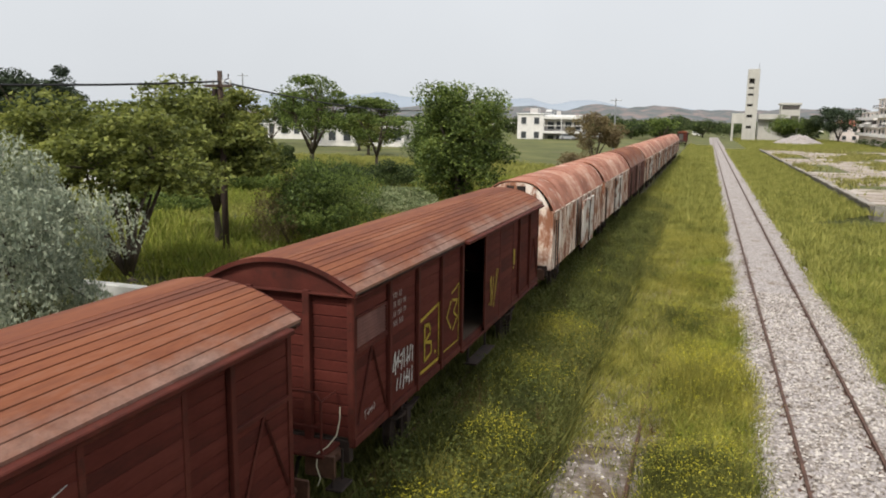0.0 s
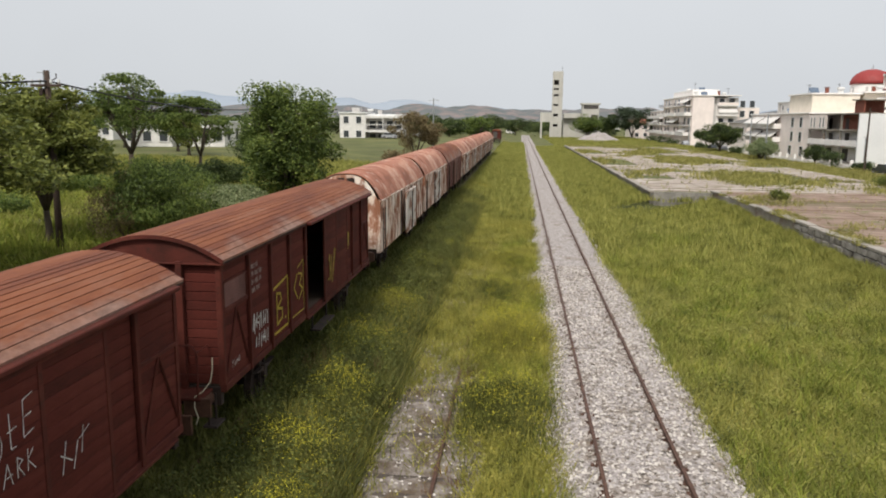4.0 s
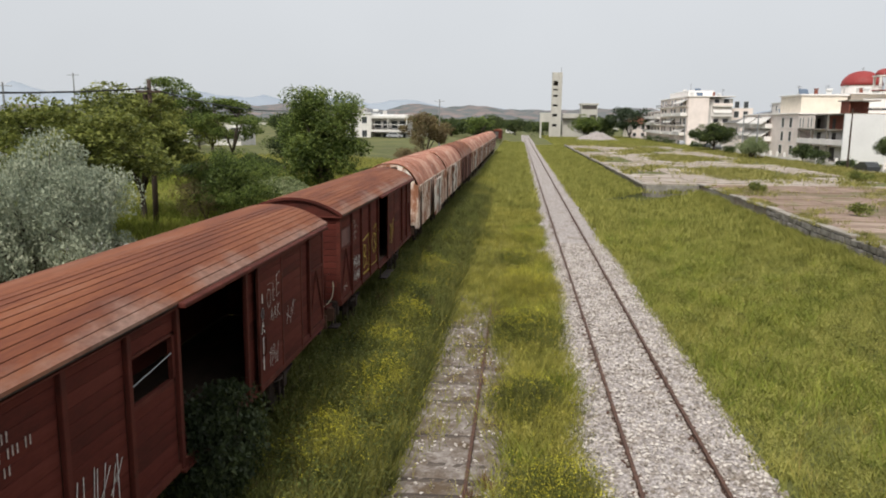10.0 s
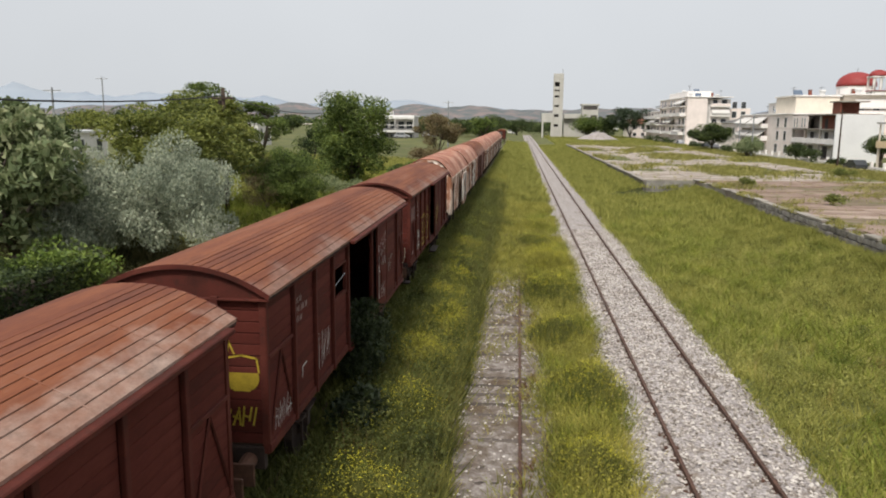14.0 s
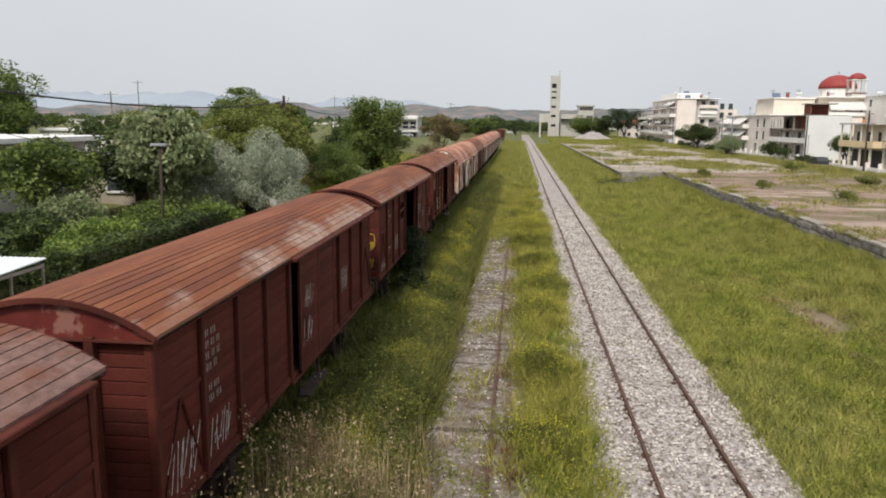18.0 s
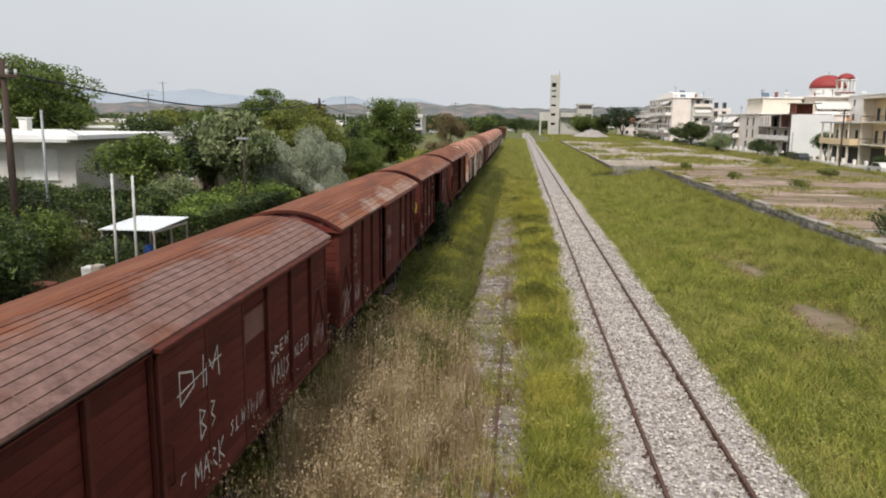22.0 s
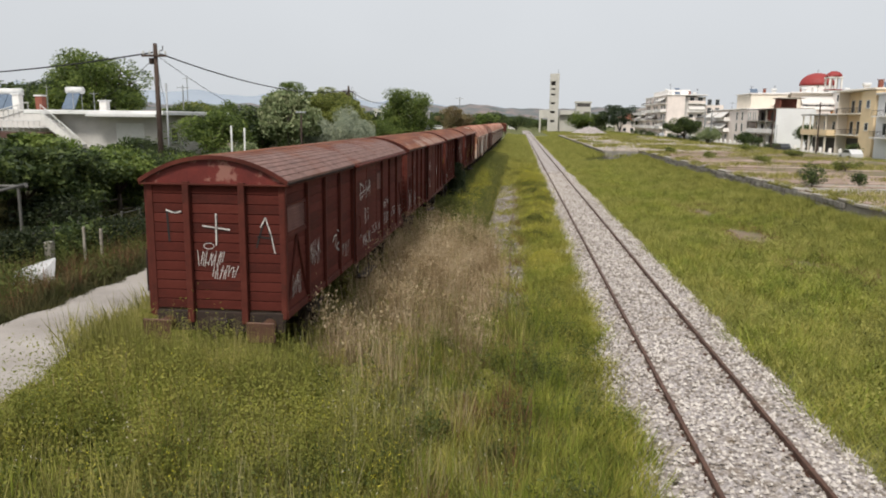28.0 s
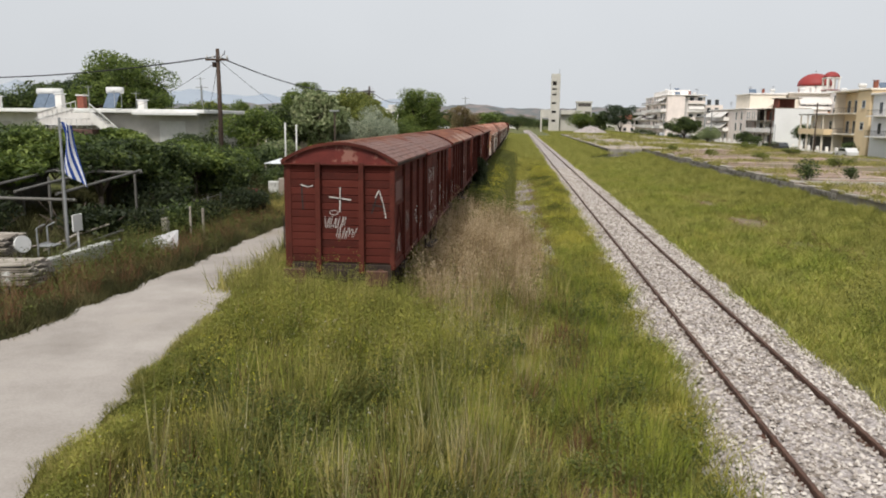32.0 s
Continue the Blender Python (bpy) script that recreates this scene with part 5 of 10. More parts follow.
meadow("sleeper_tufts", 24, 3600, (-2.9, 0.2, -34, 16), lambda x, y: 0.12 + 0.12 * smooth_noise(x, y, 0.8, 1.5), 5, 0.018, 0.06, 0.8, M_MIXED,
       "small tufts between the sunken sleepers", lambda x, y: 0.15 + 0.6 * (smooth_noise(x, y, 0.9, 8) > 0.55), "weeds")
meadow("ballast_tufts", 25, 5000, (0.8, 4.7, -50, 60), lambda x, y: 0.08 + 0.14 * smooth_noise(x, y, 0.8, 1.5), 6, 0.016, 0.05, 0.9, M_MIXED,
       "thin grass creeping over the ballast shoulders", lambda x, y: np.clip((np.abs(x - MAIN_X) - 1.15) / 0.8, 0, 1) * (smooth_noise(x, y, 1.1, 18) > 0.45) + 0.25 * (smooth_noise(x, y, 0.7, 28) > 0.93), "weeds")
# dark weeds along and under the wagons, shade put partly into their green
meadow("wagon_side_weeds", 31, 34000, (-4.75, -2.3, -20, 60), lambda x, y: 0.35 + 0.4 * smooth_noise(x, y, 1.6, 4.5), 4, 0.032, 0.09, 0.6, M_LUSH,
       "lush weeds along the wagons, part of their dark tone standing for shade", lambda x, y: np.clip(0.35 + 0.9 * smooth_noise(x, y, 1.8, 12), 0, 1), "weeds")
meadow("wagon_side_grass", 32, 7000, (-4.4, -2.2, -20, 70), lambda x, y: 0.4 + 0.35 * smooth_noise(x, y, 1.4, 6.5), 4, 0.024, 0.09, 0.5, M_YGRASS,
       "yellow-green weeds along the wagons", lambda x, y: 1.0 * (smooth_noise(x, y, 1.7, 22) > 0.5), "weeds")
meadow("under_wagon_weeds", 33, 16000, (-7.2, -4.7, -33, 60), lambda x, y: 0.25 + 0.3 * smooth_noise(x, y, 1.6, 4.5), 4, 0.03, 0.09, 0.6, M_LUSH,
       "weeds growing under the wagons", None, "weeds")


def clump_verts(r, x, y, z, h, radius, k, width, flare):
    """A fountain of k blades at each point: upright in the middle, leaning out and shorter at the rim."""
    n = len(x)
    u = r.uniform(0, 1, (n, k)) ** 0.7
    a = r.uniform(0, 2 * math.pi, (n, k))
    R = radius[:, None] * r.uniform(0.8, 1.2, (n, k))
    bx, by = x[:, None] + np.cos(a) * u * R * 0.55, y[:, None] + np.sin(a) * u * R * 0.55
    hh = h[:, None] * (1.05 - 0.45 * u) * r.uniform(0.6, 1.12, (n, k))
    out = flare * hh * (0.15 + u) * r.uniform(0.3, 1.0, (n, k))
    a2 = a + r.normal(0, 0.5, (n, k))
    w = width * r.uniform(0.6, 1.4, (n, k)) / 2
    t = r.uniform(0, 2 * math.pi, (n, k))
    zb = np.repeat(z[:, None], k, 1) - 0.03
    P = np.empty((n, k, 3, 3))
    P[:, :, 0] = np.stack([bx - np.cos(t) * w, by - np.sin(t) * w, zb], -1)
    P[:, :, 1] = np.stack([bx + np.cos(t) * w, by + np.sin(t) * w, zb], -1)
    P[:, :, 2] = np.stack([bx + np.cos(a2) * out, by + np.sin(a2) * out, zb + hh], -1)
    return P.reshape(-1, 3)


def dome_points(r, x, y, z, h, radius, k, low=0.15):
    """k points spread through a rough dome over each point."""
    n = len(x)
    a = r.uniform(0, 2 * math.pi, (n, k))
    u = r.uniform(0, 1, (n, k)) ** 0.5
    top = np.sqrt(np.clip(1 - 0.85 * u * u, 0.05, 1))
    v = low + (1 - low) * r.uniform(0, 1, (n, k)) ** 0.6
    X = x[:, None] + np.cos(a) * u * radius[:, None]
    Y = y[:, None] + np.sin(a) * u * radius[:, None]
    Z = z[:, None] + h[:, None] * top * v
    return X.ravel(), Y.ravel(), Z.ravel()


def tussocks(name, seed, n, box, hf, radius, k, width, flare, mat, label, keep=None, category="grass"):
    r, x, y = scatter(seed, n, *box, keep=keep)
    h = hf(x, y) * r.uniform(0.6, 1.3, len(x))
    return stuff(name, clump_verts(r, x, y, level(x, y), h, radius * r.uniform(0.6, 1.5, len(x)), k, width, flare), 3, mat, label, category)


def leafy(name, seed, n, box, hf, radius, k, size, mat, label, keep=None, category="weeds"):
    r, x, y = scatter(seed, n, *box, keep=keep)
    h = hf(x, y) * r.uniform(0.6, 1.3, len(x))
    X, Y, Z = dome_points(r, x, y, level(x, y), h, radius * r.uniform(0.6, 1.5, len(x)), k)
    return stuff(name, leaf_verts(r, X, Y, Z, size, 0.9), 3, mat, label, category)


# dry straw by the last wagon
def dry_keep(x, y):
    d = ((x + 3.1) / 1.75) ** 2 + ((y + 22.5) / 8.6) ** 2
    return np.clip(1.05 - d + 2.6 * (smooth_noise(x, y, 0.85, 5) - 0.5), 0, 1)


def dry_tall(x, y):
    return 0.42 + 1.05 * smooth_noise(x, y, 0.75, 2.5)


tussocks("dry_grass", 41, 5200, (-5.0, -1.0, -32, -12), lambda x, y: 1.25 * dry_tall(x, y), 0.2, 13, 0.02, 0.42, M_DRY,
         "tall bleached straw-coloured grass beside the last wagon", dry_keep)
tussocks("golden_grass", 43, 2000, (-5.0, -1.0, -33, -11), lambda x, y: 0.85 * dry_tall(x, y), 0.22, 12, 0.02, 0.5, M_GOLD,
         "golden ripening grass among the straw", lambda x, y: np.clip(dry_keep(x, y) * 1.2, 0, 1) * (smooth_noise(x, y, 1.3, 77) > 0.45))
tussocks("straw_undergrowth", 44, 2600, (-5.0, -0.9, -33, -10), lambda x, y: 0.55 * dry_tall(x, y), 0.24, 16, 0.02, 0.7, M_MIXED,
         "short green undergrowth among the straw", lambda x, y: np.clip(dry_keep(x, y) + 0.1, 0, 1))
leafy("straw_green_clumps", 45, 1300, (-5.0, -0.9, -33, -10), lambda x, y: 0.65 * dry_tall(x, y), 0.26, 36, 0.06, M_MIXLEAF, "green weeds growing through the straw", lambda x, y: np.clip(1.2 - dry_keep(x, y), 0.15, 1) * (smooth_noise(x, y, 0.9, 87) < 0.5))
# drooping panicles: many small husks round the top of each stem
r, x, y = scatter(42, 7000, -5.0, -1.0, -32, -12, dry_keep)
h = 1.25 * dry_tall(x, y) * r.uniform(0.75, 1.2, len(x))
k = 14
hz = np.repeat(h, k) * r.uniform(0.62, 1.04, len(x) * k)
stuff("dry_grass_ears", leaf_verts(r, np.repeat(x, k) + r.normal(0, 0.06, len(hz)), np.repeat(y, k) + r.normal(0, 0.06, len(hz)), np.repeat(level(x, y), k) + hz, 0.042, 2.4), 3, M_DRY, "bleached ears of the tall dry grass", "grass ears")


# tall mixed weeds at the train's end
def end_edge(y):
    return lane_right(y)


def end_keep(x, y):
    a = np.clip((x - end_edge(y) - 0.05) / 0.5 + 0.9 * (smooth_noise(x, y, 0.9, 31) - 0.5), 0, 1) * np.clip((1.0 + 0.5 * smooth_noise(x * 0.2, y, 1.3, 3) - x) / 0.5, 0, 1)
    wag = ~((y > -32.3) & (x < -4.7))
    holes = np.clip((smooth_noise(x, y, 0.42, 57) - 0.27) / 0.1, 0.12, 1)
    a = a * holes
    rail = 1 - 0.93 * np.exp(-((x + 1.05) / 0.45) ** 2) * (smooth_noise(x * 0.5, y, 1.6, 19) > 0.36)
    return a * rail * np.clip((-25 - y) / 6 + 0.6, 0, 1) * (0.25 + 0.75 * wag)


def end_rise(x, y):
    """Low by the lane and the ballast, tall in the middle, in uneven stands."""
    return np.clip((x - end_edge(y)) / 1.2, 0.4, 1) * np.clip((1.6 - x) / 1.6, 0.4, 1) * np.clip(0.62 + 1.4 * smooth_noise(x, y, 0.7, 3.5) ** 1.3, 0.6, 1.35)


green_side = lambda x, y: np.clip((x + 1.6) / 1.2, 0, 1)
stand = lambda x, y: smooth_noise(x, y * 0.8, 1.2, 12.0) - 0.04 * np.clip(1 - (x - end_edge(y)) / 2.2, 0, 1)
END = (-8.6, 1.4, -52, -22)
inner = lambda x, y: end_keep(x, y) * np.clip((x - end_edge(y) - 0.42) / 0.3, 0, 1)
dim = lambda x, y: inner(x, y) * np.clip((0.49 - stand(x, y)) / 0.06, 0.08, 1)
mid = lambda x, y: inner(x, y) * np.clip(1 - np.abs(stand(x, y) - 0.52) / 0.14, 0.12, 1) * (1 - 0.6 * green_side(x, y))
ripe = lambda x, y: end_keep(x, y) * np.clip((stand(x, y) - 0.56) / 0.06, 0.04, 1) * np.clip(1 - 1.2 * green_side(x, y), 0, 1)
fresh = lambda x, y: end_keep(x, y) * np.clip(0.12 + green_side(x, y) + 0.8 * (smooth_noise(x, y, 1.8, 47) > 0.62), 0, 1)
# Undergrowth takes the darker green so that gaps above it read as shaded.
meadow("weed_undergrowth", 51, 34000, END, lambda x, y: 0.35 * end_rise(x, y), 4, 0.026, 0.09, 0.8, M_LUSH, "tangled undergrowth beyond the last wagon", end_keep, "weeds")
tussocks("rough_grass", 52, 7000, END, lambda x, y: 0.85 * end_rise(x, y), 0.22, 16, 0.019, 0.65, M_MIXED, "rough grass tussocks beyond the last wagon", mid)
tussocks("green_tussock_grass", 53, 4600, END, lambda x, y: 0.75 * end_rise(x, y), 0.22, 20, 0.018, 0.6, M_FRESH, "fresh green tussock grass beside the ballast", fresh)
tussocks("golden_stems", 54, 2200, END, lambda x, y: 0.8 * end_rise(x, y), 0.2, 16, 0.010, 0.6, M_GOLD, "golden grass stems among the weeds", ripe)
tussocks("straw_stems", 63, 2600, END, lambda x, y: 0.95 * end_rise(x, y), 0.2, 14, 0.009, 0.55, M_DRY, "pale straw stems among the weeds", lambda x, y: ripe(x, y) * (smooth_noise(x, y, 1.1, 23) > 0.45))
tussocks("withered_dock", 64, 3600, END, lambda x, y: 0.6 * end_rise(x, y), 0.18, 16, 0.022, 0.6, M_RUST, "reddish withered weeds along the sunken rail", lambda x, y: np.clip((-24 - y) / 6, 0, 1) * np.exp(-((np.abs(x + 1.15) - 0.42) / 0.3) ** 2) * (smooth_noise(x, y, 0.9, 27) > 0.34) + end_keep(x, y) * 0.5 * (smooth_noise(x, y, 0.8, 67) > 0.66) * (x < -0.5), "weeds")
tussocks("pale_seeding_grass", 76, 2600, END, lambda x, y: 1.02 * end_rise(x, y), 0.2, 14, 0.016, 0.5, M_PALEGRASS, "pale silvery seeding grass standing in the weeds", lambda x, y: end_keep(x, y) * np.clip(np.exp(-((x + 2.9) / 1.5) ** 2) * (smooth_noise(x, y, 0.9, 91) > 0.46) + 0.5 * (smooth_noise(x, y, 0.9, 97) > 0.7), 0, 1) * (1 - green_side(x, y)))
leafy("leafy_weeds", 58, 4200, END, lambda x, y: 0.75 * end_rise(x, y), 0.26, 76, 0.03, M_MIXLEAF, "leafy grey-green weeds beyond the last wagon", mid)
leafy("dark_leafy_weeds", 65, 4200, END, lambda x, y: 0.62 * end_rise(x, y), 0.3, 56, 0.05, M_DARKLEAF, "dark leafy weed clumps beyond the last wagon", dim)
leafy("single_shrublets", 75, 150, END, lambda x, y: 0.5 + 0.2 * smooth_noise(x, y, 1.0, 2.0), 0.36, 160, 0.06, M_DARKLEAF, "small dark green shrublets standing in the weeds", inner)
by_wagon = lambda x, y: inner(x, y) * np.clip(np.exp(-((y + 34.5) / 3.0) ** 2) * (x < -2.2) + 0.45 * (x < -4.5) * (smooth_noise(x, y, 1.5, 61) > 0.5), 0, 1)
leafy("mustard_weeds", 66, 3000, END, lambda x, y: 0.85 * end_rise(x, y), 0.24, 90, 0.024, M_YGRASS, "yellow-green mustard weeds beyond the last wagon", by_wagon)
r, x, y = scatter(55, 2600, *END, keep=by_wagon)
X, Y, Z = dome_points(r, x, y, level(x, y), 0.85 * end_rise(x, y), np.full(len(x), 0.24), 18, 0.7)
stuff("weed_flowers", leaf_verts(r, X, Y, Z, 0.02), 3, M_FLOWER, "small yellow flowers on the tall weeds", "flowers")
r, x, y = scatter(56, 26000, *END, keep=lambda x, y: mid(x, y) * (smooth_noise(x, y, 1.3, 81) > 0.5))
stuff("weed_seed_heads", leaf_verts(r, x, y, level(x, y) + 0.95 * end_rise(x, y) * r.uniform(0.6, 1.1, len(x)), 0.022, 2.4), 3, M_WFLOWER, "pale seed heads on the tall weeds", "seed heads")
# tall weeds crowding the buffers and wheels of the last wagon
leafy("end_bushes", 74, 640, (-8.0, -3.2, -36.5, -32.2), lambda x, y: 0.95 + 0.65 * smooth_noise(x, y, 0.8, 4.0), 0.32, 110, 0.03, M_MIXLEAF, "bushy weeds crowding the last wagon's end", lambda x, y: np.clip((x - end_edge(y) - 0.5) / 0.4, 0, 1))
r, x, y = scatter(67, 900, -7.4, -4.2, -33.8, -32.0)
stuff("buffer_weeds", clump_verts(r, x, y, level(x, y), r.uniform(0.95, 1.5, len(x)), np.full(len(x), 0.25), 22, 0.016, 0.5), 3, M_MIXED, "tall weeds crowding the last wagon's buffers", "weeds")
for k, (edge, side, y0, y1) in enumerate(((lane_right, 1, -52, -24), (lane_left, -1, -52, 4))):
    r, x, y = scatter(80 + k, (6500, 3500)[k], -0.04, 0.7, y0, y1)
    x = edge(y) + side * x
    h = (0.2 + 0.42 * smooth_noise(x, y, 0.7, 9.0)) * np.clip(0.5 + side * (x - edge(y)), 0.45, 1.2)
    stuff("lane_edge_fringe", clump_verts(r, x, y, level(x, y) + 0.02, h, np.full(len(x), 0.2), 16, 0.016, 1.0), 3, M_MIXED if k == 0 else M_SCRUB, "ragged grass creeping over the edge of the lane", "grass")
    j = (r.uniform(0, 1, len(x)) < 0.6) & (np.abs(x - edge(y)) > 0.25)
    X, Y, Z = dome_points(r, x[j], y[j], level(x[j], y[j]) + 0.02, h[j], np.full(j.sum(), 0.2), 40)
    stuff("lane_edge_leaves", leaf_verts(r, X, Y, Z, 0.032, 0.9), 3, M_MIXLEAF if k == 0 else M_SCRUB, "low leafy weeds along the edge of the lane", "weeds")
tussocks("withered_stalks", 77, 900, (-4.6, -2.4, -20, 40), lambda x, y: 0.45 + 0.45 * smooth_noise(x, y, 1.0, 3.5), 0.16, 14, 0.014, 0.5, M_RUST, "brown withered stalks among the weeds along the wagons", lambda x, y: np.clip((smooth_noise(x, y, 1.1, 43) - 0.42) / 0.1, 0, 1), "weeds")
# low plants with reddish stems along the sunken siding
tussocks("siding_dock", 68, 2400, (-3.1, -0.3, -30, 20), lambda x, y: 0.25 + 0.25 * smooth_noise(x, y, 1.0, 3.5), 0.15, 14, 0.02, 0.7, M_RUST, "reddish withered weeds beside the sunken siding",
         lambda x, y: np.exp(-((np.abs(x + 1.7) - 1.05) / 0.25) ** 2) * (smooth_noise(x, y, 1.5, 37) > 0.4), "weeds")
# looser, leafy stands along the wagons and between the tracks
leafy("wagon_side_clumps", 69, 2400, (-4.7, -2.5, -19, 48), lambda x, y: 0.5 + 0.55 * smooth_noise(x, y, 1.2, 13.5), 0.3, 44, 0.05, M_DARKLEAF, "dark leafy clumps along the wagons", lambda x, y: 1.0 * (smooth_noise(x, y, 1.5, 44) > 0.4))
leafy("wagon_side_mixed", 70, 2200, (-4.7, -2.4, -19, 48), lambda x, y: 0.5 + 0.5 * smooth_noise(x, y, 1.2, 23.5), 0.26, 34, 0.042, M_LUSH, "grey-green leafy clumps along the wagons", lambda x, y: 1.0 * (smooth_noise(x, y, 1.5, 54) > 0.45))
r, x, y = scatter(59, 130000, 4.3, 14.4, -44, 30, lambda x, y: right_keep(x, y) * (0.2 + 0.8 * (smooth_noise(x, y, 1.5, 71) > 0.52)))
stuff("meadow_leaves", leaf_verts(r, x, y, level(x, y) + r.uniform(0.05, 0.46, len(x)), 0.055), 3, M_GRASS, "small leaves of the meadow weeds", "weed leaves")
r, x, y = scatter(60, 50000, -4.7, -2.3, -16, 50, lambda x, y: 0.3 + 0.7 * (smooth_noise(x, y, 1.1, 75) > 0.45))
stuff("wagon_side_leaves", leaf_verts(r, x, y, level(x, y) + r.uniform(0.05, 0.8, len(x)) * (0.4 + 0.9 * smooth_noise(x, y, 1.3, 12)), 0.06), 3, M_LUSH, "broad leaves of the weeds along the wagons", "weed leaves")


# rounded stands of flowering mustard: x, y, radius, height, share of flowers
MUSTARD = [(0.3, 18.6, 1.25, 1.0, 0.8), (-3.1, 12.2, 1.0, 0.9, 1.0), (0.1, 13.0, 1.2, 0.85, 0.7), (-3.3, 20, 1.3, 0.85, 0.5), (-0.6, 24, 1.4, 0.7, 0.5), (-3.3, 9.4, 1.0, 0.9, 1.0), (-2.9, 6.8, 1.1, 0.85, 1.0),
           (0.75, 2.6, 0.85, 0.85, 1.0), (0.3, -1.2, 0.8, 0.6, 0.6), (-3.3, 3.6, 1.0, 0.85, 0.9), (-3.3, -3.9, 1.0, 0.95, 0.9), (0.25, -7.2, 0.8, 0.75, 0.9), (-3.2, -8.2, 1.0, 0.7, 0.4), (-3.3, 0.2, 1.0, 0.8, 0.8),
           (0.2, -12, 0.75, 0.6, 0.7), (-3.2, -13.5, 1.0, 0.75, 0.2), (0.2, 7.3, 0.9, 0.7, 0.4), (-3.4, 16.2, 1.1, 0.85, 0.6), (0.3, -17.5, 0.7, 0.5, 0.6), (-3.4, 27, 1.2, 0.8, 0.3), (-2.4, 32, 1.5, 0.7, 0.3), (-0.2, 30.5, 1.2, 0.6, 0.3)]
for i, (cx, cy, rad, hh, fl) in enumerate(MUSTARD):
    r = np.random.RandomState(200 + i)
    n = int(2600 * rad * rad)
    x, y = cx + r.normal(0, 0.6 * rad, n), cy + r.normal(0, 1.05 * rad, n)
    keep = ~((x > -2.6) & (x < -0.75) & (r.uniform(0, 1, n) < 0.75)) & (x < 1.55) & (x > -4.5)
    x, y = x[keep], y[keep]
    n = len(x)
    d = np.hypot((x - cx) / 1.1, (y - cy) / 1.5) / rad
    tall = hh * (0.35 + 0.75 * np.exp(-(d * 1.25) ** 2)) * (0.6 + 0.7 * smooth_noise(x, y, 0.45, 3.0 + i))
    bush = thing("mustard_plant", "loose stand of yellow-flowering wild mustard beside the siding", "wild plant", "flowering mustard stands")
    v = tuft_verts(r, x, y, level(x, y), tall * r.uniform(0.75, 1.1, n), 2, 0.014, 0.05, 0.28)
    ob = new("stem_mass", array_mesh("stem_mass", v, 3, M_YGRASS if i % 3 == 0 else M_LUSH))
    ob.parent, ob["kind"] = bush, "stuff"
    lz = level(x, y) + tall * r.uniform(0.2, 0.85, n)
    ob = new("foliage", array_mesh("foliage", leaf_verts(r, x, y, lz, 0.05), 3, M_MIXLEAF if fl > 0.5 else M_LUSH))
    ob.parent, ob["kind"] = bush, "stuff"
    m = int(n * 1.0 * fl) + 20
    j = r.randint(0, n, m)
    fz = level(x[j], y[j]) + tall[j] * r.uniform(0.72, 1.08, m)
    ob = new("bloom", array_mesh("bloom", leaf_verts(r, x[j] + r.normal(0, 0.05, m), y[j] + r.normal(0, 0.05, m), fz, 0.026), 3, M_FLOWER))
    ob.parent, ob["kind"] = bush, "stuff"
r, x, y = scatter(57, 9000, -4.2, 1.2, -20, 34, lambda x, y: ((x < -2.5) | (x > -0.3)) * (smooth_noise(x, y, 2.4, 61) > 0.45))
stuff("scattered_flowers", leaf_verts(r, x, y, level(x, y) + r.uniform(0.3, 0.7, len(x)), 0.026), 3, M_FLOWER, "scattered small yellow flowers by the siding", "flowers")

# left of the wagons: verge, gardens and fields
meadow("verge_weeds", 61, 26000, (-14.5, -10.2, -48, 8), lambda x, y: 0.12 + 0.22 * smooth_noise(x, y, 1.7, 3.0), 4, 0.026, 0.10, 0.8, M_SCRUB,
       "low brownish scrub on the verge of the lane", lambda x, y: np.clip((lane_left(y) - x) / 0.3, 0, 1) * (0.5 + 0.5 * (smooth_noise(x, y, 1.5, 7) > 0.4)), "weeds")
leafy("verge_clumps", 71, 1500, (-12.9, -10.3, -46, 0), lambda x, y: 0.3 + 0.5 * smooth_noise(x, y, 1.3, 3.0), 0.3, 34, 0.05, M_DARKLEAF, "dull green leafy scrub beside the lane", lambda x, y: np.clip((lane_left(y) - 0.1 - x) / 0.3, 0, 1) * np.clip((y + 29.5) / 1.0, 0.15, 1))
leafy("verge_green_clumps", 72, 800, (-12.9, -10.4, -46, 0), lambda x, y: 0.35 + 0.5 * smooth_noise(x, y, 1.3, 6.0), 0.32, 40, 0.055, M_DARKLEAF, "green leafy weeds beside the lane", lambda x, y: np.clip((lane_left(y) - 0.1 - x) / 0.3, 0, 1) * (smooth_noise(x, y, 1.9, 17) > 0.5))
meadow("verge_green", 62, 16000, (-20, -12.5, -48, 14), lambda x, y: 0.2 + 0.3 * smooth_noise(x, y, 1.9, 9.0), 4, 0.035, 0.10, 0.8, M_SCRUB,
       "rough dim weeds in the gardens beside the lane", None, "weeds")
meadow("lane_edge_weeds", 63, 9000, (-8.6, -7.0, -32, 24), lambda x, y: 0.3 + 0.4 * smooth_noise(x, y, 1.3, 9.0), 4, 0.026, 0.08, 0.5, M_MIXED,
       "weeds between the lane and the wagons", None, "weeds")
meadow("field_grass", 64, 30000, (-46, -9.5, 14, 80), lambda x, y: 0.25 + 0.35 * smooth_noise(x, y, 5.0, 3.0), 3, 0.06, 0.14, 0.5, M_GRASS,
       "green field grass behind the wagons")
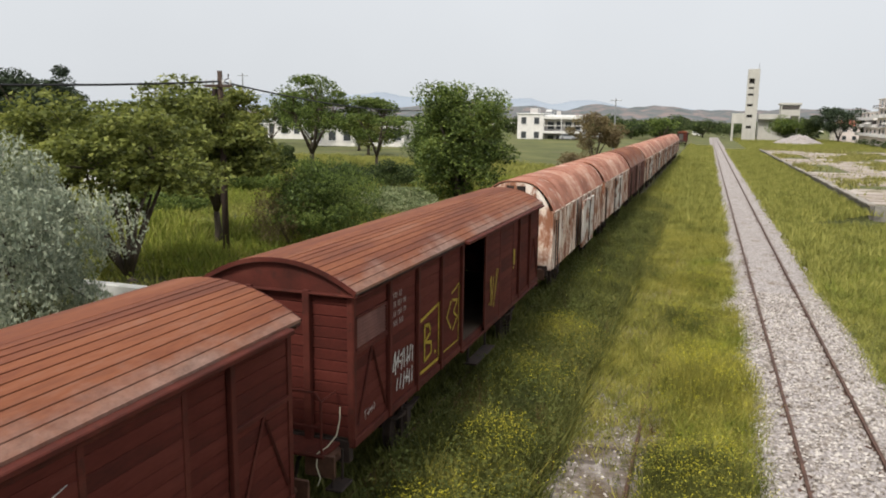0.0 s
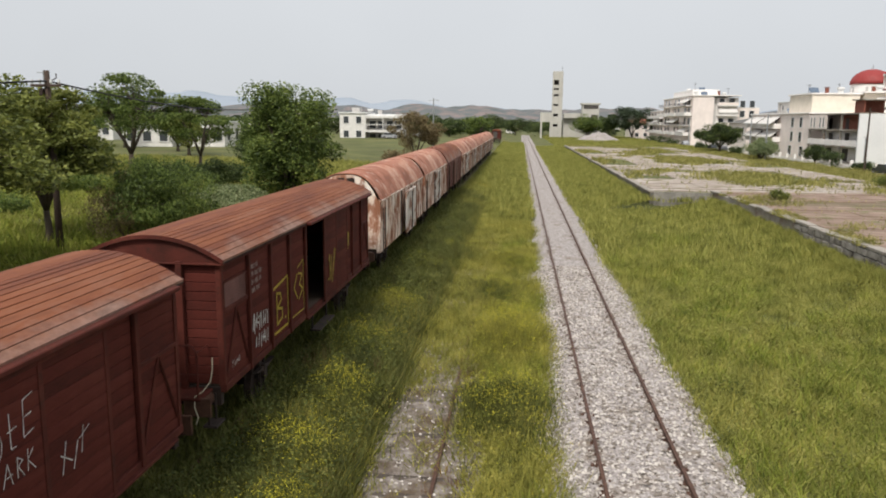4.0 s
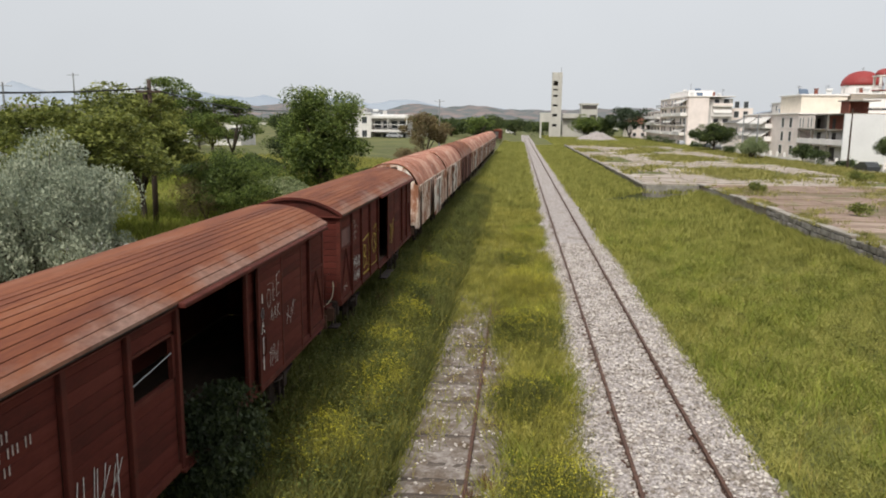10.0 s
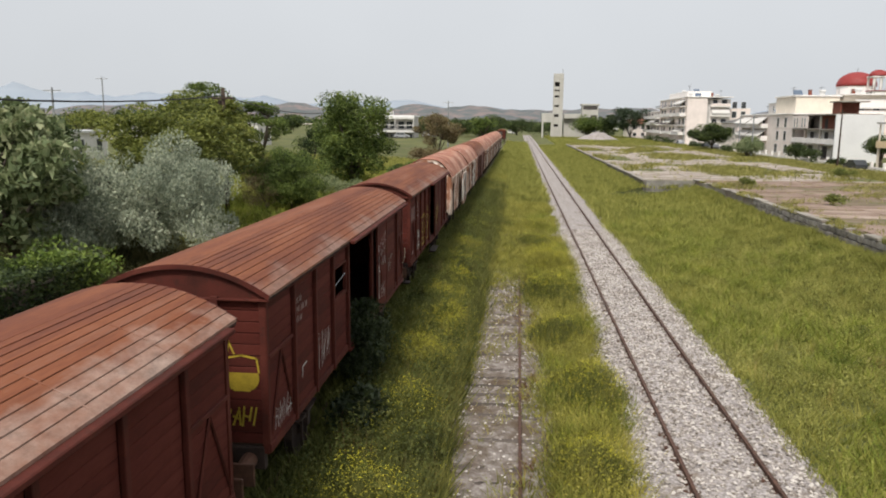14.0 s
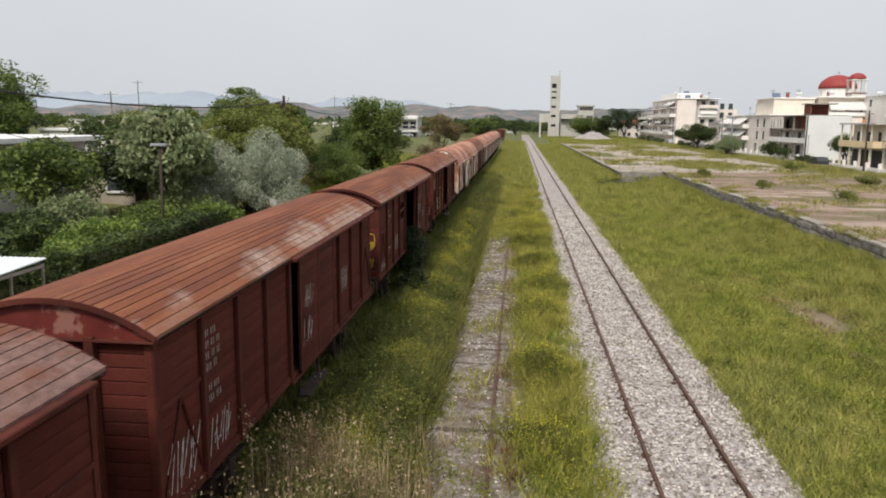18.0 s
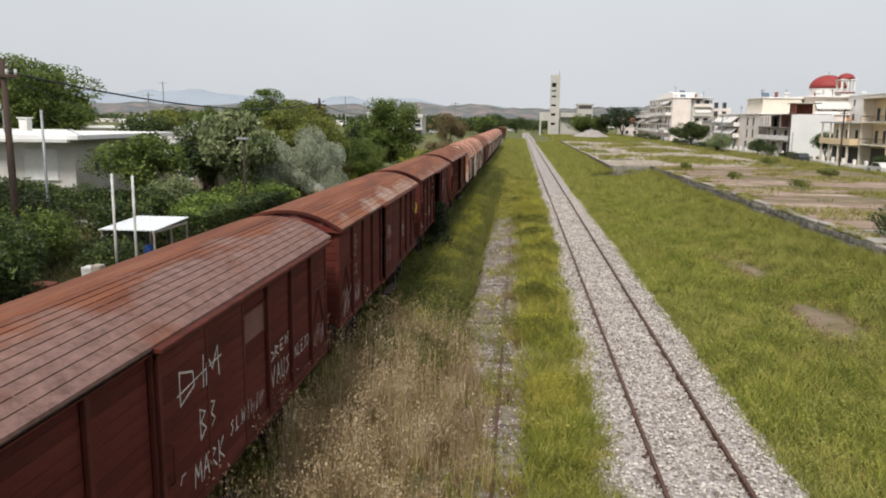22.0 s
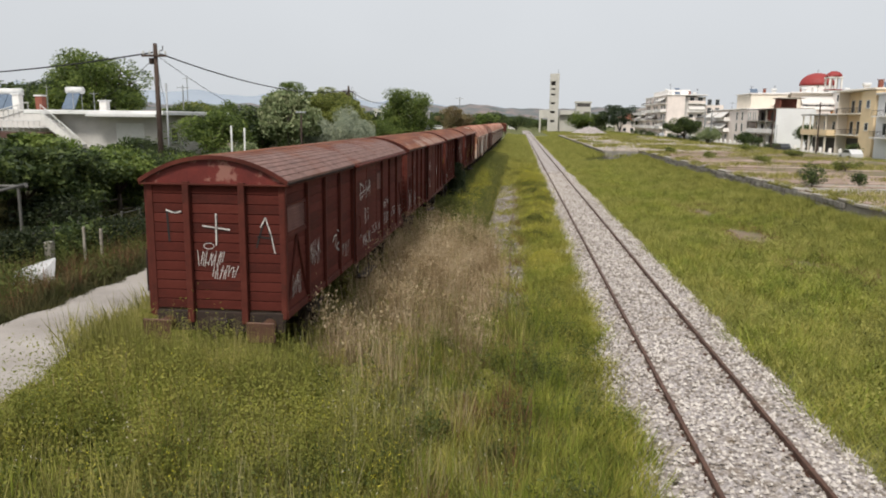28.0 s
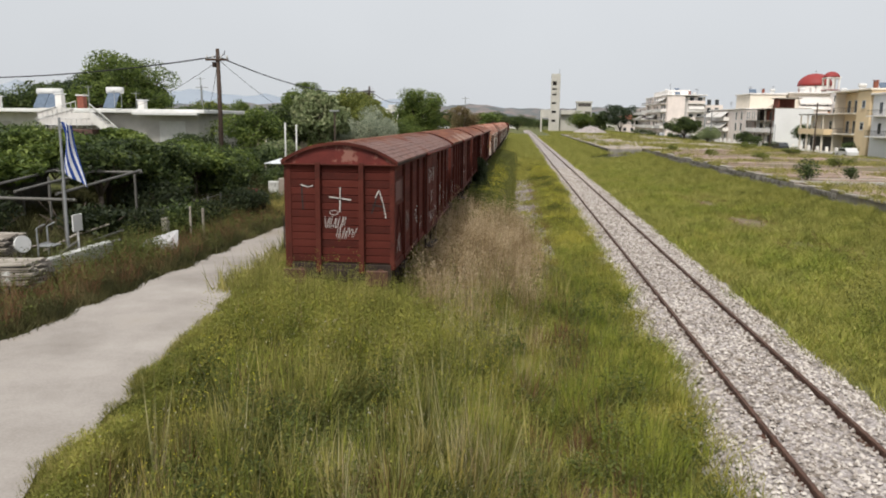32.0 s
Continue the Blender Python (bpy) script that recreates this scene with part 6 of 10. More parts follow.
meadow("field_bright_grass", 65, 16000, (-30, -9.5, 18, 60), lambda x, y: 0.3 + 0.4 * smooth_noise(x, y, 3.0, 6.0), 3, 0.06, 0.14, 0.5, M_FRESH,
       "patches of rank weeds in the field", lambda x, y: 1.0 * (smooth_noise(x, y, 4.5, 33) > 0.5), "weeds")

# clumps and small leafy plants that break up the meadow
leafy("meadow_clumps", 90, 2600, (4.8, 14.4, -44, 26), lambda x, y: 0.25 + 0.3 * smooth_noise(x, y, 1.6, 3.0), 0.26, 26, 0.055, M_GRASS, "leafy green clumps in the meadow", lambda x, y: right_keep(x, y) * (smooth_noise(x, y, 2.2, 13) > 0.45))
leafy("meadow_dark_clumps", 91, 800, (5.2, 14.4, -44, 26), lambda x, y: 0.3 + 0.3 * smooth_noise(x, y, 1.6, 5.0), 0.3, 30, 0.06, M_LUSH, "darker leafy clumps in the meadow", lambda x, y: right_keep(x, y) * np.clip(0.15 + (x - 9.5) / 4.0, 0, 1) * (smooth_noise(x, y, 2.8, 23) > 0.42))
tussocks("meadow_straw", 92, 1600, (4.6, 14.4, -46, 26), lambda x, y: 0.35 + 0.2 * smooth_noise(x, y, 1.6, 8.0), 0.18, 9, 0.014, 0.6, M_GOLD, "ripening stems in the meadow", lambda x, y: right_keep(x, y) * (smooth_noise(x, y, 2.4, 33) > 0.5))

tussocks("ballast_dead_tufts", 93, 2600, (1.2, 4.3, -50, 40), lambda x, y: 0.05 + 0.07 * smooth_noise(x, y, 1.0, 8.0), 0.09, 12, 0.014, 1.2, M_RUST, "small withered tufts between the ballast stones", lambda x, y: 0.25 + 0.75 * (smooth_noise(x, y, 0.6, 39) > 0.5), "weeds")
leafy("soil_edge_scrub", 94, 1000, (8.2, 11.4, -20, 6), lambda x, y: 0.15 + 0.2 * smooth_noise(x, y, 1.0, 3.0), 0.22, 24, 0.05, M_RUST, "brown withered plants along the buried strip", lambda x, y: np.exp(-((np.abs(x - 9.6) - 0.8) / 0.4) ** 2))

leafy("meadow_shrublets", 95, 260, (5.0, 14.2, -44, 20), lambda x, y: 0.35 + 0.25 * smooth_noise(x, y, 1.0, 2.0), 0.34, 110, 0.055, M_LUSH, "small dark green shrublets standing in the meadow", lambda x, y: right_keep(x, y) * (0.2 + 0.5 * (x > 9)))
leafy("wagon_side_shrublets", 96, 200, (-4.6, -2.6, -17, 40), lambda x, y: 0.6 + 0.35 * smooth_noise(x, y, 1.0, 2.0), 0.34, 130, 0.06, M_DARKLEAF, "dark green shrublets beside the wagons")

tussocks("verge_ripe_grass", 97, 380, (-12.0, -10.4, -21, -9), lambda x, y: 0.5 + 0.4 * smooth_noise(x, y, 1.0, 2.0), 0.2, 18, 0.016, 0.5, M_GOLD, "yellow-green ripening grass on the verge", lambda x, y: np.clip((lane_left(y) - x) / 0.3, 0, 1))

leafy("slab_weeds", 98, 260, (-12.6, -10.7, -36, -22), lambda x, y: 0.5 + 0.55 * smooth_noise(x, y, 0.8, 2.0), 0.28, 80, 0.045, M_DARKLEAF, "leafy weeds growing round the leaning slab", lambda x, y: np.clip((lane_left(y) - 0.15 - x) / 0.3, 0, 1))
tussocks("slab_dry_grass", 99, 520, (-12.4, -10.7, -36, -20), lambda x, y: 0.5 + 0.4 * smooth_noise(x, y, 0.8, 5.0), 0.22, 18, 0.016, 0.6, M_RUST, "withered grass on the verge by the yard", lambda x, y: np.clip((lane_left(y) - 0.1 - x) / 0.3, 0, 1))

leafy("strip_clumps", 100, 1300, (-0.4, 1.2, -30, 34), lambda x, y: 0.3 + 0.35 * smooth_noise(x, y, 1.1, 4.0), 0.26, 26, 0.05, M_YGRASS, "leafy yellow-green clumps between the two tracks", lambda x, y: strip_keep(x, y))
leafy("field_clumps", 101, 900, (-30, -10, 15, 45), lambda x, y: 0.3 + 0.4 * smooth_noise(x, y, 2.1, 4.0), 0.4, 30, 0.1, M_FRESH, "fresh green clumps in the field behind the wagons")

# ---------------------------------------------------------------- trees and shrubs
def tree(name, label, category, x, y, height, rx, ry, trunk_h, trunk_r, mat, n_leaves, leaf, seed, clumps=26, clump_r=0.9, forks=3, bark=None, base=None, low=0.35, group="", lean=(0, 0), squash=1.0, hang=0.6, flat=0.72, stem=0.75):
    """A tapered trunk, limbs to every clump of the crown, and a crown of small leaves with gaps."""
    r = np.random.RandomState(seed)
    z0 = float(level(x, y)) if base is None else base
    t = thing(name, label, category, group, at=(x, y, z0 - 0.05))
    top = height
    cz = trunk_h + (top - trunk_h) * 0.5
    hz = (top - trunk_h) * 0.5 * squash
    cs = []
    while len(cs) < clumps:
        p = r.uniform(-1, 1, 3)
        d = np.linalg.norm(p)
        if d > 1 or d < 0.45 * r.uniform(0, 1) or (p[2] < -low and r.uniform() < 0.6):
            continue
        k = 0.82 + 0.3 * r.uniform()
        cs.append((p[0] * (rx - clump_r * 0.5) * k + lean[0], p[1] * (ry - clump_r * 0.5) * k + lean[1], cz + p[2] * (hz - clump_r * 0.35) * k))
    g = Geo()
    fork = Vector((lean[0] * 0.3, lean[1] * 0.3, max(trunk_h * stem, 0.15)))
    g.tube([(0, 0, 0), (r.normal(0, 0.03), r.normal(0, 0.03), fork.z * 0.5), fork], [trunk_r * 1.25, trunk_r, trunk_r * 0.8], 8)
    mains = []
    for k in range(forks):
        a = 2 * math.pi * (k + r.uniform(0, 0.5)) / forks
        e = Vector((lean[0] * 0.6 + rx * 0.38 * math.cos(a), lean[1] * 0.6 + ry * 0.38 * math.sin(a), fork.z + (top - fork.z) * r.uniform(0.35, 0.6)))
        m = fork.lerp(e, 0.5) + Vector((r.normal(0, 0.08), r.normal(0, 0.08), 0.1))
        g.tube([fork, m, e], [trunk_r * 0.62, trunk_r * 0.48, trunk_r * 0.3], 6)
        mains += [m, e]
    part("trunk", g, bark or M_BARK, t, smooth=True)
    g = Geo()
    for c in cs:
        c = Vector(c)
        s = min(mains, key=lambda q: (q - c).length)
        m = s.lerp(c, 0.55) + Vector((r.normal(0, 0.1), r.normal(0, 0.1), 0.12))
        g.tube([s, m, c], [trunk_r * 0.26, trunk_r * 0.16, trunk_r * 0.06], 5, cap=False)
    ob = part("branch_work", g, bark or M_BARK, t, smooth=True)
    ob["kind"] = "stuff"
    per = n_leaves // clumps
    C = np.repeat(np.array(cs), per, 0)
    n = len(C)
    d = r.normal(0, 1, (n, 3))
    d /= np.linalg.norm(d, axis=1)[:, None]
    rad = 1.25 * clump_r * np.repeat(r.uniform(0.6, 1.25, clumps), per) * r.uniform(0.25, 1.0, n) ** 0.5
    P = C + d * rad[:, None] * np.array([1, 1, flat])
    ob = new("crown", array_mesh("crown", leaf_verts(r, P[:, 0], P[:, 1], P[:, 2], leaf, hang), 3, mat))
    ob.parent, ob["kind"] = t, "stuff"
    return t


def shrub(name, label, category, x, y, height, rx, ry, mat, n_leaves, leaf, seed, clumps=16, clump_r=0.6, group="", base=None, hang=0.8):
    return tree(name, label, category, x, y, height, rx, ry, 0.12, 0.05, mat, n_leaves, leaf, seed, clumps, clump_r, 4, None, base, 0.9, group, (0, 0), 1.0, hang)


tree("ailanthus_tree", "spreading multi-stemmed tree with thin olive foliage", "tree", -14.9, 16.6, 5.75, 3.3, 3.2, 1.3, 0.13, M_LEAFY, 25000, 0.15, 301, 74, 0.68, 9, lean=(-0.7, 0.2), low=0.35, flat=0.42, stem=0.3, hang=0.4)
tree("ailanthus_tree", "upright tree with olive foliage beside a wooden pole", "tree", -16.9, 23.2, 6.45, 2.7, 2.7, 1.8, 0.13, M_LEAFY, 32000, 0.16, 302, 84, 0.72, 6, low=0.6, flat=0.45, hang=0.4)
tree("young_tree", "slender young tree with thin olive foliage", "tree", -16.8, 16.0, 4.6, 1.5, 1.5, 1.7, 0.07, M_LEAFY, 3500, 0.14, 303, 14, 0.6, 3)
tree("round_tree", "dense rounded tree with rich green crown", "tree", -13.6, 42.0, 7.5, 3.0, 3.0, 0.15, 0.26, M_LEAF, 40000, 0.17, 304, 96, 0.9, 6, squash=1.0, low=0.95)
tree("feathery_tree", "tall tree with open feathery dark green crown", "tree", -31.7, 57.0, 8.4, 4.4, 3.8, 2.0, 0.22, M_LEAF, 13000, 0.2, 305, 40, 1.0, 5, low=0.6, flat=0.4, hang=0.4)
tree("feathery_tree", "smaller tree with open feathery dark green crown", "tree", -26.6, 59.0, 7.0, 3.1, 2.8, 1.8, 0.16, M_LEAF, 8500, 0.2, 306, 28, 0.9, 5, low=0.6, flat=0.4, hang=0.4)
tree("small_tree", "small slender tree with thin green leaves", "tree", -19.5, 52.0, 4.2, 1.5, 1.5, 1.3, 0.08, M_LEAFD, 3500, 0.16, 307, 12, 0.65, 3)
shrub("tamarisk_bush", "rounded bush with bright green top and brown stems", "bush", -13.2, 24.9, 3.7, 2.1, 2.0, M_LEAF, 34000, 0.085, 308, 60, 0.58, hang=2.2)
shrub("dark_bush", "brown twiggy lower growth of a rounded bush", "bush", -14.3, 24.0, 2.8, 1.5, 1.5, M_BRNLEAF, 7000, 0.07, 309, 14, 0.5, hang=1.8)
tree("silver_tree", "silvery grey-leaved oleaster tree by the lane", "tree", -14.2, 11.0, 4.2, 3.1, 3.3, 0.2, 0.14, M_SILVER, 60000, 0.09, 310, 96, 0.5, 7, hang=2.4, flat=1.1, low=0.6)
shrub("silver_shrub", "low silvery grey-leaved shrub", "bush", -15.6, 8.6, 2.4, 1.8, 1.8, M_SILVER, 16000, 0.10, 311, 48, 0.45, hang=2.4)
tree("leafy_tree", "leafy garden tree with large drooping pale green leaves", "tree", -16.5, 6.9, 5.5, 2.1, 2.2, 0.8, 0.16, M_PALE, 9000, 0.28, 312, 36, 0.7, 4, hang=1.2)
tree("leafy_tree", "leafy dark garden tree beside the lane", "tree", -19.2, 9.4, 4.2, 2.2, 2.2, 0.8, 0.14, M_LEAFD, 9000, 0.2, 313, 26, 0.8, 4)
tree("garden_tree", "broad pale grey-green tree in front of the white house", "tree", -20.4, 3.2, 3.6, 2.6, 2.6, 0.9, 0.14, M_LEAF, 9000, 0.17, 314, 30, 0.75, 4)
tree("great_tree", "great dense dark green tree towering behind the house", "tree", -43.2, 29.0, 9.7, 5.5, 5.3, 0.8, 0.4, M_LEAF, 46000, 0.25, 315, 100, 1.2, 5, low=0.9)
tree("great_tree", "dark green tree behind the house roofs", "tree", -56.0, 34.0, 6.4, 5.0, 5.0, 1.6, 0.35, M_LEAFD, 12000, 0.34, 316, 34, 1.7, 5)
for i, (x, y, top, rr) in enumerate(((-60.8, 57.9, 11.3, 3.2), (-63.3, 55.2, 11.0, 3.0), (-68.5, 60.0, 10.0, 3.4), (-58.5, 54.5, 8.6, 2.4))):
    tree("pine_tree", "dark umbrella pine in a roadside stand", "tree", x, y, top - float(level(x, y)), rr, rr, 1.6, 0.3, M_PINE, 14000, 0.28, 320 + i, 40, 1.1, 5, group="roadside pines", low=0.8)
tree("dry_tree", "brownish thin-leaved tree beside the far wagons", "tree", -11.9, 86.0, 6.6, 3.1, 2.9, 0.8, 0.16, M_BRNLEAF, 10000, 0.2, 330, 30, 0.8, 5)
shrub("low_bush", "low dark scrub at the foot of a brown tree", "bush", -12.2, 80.0, 1.9, 2.6, 2.6, M_BRNLEAF, 5000, 0.2, 331, 18, 0.8)
shrub("low_bush", "low green scrub beside the far wagons", "bush", -10.4, 70.0, 1.7, 1.6, 3.0, M_LEAFD, 5000, 0.2, 332, 18, 0.7)
shrub("low_bush", "low green scrub beside the rusty wagons", "bush", -8.5, 34.6, 3.3, 1.1, 2.6, M_LEAF, 9000, 0.16, 333, 18, 0.6)
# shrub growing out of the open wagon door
shrub("door_shrub", "leafy shrub in front of the open wagon door, shade put into its leaves", "bush", -4.45, 1.3, 2.25, 0.45, 1.05, M_LEAFDD, 12000, 0.075, 334, 44, 0.32, hang=2.2)
shrub("door_shrub", "small shrub beside the wagon steps, shade put into its leaves", "bush", -4.1, -0.6, 1.0, 0.5, 0.9, M_LEAFDD, 1500, 0.13, 335, 10, 0.35)
# gardens and hedges between lane and house
# M_LEAFDD bushes carry the yard trees' shade in their leaf colour.
HEDGE = [(-14.2, -3, 1.5, 1.2, 3.4, M_LEAFB), (-14.9, 1.6, 1.6, 1.3, 2.8, M_LEAF), (-13.6, 4.8, 1.5, 1.2, 2, M_LEAFB), (-18.6, -1.2, 1.2, 2.6, 1.3, M_LEAFD), (-22.5, 0.2, 1.2, 2.8, 1.3, M_LEAFD),
         (-27.5, -1.4, 1.2, 3.2, 1.3, M_LEAFD), (-16.2, -16.8, 2.18, 1.6, 2.2, M_LEAF), (-18.3, -13.2, 2.1, 2, 2, M_LEAFD), (-15.8, -12.4, 2, 1.3, 1.3, M_LEAF), (-19.6, -17.5, 2.44, 2.2, 2.2, M_LEAFD),
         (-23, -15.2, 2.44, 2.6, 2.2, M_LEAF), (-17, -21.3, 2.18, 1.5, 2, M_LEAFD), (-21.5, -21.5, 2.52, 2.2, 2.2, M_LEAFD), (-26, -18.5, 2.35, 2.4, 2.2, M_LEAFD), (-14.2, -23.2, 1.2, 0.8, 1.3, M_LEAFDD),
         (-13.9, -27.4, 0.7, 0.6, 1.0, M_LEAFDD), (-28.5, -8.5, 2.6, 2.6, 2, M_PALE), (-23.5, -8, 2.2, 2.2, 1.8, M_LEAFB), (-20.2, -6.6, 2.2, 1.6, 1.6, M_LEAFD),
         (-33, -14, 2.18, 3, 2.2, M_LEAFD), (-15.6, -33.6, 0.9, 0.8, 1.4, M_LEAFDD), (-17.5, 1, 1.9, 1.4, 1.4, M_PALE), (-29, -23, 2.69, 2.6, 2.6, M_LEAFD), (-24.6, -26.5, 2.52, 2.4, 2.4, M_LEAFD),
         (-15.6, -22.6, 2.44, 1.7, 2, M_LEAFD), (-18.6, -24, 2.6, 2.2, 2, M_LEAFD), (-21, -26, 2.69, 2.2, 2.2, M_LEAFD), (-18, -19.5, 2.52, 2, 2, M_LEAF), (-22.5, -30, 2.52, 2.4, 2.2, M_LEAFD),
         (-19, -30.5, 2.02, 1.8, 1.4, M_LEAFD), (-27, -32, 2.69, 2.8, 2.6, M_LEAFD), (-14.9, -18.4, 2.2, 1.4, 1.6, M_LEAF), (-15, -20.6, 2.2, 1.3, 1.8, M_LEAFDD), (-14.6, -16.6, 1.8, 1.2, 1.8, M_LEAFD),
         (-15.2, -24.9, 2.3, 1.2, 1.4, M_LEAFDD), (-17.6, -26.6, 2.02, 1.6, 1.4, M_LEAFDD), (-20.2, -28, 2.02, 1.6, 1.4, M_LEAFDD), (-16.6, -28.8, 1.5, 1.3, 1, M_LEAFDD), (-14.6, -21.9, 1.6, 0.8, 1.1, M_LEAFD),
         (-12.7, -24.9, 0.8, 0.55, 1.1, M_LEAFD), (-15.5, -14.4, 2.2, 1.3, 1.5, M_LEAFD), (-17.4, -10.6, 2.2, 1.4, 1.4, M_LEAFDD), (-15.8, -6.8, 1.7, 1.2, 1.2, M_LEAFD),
         (-13.6, -11.8, 1.1, 0.8, 1.2, M_LEAFD), (-26, 40, 1.3, 2.4, 2.2, M_LEAF), (-23, 44, 1.3, 2.6, 2, M_LEAFD), (-32.3, 51, 2.6, 3, 2.4, M_LEAFD), (-19.5, 45.6, 2, 2, 1.8, M_LEAFD),
         (-16, 38.5, 0.9, 2.2, 1.6, M_PALE), (-23.9, 29, 0.8, 2.2, 2, M_LEAF), (-14.6, 34.9, 0.9, 2.6, 1.4, M_PALE),
         (-17.4, 34.6, 0.9, 2.4, 1.4, M_PALE), (-12, 36.5, 0.9, 1.8, 1.4, M_PALE), (-28.5, 33, 1.1, 2.2, 2, M_LEAFY)]
for i, (x, y, h, rx_, ry_, m) in enumerate(HEDGE):
    if -29 < y < -18 and x > -22.5 and h > 2:
        tree("fig_tree", "spreading broad-leaved garden tree shading the yard", "tree", x, y, h + 0.25, rx_, ry_, 1.15, 0.09, M_LEAF if i % 2 else M_LEAFD, int(2600 * rx_ * ry_), 0.17, 340 + i, 26, 0.5, 4, group="garden trees", low=0.7, flat=0.5, hang=0.5)
        continue
    shrub("garden_bush", ("leafy green bush in the field behind the wagons" if y > 15 else "leafy garden bush in the plots beside the lane") if h > 1.4 else ("low pale bush in the field behind the wagons" if y > 15 else "low rough bush on the verge of the lane"), "bush", x, y, h, rx_, ry_, m, int(3600 * max(rx_, 0.9) * max(ry_, 0.9) ** 0.7), 0.115 if i % 3 else 0.15, 340 + i, 26, 0.56, group="garden bushes")


def clipped_hedge(x0, x1, y0, y1, z0, z1, n, seed, mat, label):
    r = np.random.RandomState(seed)
    p = r.uniform(0, 1, (n, 3))
    f = r.randint(0, 4, n)
    p[f == 0, 2] = 1 - 0.1 * p[f == 0, 2] ** 2
    p[f == 1, 0] = 1 - 0.1 * p[f == 1, 0] ** 2
    p[f == 2, 1] = 0.06 * p[f == 2, 1]
    X, Y = x0 + (x1 - x0) * p[:, 0], y0 + (y1 - y0) * p[:, 1]
    Z = z0 + (z1 - z0) * p[:, 2] * (0.88 + 0.22 * smooth_noise(X, Y, 1.1, seed))
    h = thing("clipped_hedge", label, "hedge", "garden hedges")
    ob = new("foliage", array_mesh("foliage", leaf_verts(r, X, Y, Z, 0.12), 3, mat))
    ob.parent, ob["kind"] = h, "stuff"
    part("twig_core", Geo().box(x0 + 0.15, x1 - 0.2, y0 + 0.15, y1 - 0.15, z0 - 0.1, z1 - 0.3, 0.05), M_BARK, h)


clipped_hedge(-14.6, -12.7, -6.6, 5.2, 1.3, 2.62, 26000, 1, M_LEAFD, "thick green hedge behind the wagons")
clipped_hedge(-27.5, -16.8, -3.4, -2.2, 1.5, 2.55, 18000, 2, M_LEAFD, "dark clipped hedge in front of the house")
clipped_hedge(-38.0, -28.0, -1.4, -0.2, 1.6, 2.7, 14000, 3, M_LEAFD, "dark clipped hedge in front of the house")
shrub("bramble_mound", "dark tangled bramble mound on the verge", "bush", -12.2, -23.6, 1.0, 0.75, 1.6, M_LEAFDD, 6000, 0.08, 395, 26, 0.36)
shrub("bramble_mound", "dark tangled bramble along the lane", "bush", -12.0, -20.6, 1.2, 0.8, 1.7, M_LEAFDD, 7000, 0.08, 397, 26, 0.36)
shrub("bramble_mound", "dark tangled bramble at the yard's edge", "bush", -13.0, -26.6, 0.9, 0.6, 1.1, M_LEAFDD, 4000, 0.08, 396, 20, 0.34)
for i in range(14):
    r_ = random.Random(60 + i)
    x, y = -13.6 - 3.2 * r_.random(), -29.5 + 3.6 * r_.random()
    a, l = r_.uniform(0, 6.28), r_.uniform(0.5, 1.1)
    solo("dead_branch", Geo().tube([(x, y, 1.4), (x + 0.3 * math.cos(a), y + 0.3 * math.sin(a), 1.4 + l * 0.6), (x + 0.8 * math.cos(a), y + 0.8 * math.sin(a), 1.4 + l)], [0.035, 0.025, 0.012], 5), M_BARK, "bare dead branch standing in the yard", "branch", "dead branches in the yard", smooth=True)
# town trees
tree("street_tree", "clipped dense dark street tree with flat round crown", "tree", 44.5, 170.0, 6.6, 5.2, 5.0, 1.7, 0.3, M_LEAFD, 14000, 0.34, 401, 40, 1.35, 5)
for i, (x, y, h, rr) in enumerate(((42.0, 134, 4.2, 2.9), (43.6, 139, 3.8, 2.6), (41.2, 130, 3.4, 2.4), (47.0, 122, 3.2, 1.8))):
    tree("olive_tree", "grey-green olive tree on the edge of the street", "tree", x, y, h, rr, rr, 0.9, 0.16, M_LEAFD if i == 3 else M_PALE, 5000, 0.22, 410 + i, 18, 0.9, 4, group="street olive trees")
for i, (x, y, h, rr, m) in enumerate(((44, 300, 14, 8, M_PINE), (55, 296, 11.5, 7, M_LEAFD), (62, 300, 9, 6, M_LEAFD), (26, 292, 8.5, 5.5, M_LEAF), (18, 330, 7, 7, M_LEAFD), (35, 306, 10, 6, M_LEAFD), (-2, 360, 8, 9, M_LEAFD), (-14, 380, 8, 9, M_LEAFD))):
    tree("copse_tree", "dark tree in the copse beside the concrete tower", "tree", x, y, h, rr, rr, 1.5, 0.35, m, 6000, 0.6, 420 + i, 24, 2.2, 4, group="copse beside the tower")
for i in range(16):
    r_ = random.Random(900 + i)
    x, y = -16 - 13 * i + r_.uniform(-4, 4), 235 + r_.uniform(-30, 70)
    tree("far_tree", "far green tree on the field boundary", "tree", x, y, r_.uniform(4.5, 7.5), r_.uniform(4, 7), r_.uniform(3, 5), 1.0, 0.3, (M_LEAF, M_LEAFD)[i % 2], 2600, 0.6, 440 + i, 14, 2.0, 4, group="far field trees")
for i, (x, y, h, rr) in enumerate(((-46, 96, 6, 4), (-58, 104, 6.5, 4.5), (-39, 84, 4.5, 3), (-70, 112, 7, 5), (-30, 104, 4.0, 3.2), (-52, 70, 5.5, 3.8), (-42, 46, 4.6, 3.2), (-64, 60, 5.0, 4.0))):
    tree("field_tree", "green tree on the edge of the field", "tree", x, y, h, rr, rr, 1.2, 0.2, (M_LEAFD, M_LEAF, M_LEAFY)[i % 3], 4500, 0.3, 470 + i, 18, 1.2, 4, group="field trees")
